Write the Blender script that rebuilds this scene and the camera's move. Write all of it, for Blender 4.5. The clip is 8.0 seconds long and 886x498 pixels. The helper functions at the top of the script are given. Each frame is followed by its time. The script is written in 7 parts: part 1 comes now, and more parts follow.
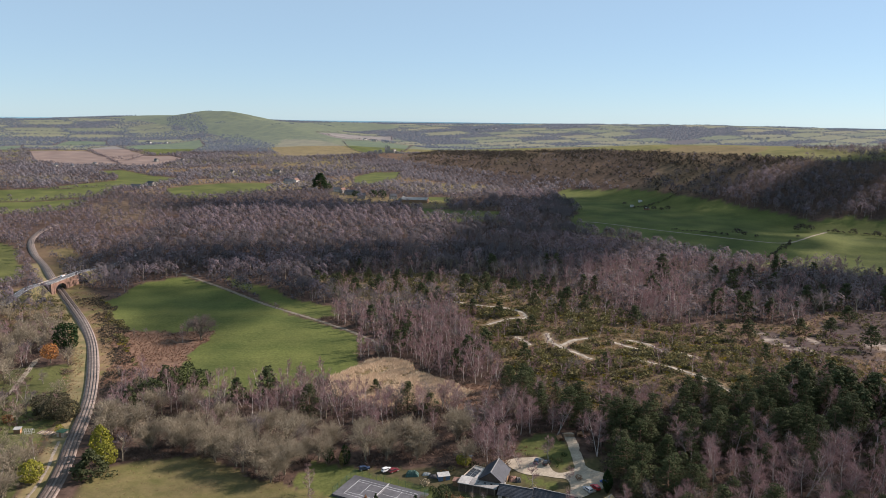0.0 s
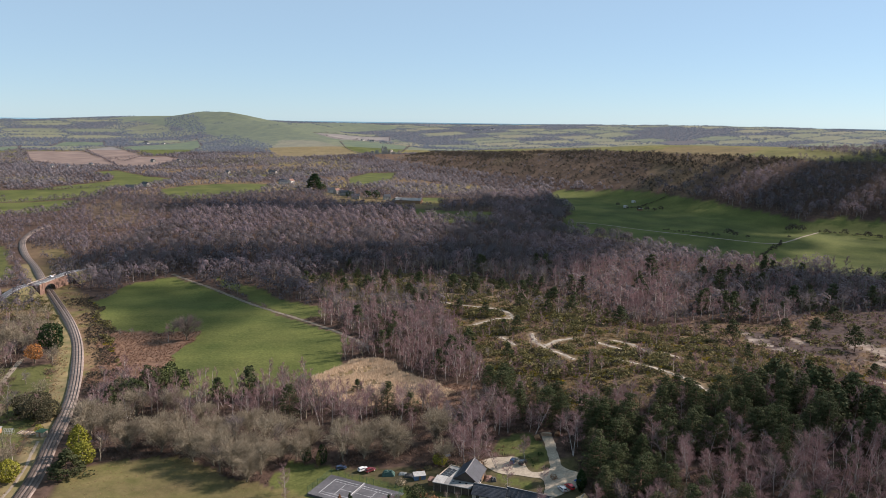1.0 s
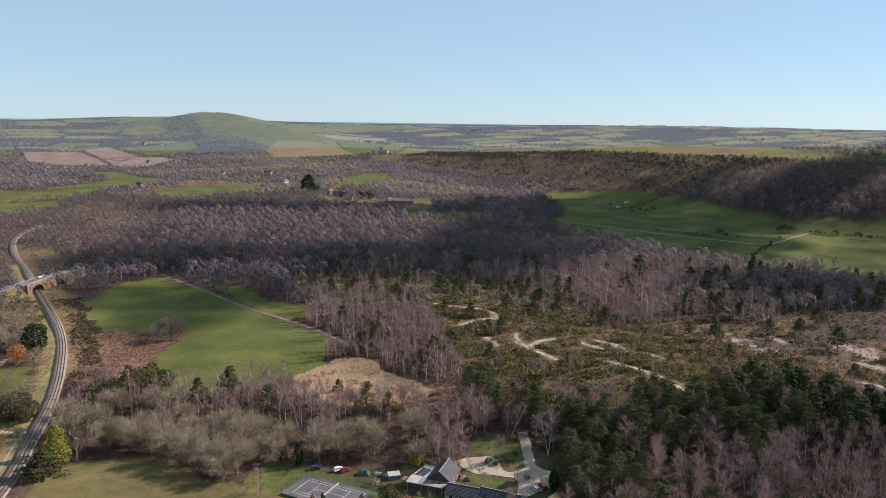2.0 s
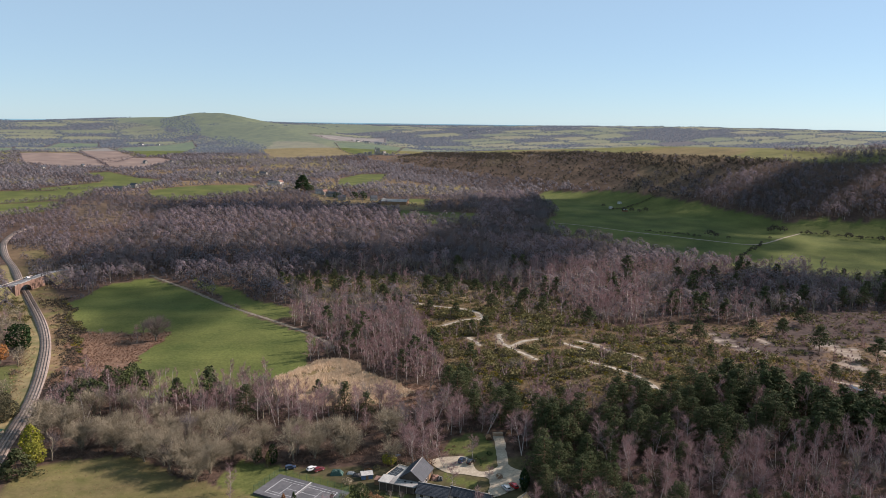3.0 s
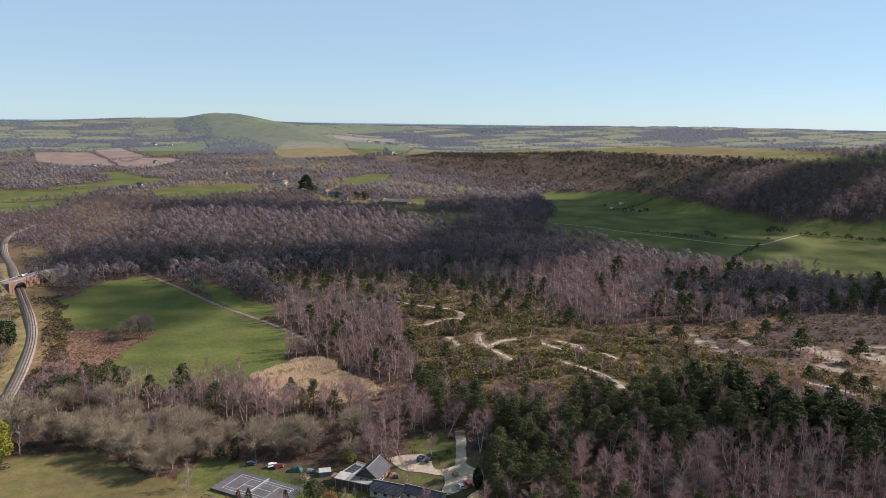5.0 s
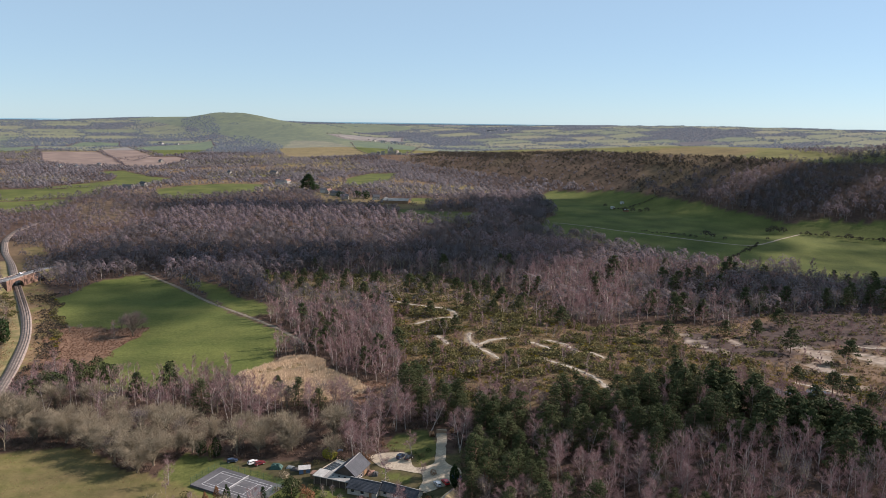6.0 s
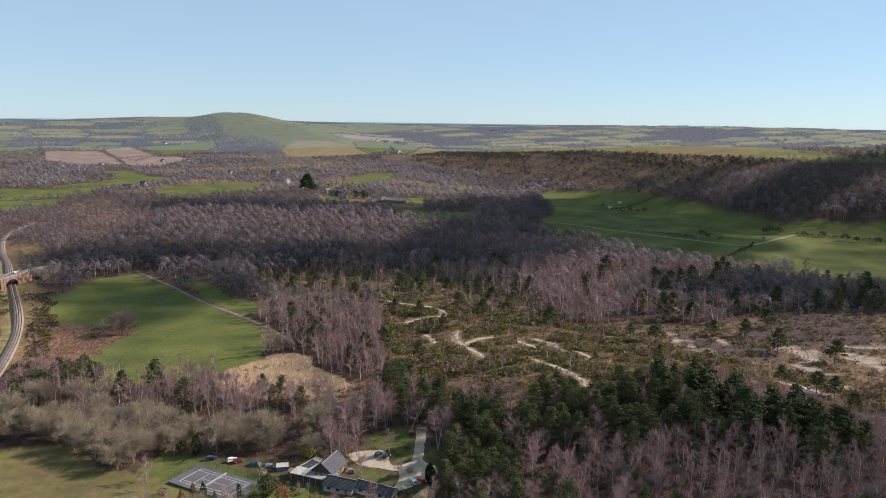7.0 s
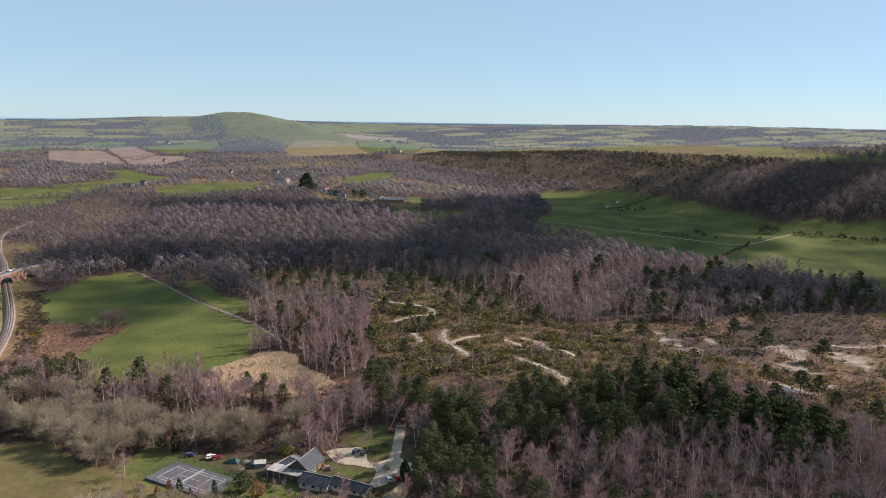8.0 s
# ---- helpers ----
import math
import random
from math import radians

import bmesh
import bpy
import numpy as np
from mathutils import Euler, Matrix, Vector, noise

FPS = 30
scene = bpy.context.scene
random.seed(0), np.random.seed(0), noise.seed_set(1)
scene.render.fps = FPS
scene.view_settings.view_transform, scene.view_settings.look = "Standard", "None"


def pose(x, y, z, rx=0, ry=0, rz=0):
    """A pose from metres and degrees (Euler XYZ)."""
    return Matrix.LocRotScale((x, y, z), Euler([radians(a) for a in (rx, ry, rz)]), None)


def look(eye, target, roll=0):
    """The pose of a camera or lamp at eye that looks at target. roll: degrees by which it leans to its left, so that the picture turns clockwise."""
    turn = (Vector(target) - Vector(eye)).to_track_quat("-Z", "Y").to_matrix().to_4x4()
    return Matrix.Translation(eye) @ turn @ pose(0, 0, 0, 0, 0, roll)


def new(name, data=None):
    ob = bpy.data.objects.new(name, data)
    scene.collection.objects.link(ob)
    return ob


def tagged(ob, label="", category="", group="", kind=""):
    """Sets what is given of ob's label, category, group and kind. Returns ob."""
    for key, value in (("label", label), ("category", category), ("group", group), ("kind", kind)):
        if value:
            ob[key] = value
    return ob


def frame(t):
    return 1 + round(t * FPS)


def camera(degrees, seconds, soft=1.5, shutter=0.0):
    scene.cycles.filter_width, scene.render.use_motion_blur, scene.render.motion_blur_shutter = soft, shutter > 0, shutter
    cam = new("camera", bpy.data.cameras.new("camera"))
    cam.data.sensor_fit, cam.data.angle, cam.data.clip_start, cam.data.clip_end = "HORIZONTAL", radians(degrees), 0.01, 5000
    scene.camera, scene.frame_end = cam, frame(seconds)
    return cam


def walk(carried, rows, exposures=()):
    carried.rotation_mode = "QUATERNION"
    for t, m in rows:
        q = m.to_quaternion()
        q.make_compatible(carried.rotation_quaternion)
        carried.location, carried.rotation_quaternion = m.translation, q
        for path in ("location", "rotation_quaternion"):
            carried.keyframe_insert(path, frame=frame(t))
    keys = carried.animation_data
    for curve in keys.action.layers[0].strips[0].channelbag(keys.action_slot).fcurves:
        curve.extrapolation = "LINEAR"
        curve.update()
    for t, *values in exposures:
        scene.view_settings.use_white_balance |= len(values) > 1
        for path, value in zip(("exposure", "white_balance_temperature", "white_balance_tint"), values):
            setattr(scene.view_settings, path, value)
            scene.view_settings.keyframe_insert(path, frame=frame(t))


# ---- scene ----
cam = camera(63.0, 8.0, 0.55)
PATH = [
    (0, (1.973, 0.012, 132.362), (1.929, 1.98, 132.004), 0.8),
    (0.5, (6.291, -0.224, 132.43), (6.248, 1.743, 132.072), 0.8),
    (1, (10.858, -0.643, 132.464), (10.815, 1.324, 132.108), 0.8),
    (1.5, (15.38, -0.975, 132.558), (15.339, 0.992, 132.203), 0.8),
    (3, (30.354, -2.167, 132.961), (30.313, -0.198, 132.608), 0.8),
    (3.5, (35.605, -2.451, 133.107), (35.558, -0.483, 132.754), 0.8),
    (4, (40.984, -2.649, 133.165), (40.925, -0.682, 132.812), 0.8),
    (4.5, (46.368, -2.978, 133.17), (46.297, -1.011, 132.818), 0.8),
    (6, (62.653, -3.658, 133.37), (62.549, -1.692, 133.015), 0.8),
    (6.5, (67.925, -3.962, 133.372), (67.812, -1.997, 133.017), 0.8),
    (7, (73.07, -4.065, 133.23), (72.953, -2.101, 132.875), 0.8),
    (7.5, (78.421, -4.119, 133.041), (78.297, -2.155, 132.685), 0.8),
    (8, (83.782, -4.173, 132.836), (83.651, -2.209, 132.48), 0.8),
]
walk(cam, [(t, look(eye, target, roll)) for t, eye, target, roll in PATH], [(0, 0.76), (8, 0.76)])

# ---- world and sun ----
SUN_AZ, SUN_EL = 20.0, 33.0  # degrees from +x towards +y, and above the horizon
world = bpy.data.worlds.new("sky")
scene.world = world
world.use_nodes = True
wn = world.node_tree.nodes
wn.clear()
sky = wn.new("ShaderNodeTexSky")
sky.sky_type, sky.sun_disc = "NISHITA", False
sky.sun_elevation, sky.sun_rotation = radians(SUN_EL), radians(90 - SUN_AZ)
sky.altitude, sky.air_density, sky.dust_density, sky.ozone_density = 400, 0.75, 0.1, 4.0
bg = wn.new("ShaderNodeBackground")
bg.inputs["Strength"].default_value = 0.078
wo = wn.new("ShaderNodeOutputWorld")
cool = wn.new("ShaderNodeMix")
cool.data_type, cool.blend_type = "RGBA", "MULTIPLY"
cool.inputs[0].default_value, cool.inputs[7].default_value = 1.0, (0.93, 1.0, 1.06, 1)
world.node_tree.links.new(sky.outputs[0], cool.inputs[6])
haze = wn.new("ShaderNodeMix")  # thin high haze over the whole sky
haze.data_type = "RGBA"
haze.inputs[0].default_value, haze.inputs[7].default_value = 0.62, (3.85, 5.1, 6.1, 1)
world.node_tree.links.new(cool.outputs[2], haze.inputs[6])
world.node_tree.links.new(haze.outputs[2], bg.inputs["Color"])
world.node_tree.links.new(bg.outputs[0], wo.inputs["Surface"])

sun_data = bpy.data.lights.new("sun", "SUN")
sun_data.energy, sun_data.angle, sun_data.color = 5.0, radians(0.6), (1.0, 0.855, 0.79)
sun = new("sun", sun_data)
to_sun = Vector((math.cos(radians(SUN_EL)) * math.cos(radians(SUN_AZ)), math.cos(radians(SUN_EL)) * math.sin(radians(SUN_AZ)), math.sin(radians(SUN_EL))))
sun.matrix_world = Matrix.Translation((300, 200, 600)) @ to_sun.to_track_quat("Z", "Y").to_matrix().to_4x4()

# ---- materials ----
def blank(name, rough=0.9):
    m = bpy.data.materials.new(name)
    m.use_nodes = True
    n = m.node_tree.nodes
    p = n["Principled BSDF"]
    p.inputs["Roughness"].default_value = rough
    p.inputs["Specular IOR Level"].default_value = 0.25
    return m, n, m.node_tree.links, p


def ramp_noise(n, l, scale, lo, hi, c0, c1, detail=4.0, coord="Position"):
    """A noise in world metres between two colours."""
    geo = n.new("ShaderNodeNewGeometry")
    tex = n.new("ShaderNodeTexNoise")
    tex.inputs["Scale"].default_value, tex.inputs["Detail"].default_value = scale, detail
    l.new(geo.outputs[coord], tex.inputs["Vector"])
    r = n.new("ShaderNodeValToRGB")
    r.color_ramp.elements[0].position, r.color_ramp.elements[1].position = lo, hi
    r.color_ramp.elements[0].color, r.color_ramp.elements[1].color = (*c0, 1), (*c1, 1)
    l.new(tex.outputs["Fac"], r.inputs["Fac"])
    return r.outputs["Color"], tex.outputs["Fac"]


def mix(n, l, fac, a, b, kind="MIX"):
    k = n.new("ShaderNodeMix")
    k.data_type, k.blend_type = "RGBA", kind
    for sock, v in ((k.inputs[0], fac), (k.inputs[6], a), (k.inputs[7], b)):
        if isinstance(v, (int, float)):
            sock.default_value = v
        elif isinstance(v, tuple):
            sock.default_value = (*v, 1)
        else:
            l.new(v, sock)
    return k.outputs[2]


def surface(name, c0, c1, scale=1.0, rough=0.9, bump=0.0, big=0.12, metal=0.0, spec=0.25):
    """A plain weathered surface: grain and large stains of two tones."""
    c0, c1 = (tuple(0.88 * v for v in c) for c in (c0, c1))
    m, n, l, p = blank(name, rough)
    fine, f = ramp_noise(n, l, scale, 0.3, 0.7, c0, c1)
    stain, _ = ramp_noise(n, l, scale * 0.13, 0.35, 0.65, (1 - big,) * 3, (1 + big,) * 3, 2.0)
    l.new(mix(n, l, 1.0, fine, stain, "MULTIPLY"), p.inputs["Base Color"])
    p.inputs["Metallic"].default_value = metal
    p.inputs["Specular IOR Level"].default_value = spec
    if bump:
        b = n.new("ShaderNodeBump")
        b.inputs["Strength"].default_value, b.inputs["Distance"].default_value = bump, 0.05
        l.new(f, b.inputs["Height"])
        l.new(b.outputs[0], p.inputs["Normal"])
    return m


def plant(name, c0, c1, c2, rough=0.85, through_light=0.25, gaps=0.0):
    """Twigs, needles or leaves: tone by piece, and a shift from tree to tree."""
    c0, c1, c2 = (tuple(0.82 * v for v in c) for c in (c0, c1, c2))
    m, n, l, p = blank(name, rough)
    p.inputs["Specular IOR Level"].default_value = 0.12
    geo, info, att = n.new("ShaderNodeNewGeometry"), n.new("ShaderNodeObjectInfo"), n.new("ShaderNodeAttribute")
    att.attribute_name = "vary"
    r = n.new("ShaderNodeValToRGB")
    r.color_ramp.elements[0].color, r.color_ramp.elements[1].color = (*c0, 1), (*c1, 1)
    l.new(geo.outputs["Random Per Island"], r.inputs["Fac"])
    add = n.new("ShaderNodeMath")
    add.operation = "ADD"
    l.new(info.outputs["Random"], add.inputs[0])
    l.new(att.outputs["Fac"], add.inputs[1])
    frac = n.new("ShaderNodeMath")
    frac.operation = "FRACT"
    l.new(add.outputs[0], frac.inputs[0])
    soft = n.new("ShaderNodeMath")
    soft.operation = "MULTIPLY"
    soft.inputs[1].default_value = 0.75
    l.new(frac.outputs[0], soft.inputs[0])
    tone = mix(n, l, soft.outputs[0], r.outputs["Color"], c2)
    l.new(tone, p.inputs["Base Color"])
    thin = n.new("ShaderNodeBsdfTranslucent")  # light passes between fine twigs and needles
    l.new(tone, thin.inputs["Color"])
    both = n.new("ShaderNodeMixShader")
    both.inputs[0].default_value = through_light
    l.new(p.outputs[0], both.inputs[1])
    l.new(thin.outputs[0], both.inputs[2])
    if gaps:  # a spray of twigs with air between them
        air, open_spray = n.new("ShaderNodeBsdfTransparent"), n.new("ShaderNodeMixShader")
        open_spray.inputs[0].default_value = gaps
        l.new(both.outputs[0], open_spray.inputs[1])
        l.new(air.outputs[0], open_spray.inputs[2])
        both = open_spray
    l.new(both.outputs[0], n["Material Output"].inputs["Surface"])
    return m


M = {
    "birch_bark": surface("birch_bark", (0.25, 0.215, 0.195), (0.50, 0.45, 0.41), 1.5),
    "birch_twig": plant("birch_twig", (0.180, 0.112, 0.111), (0.40, 0.265, 0.258), (0.31, 0.190, 0.188), through_light=0.18),
    "grey_bark": surface("grey_bark", (0.16, 0.14, 0.125), (0.28, 0.255, 0.23), 1.5),
    "oak_bark": surface("oak_bark", (0.15, 0.13, 0.095), (0.28, 0.245, 0.18), 1.5),
    "oak_twig": plant("oak_twig", (0.18, 0.152, 0.108), (0.43, 0.360, 0.255), (0.34, 0.282, 0.200), through_light=0.18),
    # dark, mid and grey twigs: mauve, with blue raised to stand for haze
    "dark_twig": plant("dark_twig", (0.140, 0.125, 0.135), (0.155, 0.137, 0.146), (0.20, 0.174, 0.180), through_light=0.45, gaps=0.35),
    "mid_twig": plant("mid_twig", (0.168, 0.139, 0.147), (0.202, 0.166, 0.175), (0.308, 0.254, 0.256), through_light=0.45, gaps=0.35),
    # far twigs: distance haze put into the base colour, paler and bluer
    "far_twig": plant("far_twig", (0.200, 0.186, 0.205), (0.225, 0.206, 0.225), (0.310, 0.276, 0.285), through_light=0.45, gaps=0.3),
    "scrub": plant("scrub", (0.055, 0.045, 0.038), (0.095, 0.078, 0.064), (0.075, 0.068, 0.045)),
    # distant twigs: blue-grey base stands for haze, with a glow set below
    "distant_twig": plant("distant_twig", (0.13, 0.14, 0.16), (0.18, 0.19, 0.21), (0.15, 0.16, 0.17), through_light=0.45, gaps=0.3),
    "grey_twig": plant("grey_twig", (0.170, 0.140, 0.157), (0.200, 0.165, 0.184), (0.335, 0.265, 0.282), through_light=0.45, gaps=0.35),
    "pine_bark": surface("pine_bark", (0.14, 0.09, 0.06), (0.25, 0.16, 0.11), 1.5),
    "pine_needle": plant("pine_needle", (0.034, 0.047, 0.020), (0.070, 0.088, 0.034), (0.080, 0.086, 0.040), through_light=0.12),
    "yew": plant("yew", (0.014, 0.030, 0.010), (0.040, 0.070, 0.020), (0.034, 0.060, 0.024)),
    "gold_leaf": plant("gold_leaf", (0.135, 0.151, 0.024), (0.365, 0.338, 0.047), (0.297, 0.284, 0.054)),
    "orange_leaf": plant("orange_leaf", (0.28, 0.11, 0.03), (0.50, 0.23, 0.06), (0.42, 0.19, 0.07)),
    "brown_leaf": plant("brown_leaf", (0.16, 0.075, 0.035), (0.30, 0.15, 0.07), (0.26, 0.14, 0.08)),
    "gorse": plant("gorse", (0.070, 0.076, 0.030), (0.200, 0.182, 0.066), (0.20, 0.165, 0.088)),
    "thicket": plant("thicket", (0.095, 0.067, 0.054), (0.23, 0.163, 0.130), (0.155, 0.106, 0.086), through_light=0.2),
    # dark grey-olive for bare garden oaks, their shadow put into the colour
    "shaded_oak_twig": plant("shaded_oak_twig", (0.045, 0.044, 0.026), (0.125, 0.110, 0.068), (0.085, 0.080, 0.045), through_light=0.2),
    "gorse_bloom": plant("gorse_bloom", (0.14, 0.115, 0.014), (0.33, 0.25, 0.024), (0.19, 0.155, 0.024)),
    "heather": plant("heather", (0.050, 0.034, 0.028), (0.11, 0.070, 0.052), (0.10, 0.075, 0.045)),
    "purple_twig": plant("purple_twig", (0.12, 0.092, 0.090), (0.21, 0.160, 0.150), (0.17, 0.13, 0.125), through_light=0.2),
    "reed": plant("reed", (0.60, 0.465, 0.325), (0.86, 0.69, 0.50), (0.75, 0.58, 0.41)),
    "bracken": plant("bracken", (0.15, 0.088, 0.062), (0.30, 0.180, 0.122), (0.26, 0.155, 0.105)),
    "tussock": plant("tussock", (0.27, 0.19, 0.108), (0.50, 0.36, 0.21), (0.33, 0.24, 0.135)),
    "slate": surface("slate", (0.036, 0.041, 0.050), (0.066, 0.072, 0.086), 2.5, 0.62, 0.3, 0.2),
    "bank_grass": surface("bank_grass", (0.075, 0.080, 0.030), (0.19, 0.150, 0.075), 0.5, 0.95, 0.3, 0.2),
    "felt": surface("felt", (0.20, 0.195, 0.19), (0.30, 0.295, 0.28), 1.5, 0.8, 0.2, 0.2),
    "white_roof": surface("white_roof", (0.30, 0.29, 0.275), (0.46, 0.45, 0.425), 1.2, 0.6),
    "brick": surface("brick", (0.15, 0.095, 0.072), (0.26, 0.16, 0.12), 3.0, 0.9, 0.3, 0.2),
    "render": surface("render", (0.44, 0.42, 0.38), (0.60, 0.58, 0.53), 0.8, 0.85),
    "stone": surface("stone", (0.26, 0.24, 0.21), (0.44, 0.41, 0.36), 0.6, 0.9, 0.4, 0.25),
    "thatch": surface("thatch", (0.42, 0.31, 0.17), (0.62, 0.48, 0.29), 3.0, 0.95, 0.5),
    "tile": surface("tile", (0.16, 0.095, 0.075), (0.26, 0.155, 0.12), 2.0),
    "timber": surface("timber", (0.20, 0.12, 0.07), (0.34, 0.21, 0.12), 3.0),
    "dark_timber": surface("dark_timber", (0.07, 0.056, 0.046), (0.125, 0.100, 0.082), 3.0),
    "pale_timber": surface("pale_timber", (0.35, 0.29, 0.22), (0.52, 0.45, 0.36), 3.0),
    "court": surface("court", (0.088, 0.088, 0.096), (0.125, 0.123, 0.130), 1.2, 0.95, 0.1, 0.15),
    "line_paint": surface("line_paint", (0.66, 0.66, 0.66), (0.82, 0.82, 0.82), 2.0),
    "net": surface("net", (0.35, 0.36, 0.36), (0.55, 0.55, 0.55), 2.0),
    "fence_green": surface("fence_green", (0.04, 0.09, 0.055), (0.07, 0.14, 0.08), 2.0, 0.6),
    "gravel": surface("gravel", (0.29, 0.245, 0.185), (0.45, 0.385, 0.295), 1.5, 0.95, 0.3, 0.15),
    "sand": surface("sand", (0.23, 0.198, 0.155), (0.39, 0.34, 0.275), 0.7, 0.95, 0.4, 0.2),
    "asphalt": surface("asphalt", (0.10, 0.10, 0.105), (0.17, 0.168, 0.17), 1.0, 0.9, 0.2, 0.15),
    "ballast": surface("ballast", (0.17, 0.135, 0.115), (0.31, 0.25, 0.215), 2.5, 0.95, 0.5, 0.2),
    "rail_steel": surface("rail_steel", (0.06, 0.045, 0.04), (0.11, 0.085, 0.07), 2.0, 0.5, metal=0.4),
    "sleeper": surface("sleeper", (0.12, 0.092, 0.078), (0.21, 0.165, 0.14), 2.0),
    "water": surface("water", (0.05, 0.06, 0.07), (0.07, 0.08, 0.09), 0.2, 0.08, spec=0.6),
    "iron": surface("iron", (0.05, 0.05, 0.05), (0.09, 0.09, 0.09), 2.0, 0.6, metal=0.5),
    "tyre": surface("tyre", (0.02, 0.02, 0.02), (0.035, 0.035, 0.035), 4.0, 0.9),
    "rim": surface("rim", (0.45, 0.45, 0.46), (0.6, 0.6, 0.6), 4.0, 0.35, metal=0.8),
    "tarp": surface("tarp", (0.03, 0.07, 0.06), (0.06, 0.12, 0.10), 1.5, 0.6),
    "blue_sheet": surface("blue_sheet", (0.10, 0.16, 0.26), (0.16, 0.24, 0.36), 1.5, 0.6),
}


# haze painted on the far twigs as a bluish emission
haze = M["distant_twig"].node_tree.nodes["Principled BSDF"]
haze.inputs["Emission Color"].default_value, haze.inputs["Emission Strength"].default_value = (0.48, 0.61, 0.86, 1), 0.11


def glass(name, tint):
    m, n, l, p = blank(name, 0.06)
    p.inputs["Base Color"].default_value = (*tint, 1)
    p.inputs["Specular IOR Level"].default_value = 0.6
    return m


M["pane"] = glass("pane", (0.03, 0.035, 0.04))


def paint(name, c):
    m, n, l, p = blank(name, 0.25)
    col, _ = ramp_noise(n, l, 3.0, 0.3, 0.7, tuple(v * 0.9 for v in c), c)
    l.new(col, p.inputs["Base Color"])
    p.inputs["Specular IOR Level"].default_value = 0.5
    p.inputs["Coat Weight"].default_value = 0.6
    return m


CAR_PAINT = {"silver": paint("silver_paint", (0.5, 0.51, 0.52)), "red": paint("red_paint", (0.45, 0.03, 0.03)), "blue": paint("blue_paint", (0.03, 0.10, 0.34)),
             "navy": paint("navy_paint", (0.03, 0.05, 0.10)), "black": paint("black_paint", (0.02, 0.02, 0.022)), "white": paint("white_paint", (0.72, 0.72, 0.72)),
             "maroon": paint("maroon_paint", (0.16, 0.03, 0.04))}


def ground_material(name, glow=0.0):
    """Land cover: masks on the sheet pick grass, dry grass, bracken, heath, sand and plough over leaf litter. glow:
    haze on far land, as emission.
    """
    m, n, l, p = blank(name, 0.95)
    p.inputs["Specular IOR Level"].default_value = 0.08
    a, b = n.new("ShaderNodeAttribute"), n.new("ShaderNodeAttribute")
    a.attribute_name, b.attribute_name = "cover_a", "cover_b"
    sa, sb = n.new("ShaderNodeSeparateColor"), n.new("ShaderNodeSeparateColor")
    l.new(a.outputs["Color"], sa.inputs[0])
    l.new(b.outputs["Color"], sb.inputs[0])
    litter, f1 = ramp_noise(n, l, 0.30, 0.3, 0.7, (0.050, 0.034, 0.027), (0.130, 0.087, 0.067), 6.0)
    lush, _ = ramp_noise(n, l, 0.035, 0.3, 0.7, (0.070, 0.091, 0.027), (0.134, 0.148, 0.046), 6.0)
    lush_b, _ = ramp_noise(n, l, 0.9, 0.3, 0.7, (0.74, 0.77, 0.74), (1.22, 1.19, 1.18), 4.0)
    lush = mix(n, l, 1.0, lush, lush_b, "MULTIPLY")
    dry, _ = ramp_noise(n, l, 0.12, 0.32, 0.68, (0.125, 0.120, 0.040), (0.29, 0.22, 0.105), 6.0)
    brack, _ = ramp_noise(n, l, 0.25, 0.3, 0.7, (0.120, 0.074, 0.052), (0.24, 0.150, 0.102), 6.0)
    heath, _ = ramp_noise(n, l, 0.16, 0.35, 0.65, (0.062, 0.046, 0.033), (0.18, 0.132, 0.088), 7.0)
    sand, _ = ramp_noise(n, l, 0.25, 0.3, 0.7, (0.18, 0.146, 0.118), (0.41, 0.35, 0.29), 6.0)
    plough, _ = ramp_noise(n, l, 0.02, 0.3, 0.7, (0.180, 0.134, 0.114), (0.265, 0.207, 0.180), 6.0)
    c = litter
    for mask, col in ((sa.outputs[0], lush), (sa.outputs[1], dry), (sa.outputs[2], brack), (sb.outputs[0], heath), (sb.outputs[2], plough)):
        c = mix(n, l, mask, c, col)
    broad, _ = ramp_noise(n, l, 0.022, 0.3, 0.7, (0.66, 0.66, 0.68), (0.98, 0.96, 0.93), 4.0)
    c = mix(n, l, 1.0, c, broad, "MULTIPLY")
    peat, _ = ramp_noise(n, l, 0.35, 0.3, 0.7, (0.030, 0.022, 0.021), (0.082, 0.060, 0.054), 6.0)
    c = mix(n, l, a.outputs["Alpha"], c, peat)
    c = mix(n, l, sb.outputs[1], c, sand)
    l.new(c, p.inputs["Base Color"])
    # painted haze: base colour tinted and a bluish glow added
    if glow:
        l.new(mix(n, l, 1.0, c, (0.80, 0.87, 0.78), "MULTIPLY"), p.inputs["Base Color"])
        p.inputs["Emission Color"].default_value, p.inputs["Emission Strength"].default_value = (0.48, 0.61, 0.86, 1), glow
    bump = n.new("ShaderNodeBump")
    bump.inputs["Strength"].default_value, bump.inputs["Distance"].default_value = 0.6, 0.6
    l.new(f1, bump.inputs["Height"])
    l.new(bump.outputs[0], p.inputs["Normal"])
    return m


M["ground"] = ground_material("ground")
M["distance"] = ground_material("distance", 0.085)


# ---- the lie of the land ----
def smooth(a, b, v):
    k = np.clip((v - a) / (b - a), 0.0, 1.0)
    return k * k * (3 - 2 * k)


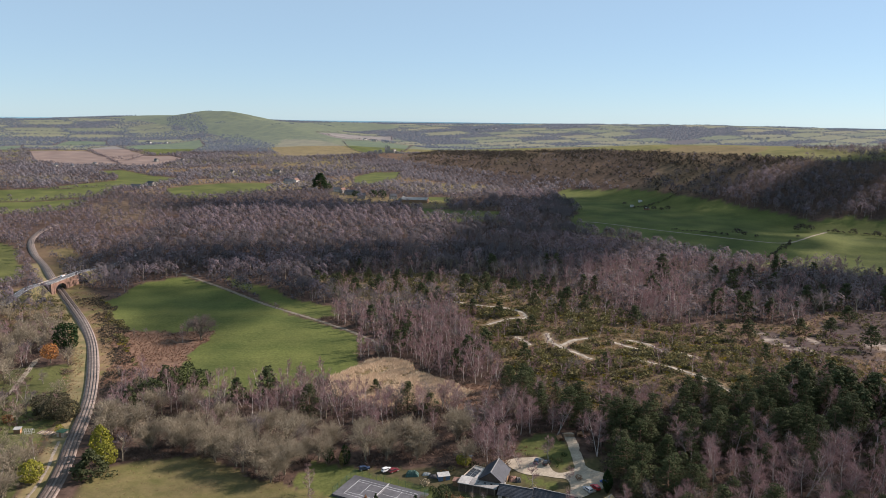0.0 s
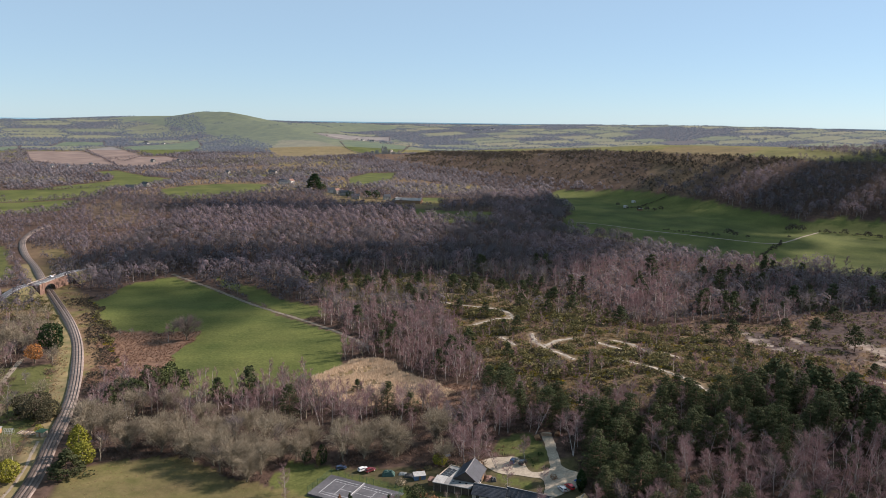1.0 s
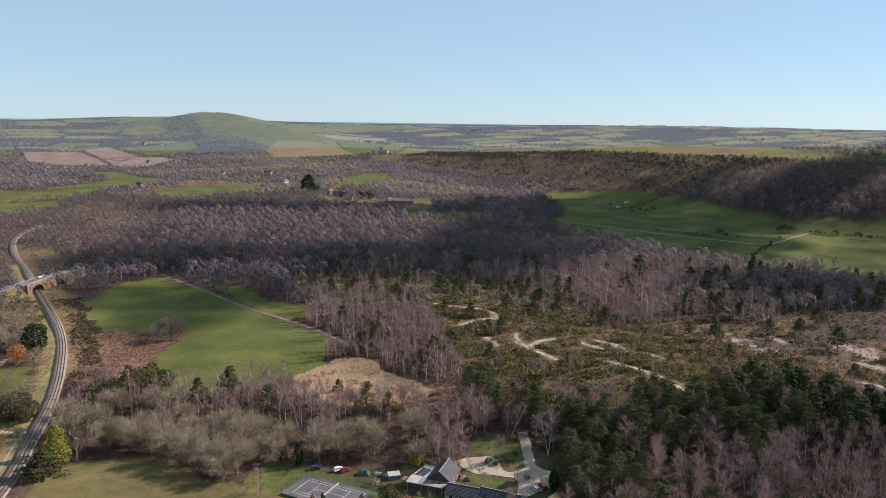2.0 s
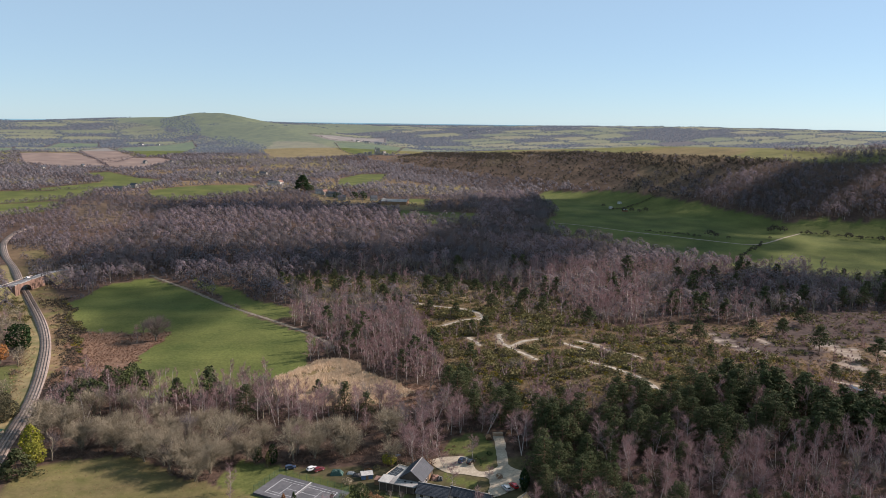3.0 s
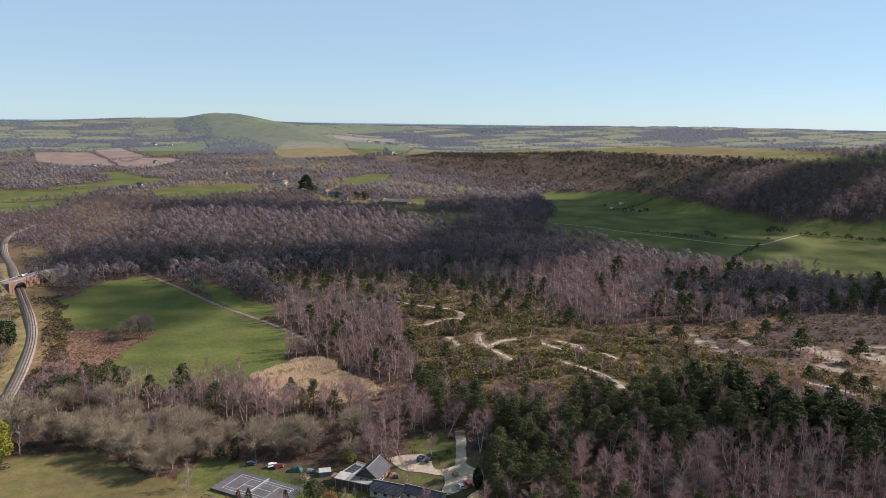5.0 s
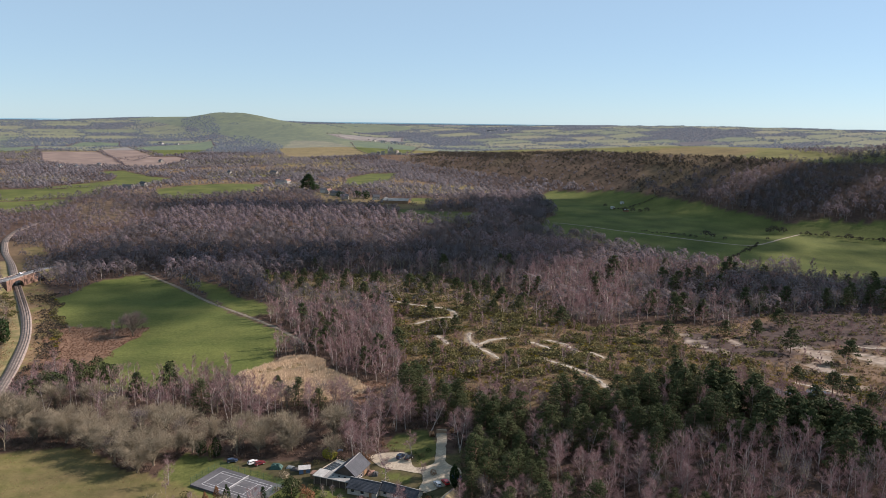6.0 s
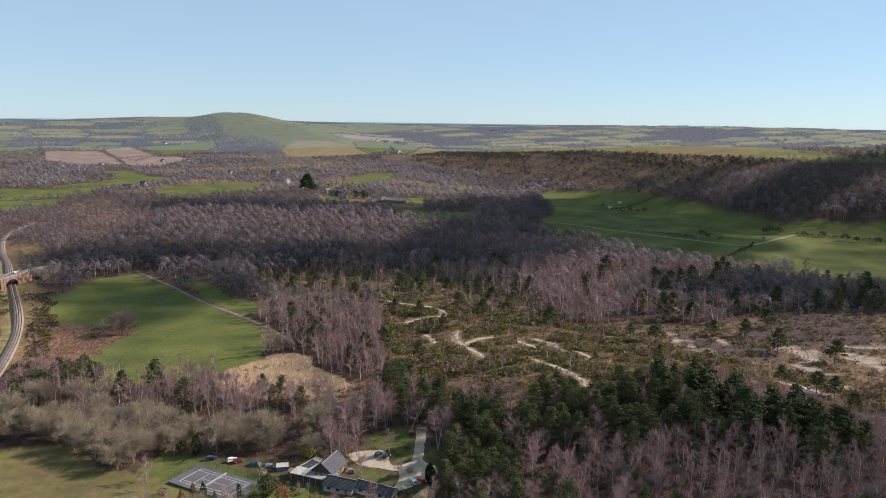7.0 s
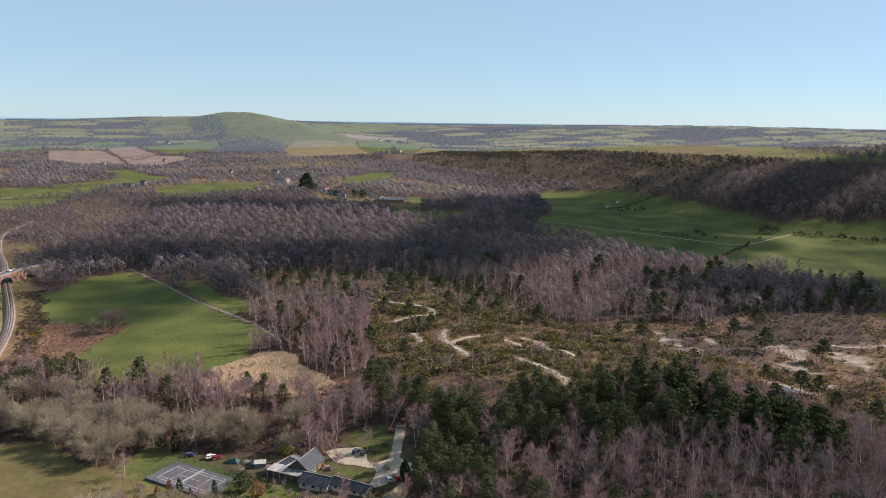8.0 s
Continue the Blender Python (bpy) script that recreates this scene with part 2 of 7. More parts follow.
def line_dist(line, x, y):
    """Distance to a crest line of (x, y, height), the height of its nearest point, and the side (positive towards the south-west)."""
    best = np.full(np.shape(x), 1e9)
    high, side = np.zeros(np.shape(x)), np.zeros(np.shape(x))
    for (ax, ay, ah), (bx, by, bh) in zip(line, line[1:]):
        dx, dy = bx - ax, by - ay
        k = np.clip(((x - ax) * dx + (y - ay) * dy) / (dx * dx + dy * dy), 0, 1)
        d = np.hypot(x - ax - k * dx, y - ay - k * dy)
        near = d < best
        best = np.where(near, d, best)
        high = np.where(near, ah + k * (bh - ah), high)
        side = np.where(near, np.sign((x - ax) * dy - (y - ay) * dx), side)
    return best, high, side


DOWN_CREST = [(1500, 820, 106), (900, 880, 98), (640, 955, 91), (540, 1020, 82), (285, 1410, 77), (60, 1850, 55), (-60, 2110, 40), (-110, 2210, 14)]
HILL_CREST = [(-1640, 4250, 126), (-1500, 4120, 146), (-1420, 4030, 156), (-1270, 3980, 157), (-1180, 3900, 146), (-1090, 3800, 114), (-900, 3600, 99), (-635, 3200, 46), (-335, 2700, 6)]
HILL_TAIL = [(-1090, 3800, 112), (-965, 3900, 105), (-690, 4300, 84)]
# swells of the low ground: centre, half widths, height
SWELLS = [(115, 318, 58, 58, 13), (190, 215, 65, 55, 10), (-240, 590, 190, 170, -9), (30, 460, 60, 50, 3), (-223, 2232, 110, 75, 16), (-60, 640, 220, 120, 4),
          (-1750, 4500, 380, 500, 32), (1450, 4600, 700, 500, 16)]


def height(x, y):
    x, y = np.asarray(x, float), np.asarray(y, float)
    z = 9 * smooth(560, 980, y) - 5 * smooth(1200, 1800, y)
    for cx, cy, wx, wy, h in SWELLS:
        z = z + h * np.exp(-0.5 * (((x - cx) / wx) ** 2 + ((y - cy) / wy) ** 2))
    z = z + 88 * smooth(2900, 4850, np.hypot(x, y)) ** 1.3
    d, h, s = line_dist(DOWN_CREST, x, y)
    north = np.where(s < 0, 1 - smooth(-25, 215, d), 1 + 0.13 * smooth(0, 130, d) - 1.1 * smooth(260, 620, d))
    z = z + np.maximum(h - 8, 0) * north
    for line, wide in ((HILL_CREST, 520), (HILL_TAIL, 450)):
        d, h, s = line_dist(line, x, y)
        z = np.maximum(z, h * (1 - smooth(-60, wide, d)) + z * smooth(0, wide, d))
    near = 1 - smooth(600, 1500, y)
    z = z + near * (0.7 * np.sin(x / 23 + 1.3 * np.sin(y / 41)) + 0.6 * np.sin(y / 19 + x / 37)) * (1 - smooth(85, 65, x) * smooth(285, 268, y))
    return z


# ---- land cover, in plan ----
def inside(poly, x, y):
    hit = np.zeros(np.shape(x), bool)
    for (ax, ay), (bx, by) in zip(poly, poly[1:] + poly[:1]):
        if ay != by:
            hit ^= ((ay > y) != (by > y)) & (x < (bx - ax) * (y - ay) / (by - ay) + ax)
    return hit


def wobble(x, y, s, a):
    """Uneven borders: a few crossed waves."""
    return (x + a * (np.sin(y / s + 1.7 * np.sin(x / (1.7 * s))) + 0.5 * np.sin(y / (0.31 * s) + x / (0.5 * s))),
            y + a * (np.sin(x / s + 1.3 * np.sin(y / (1.9 * s)) + 2) + 0.5 * np.sin(x / (0.37 * s) - y / (0.6 * s))))


def way_dist(line, x, y):
    best = np.full(np.shape(x), 1e9)
    for (ax, ay), (bx, by) in zip(line, line[1:]):
        dx, dy = bx - ax, by - ay
        k = np.clip(((x - ax) * dx + (y - ay) * dy) / (dx * dx + dy * dy), 0, 1)
        best = np.minimum(best, np.hypot(x - ax - k * dx, y - ay - k * dy))
    return best


MEADOW = [(-256, 505), (-261, 578), (-234, 606), (-194, 573), (-134, 508), (-88, 459), (-53, 422), (-55, 372), (-74, 350), (-96, 331), (-118, 325), (-147, 340),
          (-154, 414), (-155, 443), (-173, 445), (-216, 440)]
MEADOW_EAST = [(-200, 604), (-154, 566), (-122, 528), (-84, 502), (-80, 474), (-95, 472), (-136, 513)]
BRACKEN = [(-216, 440), (-173, 444), (-155, 442), (-153, 414), (-146, 342), (-174, 338)]
REEDS = [(-66, 366), (-48, 390), (-30, 385), (-6, 356), (12, 330), (-12, 319), (-34, 317), (-58, 336)]
HEATH = [(-5, 522), (50, 500), (80, 472), (120, 470), (152, 446), (190, 400), (222, 391), (200, 345), (140, 306), (120, 299), (93, 295), (60, 300), (33, 332), (16, 391), (7, 446)]
BARE = [(130, 452), (169, 474), (190, 470), (226, 466), (271, 502), (390, 520), (420, 420), (300, 350), (261, 350), (221, 385), (185, 400), (150, 430)]
WET_HEATH = [(205, 385), (221, 391), (300, 362), (400, 400), (330, 300), (262, 268), (240, 300), (206, 318), (190, 340)]
DOWN_FIELDS = [(174, 1246), (239, 1190), (288, 1151), (342, 1054), (368, 1009), (408, 929), (431, 883), (464, 882), (533, 851), (640, 800), (590, 560), (440, 570), (386, 590), (339, 650), (292, 649),
               (269, 674), (234, 691), (209, 739), (180, 772), (152, 791), (119, 838), (135, 880), (165, 982), (150, 1100)]
LAWN_WEST = [(-128, 258), (-103, 264), (-74, 249), (-46, 237), (-30, 222), (-50, 190), (-150, 190)]
LAWN_COURT = [(-56, 262), (-42, 258), (-8, 246), (0, 236), (-6, 214), (-30, 214), (-44, 234), (-58, 244)]
LAWN_HOUSE = [(26.2, 264.6), (28.7, 275.4), (41.0, 280.5), (44.8, 277.0), (46.1, 261.6), (44.8, 255.2), (39.5, 253.8), (37.2, 260.7), (30.9, 264.1)]
LAWN_FRONT = [(26.0, 251.5), (30.6, 248.8), (39.4, 245.6), (41.4, 242.7), (38.6, 240.3), (28.2, 244.5), (25.8, 248.7)]
UPPER_HEATH = [(-130, 592), (-100, 612), (-77, 612), (-41, 610), (-4, 604), (52, 578), (77, 545), (110, 530), (122, 480), (80, 472), (50, 500), (-5, 522), (-60, 512), (-95, 545)]
# shaded side of the drive: grass nearly removed and trees filled in to darken it
DRIVE_SHADE = [(53, 264), (60, 262), (68, 252), (70, 240), (64, 230), (58, 236), (58, 246), (53, 252)]
BRAKE = [(-10, 346), (22, 339), (32, 312), (20, 306), (4, 308)]
LAWN_LOW = [(-6, 236), (14, 234), (24, 222), (20, 205), (-4, 205)]
GARDEN = [(-236, 366), (-208, 372), (-190, 340), (-178, 305), (-165, 268), (-150, 220), (-230, 220), (-240, 300)]
PASTURE = [(-470, 716), (-445, 706), (-393, 631), (-366, 583), (-376, 566), (-480, 590), (-620, 680)]
FIELDS = [([(-741, 1130), (-635, 1170), (-576, 1224), (-540, 1080), (-580, 1016), (-638, 979)], "g"), ([(-638, 977), (-576, 1007), (-530, 1021), (-505, 915), (-543, 882), (-600, 872)], "g"),
          ([(-800, 1560), (-767, 1633), (-634, 1471), (-544, 1409), (-542, 1235), (-615, 1190), (-690, 1150), (-640, 1330), (-690, 1450)], "g"), ([(-491, 1187), (-460, 1279), (-403, 1325), (-330, 1329), (-316, 1175), (-379, 1071), (-426, 1060)], "g"),
          ([(-1446, 2409), (-1282, 2465), (-1017, 2077), (-843, 1791), (-968, 1757), (-1121, 1891)], "p"), ([(-1335, 2585), (-1344, 2815), (-979, 2252), (-911, 1979), (-1055, 2130)], "p"),
          ([(-1000, 2040), (-965, 2210), (-902, 2240), (-805, 2109), (-744, 1793), (-815, 1744)], "p"), ([(-1317, 2800), (-1282, 2927), (-1231, 3028), (-1172, 3260), (-1032, 2930), (-921, 2475), (-950, 2260)], "g"),
          ([(-490, 3029), (-422, 3217), (-203, 3130), (-207, 2546), (-324, 2529), (-426, 2785)], "g"), ([(-668, 3372), (-592, 3611), (-354, 3762), (-326, 3491), (-521, 3208)], "p"),
          ([(-223, 1502), (-201, 1675), (-132, 1712), (-126, 1473), (-155, 1356), (-192, 1321)], "g"), ([(-51, 988), (61, 962), (60, 882), (-2, 869), (-46, 898)], "g"), ([(-50, 1130), (-8, 1130), (-12, 1060), (-44, 1060)], "g"),
          ([(-1640, 3000), (-1500, 3060), (-1400, 2860), (-1560, 2760)], "g"), ([(-1830, 2500), (-1640, 2700), (-1520, 2480), (-1500, 2290), (-1700, 2250)], "g")]
RAIL = [(-136, 205), (-142, 234), (-148.5, 255.6), (-155.8, 275), (-165.6, 303), (-176.5, 330), (-195, 369), (-220, 416), (-252, 466), (-297, 528), (-333, 577), (-369, 627),
        (-407, 675), (-443, 731), (-462, 785), (-466, 830)]
LANE = [(-332, 485), (-324, 522), (-318, 542), (-315, 556), (-314, 590), (-314, 620), (-314, 660), (-312, 720)]
MEADOW_TRACK = [(-240, 614), (-194, 573), (-141, 516), (-93, 468), (-53, 424), (-42, 408)]
DRIVE = [(48.0, 280.5), (48.4, 275.1), (48.8, 268.8), (48.9, 260.8), (49.0, 253.1)]
YARD = [(19.8, 260.3), (25.4, 262.8), (30.0, 262.8), (33.9, 262.7), (36.9, 259.5), (38.7, 252.1), (41.8, 250.1), (46.7, 252.9), (47.8, 259.1), (50.2, 259.3), (51.1, 253.8), (53.7, 250.3), (56.6, 248.4), (57.6, 244.9), (57.4, 241.1), (56.1, 239.3), (53.0, 237.3), (49.8, 235.4), (46.6, 233.4), (44.1, 232.4), (42.6, 235.5), (43.1, 238.4), (43.6, 241.9), (42.6, 245.7), (39.6, 246.7), (34.2, 248.9), (29.7, 249.8), (25.9, 252.2), (22.1, 257.1)]
TRAILS = [[(-7, 516), (14, 499), (36, 487), (46, 475), (46, 461), (39, 463), (21, 451)], [(57, 430), (57, 415), (62, 398), (70, 383), (74, 371)], [(62, 403), (71, 415), (82, 420)],
          [(93, 413), (100, 405), (106, 396)], [(96, 372), (106, 352), (116, 330), (120, 317), (123, 305)], [(104, 418), (114, 410), (119, 391), (127, 391), (131, 375)], [(37, 424), (45, 405)],
          [(226, 363), (237, 357), (247, 345)], [(293, 436), (305, 432), (325, 435)]]
SAND_PATCHES = [[(190, 452), (195, 438), (205, 429), (197, 413), (187, 425)], [(192, 417), (204, 410), (206, 404), (192, 406)], [(216, 438), (227, 435), (227, 427), (215, 428)],
                [(250, 438), (273, 427), (272, 406), (255, 403), (253, 415)], [(240, 395), (258, 403), (262, 383), (252, 378)], [(282, 424), (301, 417), (304, 395), (291, 384), (286, 405)],
                [(-36, 500), (-24, 512), (-16, 500), (-26, 492)]]
PEAT = [[(226, 441), (249, 476), (297, 520), (363, 533), (308, 429), (283, 437), (251, 426)], [(190, 449), (219, 443), (245, 442), (255, 421), (236, 397), (204, 397), (188, 413)], [(283, 502), (321, 509), (311, 461), (282, 445), (262, 446)],
        [(224, 340), (253, 340), (300, 345), (274, 300), (244, 279), (239, 310), (220, 314)]]
WEST_HEATH = [(-358, 545), (-343, 565), (-301, 523), (-280, 499), (-250, 442), (-270, 435), (-300, 420), (-400, 500)]
SIDING_FIELD = [(-403, 692), (-382, 697), (-360, 668), (-375, 660)]


# open ground round single trees and the allotment
CLEARINGS = [(-225, 395, 12), (-221, 370, 10), (-216, 358, 9), (-137, 260, 8), (-131, 250, 9), (-152, 238, 8), (-176, 284, 15), (-166, 276, 10), (-157, 420, 16), (-205, 345, 12), (-195, 262, 10)]


def cells(x, y, size=(250, 150), turn=0.5):
    """Old hedged fields: for each place its field's number and the distance to the hedge."""
    c, s = math.cos(turn), math.sin(turn)
    u, v = (x * c + y * s) / size[0], (-x * s + y * c) / size[1]
    u, v = u + 0.12 * np.sin(v * 1.7), v + 0.12 * np.sin(u * 2.1)
    iu, iv = np.floor(u), np.floor(v)
    d1, d2, who = np.full(np.shape(x), 9.0), np.full(np.shape(x), 9.0), np.zeros(np.shape(x))
    for du in (-1, 0, 1):
        for dv in (-1, 0, 1):
            a, b = iu + du, iv + dv
            h = np.abs(np.sin(a * 127.1 + b * 311.7) * 43758.5453) % 1
            k = np.abs(np.sin(a * 269.5 + b * 183.3) * 24634.6345) % 1
            d = np.maximum(np.abs(u - a - 0.5 - 0.5 * (h - 0.5)), np.abs(v - b - 0.5 - 0.5 * (k - 0.5)))
            nearer = d < d1
            d2 = np.where(nearer, d1, np.minimum(d2, d))
            who = np.where(nearer, (h * 7.31 + k * 3.7) % 1, who)
            d1 = np.where(nearer, d, d1)
    return who, (d2 - d1) * size[1] * 0.5


def down_zone(x, y):
    d, h, s = line_dist(DOWN_CREST, x, y)
    return d, s


def cover(x, y):
    """Weights of the land covers and the tree cover at each place."""
    wx, wy = wobble(x, y, 9.0, 1.6)
    out = {k: np.zeros(np.shape(x)) for k in ("lush", "dry", "bracken", "heath", "sand", "plough", "peat")}
    trees = np.where(y < 1150, 1.0, 0.0)
    who, hedge = cells(x, y)
    far = (y > 1120) & (np.abs(x) < 6000)
    kind_wood = who > np.where(y < 2300, 0.04, np.where(x < -300, 0.36, 0.60))
    trees = np.where(far & kind_wood, 0.8, trees)
    trees = np.where(far & ~kind_wood & (hedge < 11), 0.75, trees)
    out["lush"] = np.where(far & (who < 0.42), 0.65 + 0.8 * who, 0.0)
    # dry tone mixed into far green fields also dulls them for haze
    out["dry"] = np.where(far & (who >= 0.42) & (who < 0.56), 0.9, np.where(far & (who < 0.42), 0.25 + 0.6 * ((who * 17.3) % 1), 0.0))
    out["plough"] = np.where(far & (who >= 0.58) & (who < 0.62), 0.7, 0.0)
    # the downs
    d, s = down_zone(x, y)
    slope = (s < 0) & (d < 235)
    top = (s > 0) & (d < 420) & (y < 2200)
    bushy = slope & (d < 140) & ~((x > 345) & (y < 1062))
    trees = np.where(slope, np.where(bushy, 0.3, 1.0), trees)
    out["heath"] = np.where(bushy, 0.5, out["heath"])
    out["bracken"] = np.where(bushy, 0.85 * smooth(20, 80, d), out["bracken"])
    out["plough"] = np.where(bushy, 0.0, out["plough"])
    for k in ("lush", "dry", "plough"):
        out[k] = np.where(slope | top, 0.0, out[k])
    trees = np.where(top, np.where((x > 560) & (d < 150), 1.0, 0.0), trees)
    out["dry"] = np.where(top, 0.4, out["dry"])
    out["lush"] = np.where(top, 1.0, out["lush"])
    # the open hill
    for line in (HILL_CREST, HILL_TAIL):
        dh, hh, sh = line_dist(line, x, y)
        hill = (dh < 330) & (y > 2300)
        trees = np.where(hill, np.where(np.sin(x / 71 + 2 * np.sin(y / 130)) * np.sin(y / 95 + x / 210) > 0.93, 0.4, 0.0), trees)
        out["lush"] = np.where(hill, 0.85, out["lush"])
        out["dry"] = np.where(hill, 0.2 + 0.5 * smooth(3200, 2700, y), out["dry"])
        out["plough"] = np.where(hill, 0.0, out["plough"])
    flank = inside([(-1560, 3854), (-1486, 3930), (-1406, 3908), (-1290, 3677), (-1180, 3402), (-1055, 3259), (-915, 3178), (-763, 2940), (-617, 2472), (-603, 2134), (-746, 2253), (-1039, 2930), (-1303, 3329)], x, y)
    trees = np.where(flank, 1.0, trees)
    tan = inside([(-693, 2681), (-758, 3101), (-586, 3035), (-458, 2842), (-373, 2653), (-384, 2422), (-538, 2275), (-616, 2434)], wx, wy)
    out["dry"] = np.where(tan, 0.85, out["dry"])
    out["plough"] = np.where(tan, 0.25, out["plough"])
    trees = np.where(tan, 0.0, trees)
    scrubby = far & kind_wood & (y < 2300) & (np.sin(x / 67 + 1.9 * np.sin(y / 113)) + np.sin(y / 91 - x / 140) < -0.9)
    out["dry"] = np.where(scrubby, 0.55, out["dry"])
    out["bracken"] = np.where(scrubby, 0.4, out["bracken"])
    lowland = (np.hypot(x - 120, (y - 1450) / 1.4) < 330) & (s < 0) & (d > 150)
    trees = np.where(lowland & (y > 1120), 0.85, trees)
    for poly, kind in FIELDS:
        f = inside(poly, wx, wy)
        trees = np.where(f, 0.0, trees)
        for k in out:
            out[k] = np.where(f, {"lushg": 0.95, "ploughp": 1.0}.get(k + kind, 0.0), out[k])
    fields = inside(DOWN_FIELDS, wx, wy)
    trees = np.where(fields, 0.0, trees)
    for k in out:
        out[k] = np.where(fields, {"lush": 1.0, "dry": 0.05}.get(k, 0.0), out[k])
    # the near ground
    for poly, key, tree, extra in ((UPPER_HEATH, "heath", 0.55, 0.6), (BARE, "heath", 0.03, 0.85), (WET_HEATH, "heath", 0.06, 1.0), (HEATH, "heath", 0.09, 0.9), (WEST_HEATH, "dry", 0.30, 0.55), (BRACKEN, "bracken", 0.05, 1.0), (REEDS, "dry", 0.03, 0.9), (SIDING_FIELD, "lush", 0.0, 0.8),
                                   (PASTURE, "lush", 0.0, 0.8), (GARDEN, "lush", 0.42, 0.75), (LAWN_WEST, "lush", 0.0, 0.7), (LAWN_COURT, "lush", 0.0, 0.9),
                                   (LAWN_HOUSE, "lush", 0.0, 0.8), (LAWN_FRONT, "lush", 0.0, 0.9), (LAWN_LOW, "lush", 0.0, 1.0), (DRIVE_SHADE, "lush", 1.0, 0.1), (BRAKE, "bracken", 0.06, 0.9),
                                   (MEADOW, "lush", 0.0, 1.0), (MEADOW_EAST, "lush", 0.0, 0.95)):
        f = inside(poly, wx, wy)
        trees = np.where(f, tree, trees)
        for k in out:
            out[k] = np.where(f, extra if k == key else 0.0, out[k])
    worn = np.clip(0.5 + 0.6 * np.sin(x / 7 + 1.7 * np.sin(y / 5)) * np.sin(y / 6 + x / 13), 0, 1)
    lawn = inside(LAWN_WEST, wx, wy)
    out["dry"] = np.where(lawn, 0.30 + 0.2 * worn, out["dry"])
    out["bracken"] = np.where(lawn, 0.28 * (1 - worn), out["bracken"])
    out["bracken"] = np.where(inside(REEDS, wx, wy), 0.35, np.where(inside(WEST_HEATH, wx, wy), 0.6 * worn, out["bracken"]))
    bare = inside(BARE, wx, wy)
    streak = 0.5 + 0.5 * np.sin((x + 0.5 * y) / 31 + 1.6 * np.sin(y / 9.0) + 0.8 * np.sin(x / 11))
    rough = np.sin(x / 17 + 1.9 * np.sin(y / 5.3) + 0.9) * np.sin(y / 6.1 + 1.1 * np.sin(x / 23)) + 0.5 * np.sin(x / 6.3 + 2 * np.sin(y / 2.9))
    wet = inside(WET_HEATH, wx, wy)
    moor = inside(HEATH, wx, wy) | inside(UPPER_HEATH, wx, wy)
    out["dry"] = np.where(bare | wet, 0.15 + 0.35 * (1 - streak), np.where(moor, 0.7, out["dry"]))
    out["heath"] = np.where(bare | wet, 0.45 * streak, np.where(moor, 0.35, out["heath"]))
    out["sand"] = np.where(bare, np.clip(1.0 * (rough - 0.9), 0, 0.5), out["sand"])
    out["bracken"] = np.where(bare | wet, 0.35 + 0.35 * streak, np.where(moor, 0.3, out["bracken"]))
    for patch in PEAT:
        f = inside(patch, *wobble(x, y, 6.0, 3.0))
        for k in out:
            out[k] = np.where(f, out[k] * np.clip(0.4 * rough, 0.05, 0.5), out[k])
        out["peat"] = np.where(f, np.clip(0.95 - 0.45 * np.maximum(rough, 0), 0.2, 0.95), out["peat"])
    out["peat"] = np.where((bare | wet) & (out["peat"] == 0), np.clip(0.8 * np.sin(x / 13 + 1.4 * np.sin(y / 7.3)) * np.sin(y / 5.1 + x / 31) - 0.1, 0, 0.7), out["peat"])
    house = ((x > -44) & (x < 57) & (y > 212) & (y < 257)) | ((x > 42) & (x < 57) & (y > 195) & (y < 260))
    trees = np.where((x > -312) & (x < -262) & (y > 478) & (y < 552), np.minimum(trees, 0.05), trees)
    trees = np.where(house, 0.0, trees)
    out["lush"] = np.where(house, np.maximum(out["lush"], 0.38), out["lush"])
    village = inside([(-225, 1190), (-165, 1040), (-60, 985), (-15, 1000), (-20, 1080), (-110, 1125), (-150, 1150), (-195, 1215)], wx, wy) | inside([(-335, 1310), (-300, 1290), (-290, 1360), (-330, 1370)], wx, wy)
    trees = np.where(village, 0.10, trees)
    out["dry"] = np.where(village, 0.5, out["dry"])
    trees = np.where((x > 64) & (x < 92) & (y > 225) & (y < 270), np.minimum(trees, 0.85), trees)
    trees = np.where((x > -140) & (x < 4) & (y > 246) & (y < 300), np.minimum(trees, 0.22), trees)
    for cx, cy, cr in CLEARINGS:
        trees = np.where(np.hypot(x - cx, y - cy) < cr, 0.0, trees)
    far_heath = inside([(-503, 963), (-494, 1040), (-408, 947), (-368, 845), (-399, 810), (-461, 894)], wx, wy)
    trees = np.where(far_heath, 0.5, trees)
    out["heath"] = np.where(far_heath, 0.8, out["heath"])
    for patch in SAND_PATCHES:
        f = inside(patch, *wobble(x, y, 5.0, 3.0))
        out["sand"] = np.where(f, np.clip(0.45 + 0.55 * np.sin(x / 3.1 + 2.2 * np.sin(y / 4.7)) * np.sin(y / 3.9 + x / 9), 0, 0.85), out["sand"])
        trees = np.where(f, 0.0, trees)
    for trail in TRAILS:
        k = way_dist(trail, wx, wy)
        out["sand"] = np.maximum(out["sand"], 0.4 * smooth(2.6, 0.8, k))
        trees = np.where(k < 4, 0.0, trees)
    k = way_dist(RAIL, x, y)
    west = x < np.interp(y, [q[1] for q in RAIL], [q[0] for q in RAIL])
    bank = smooth(12, 8, k) * (y < 640)
    verge = smooth(22, 12, k) * (y > 345) * (y < 640) * ~west
    out["dry"] = np.where(west, np.maximum(out["dry"], 1.0 * bank), np.maximum(out["dry"] * (1 - bank), 0.7 * verge))
    out["sand"] = np.where(west, np.maximum(out["sand"], 0.12 * bank), out["sand"])
    out["bracken"] = np.where(west, out["bracken"], np.maximum(out["bracken"], 0.7 * verge * (worn > 0.5)))
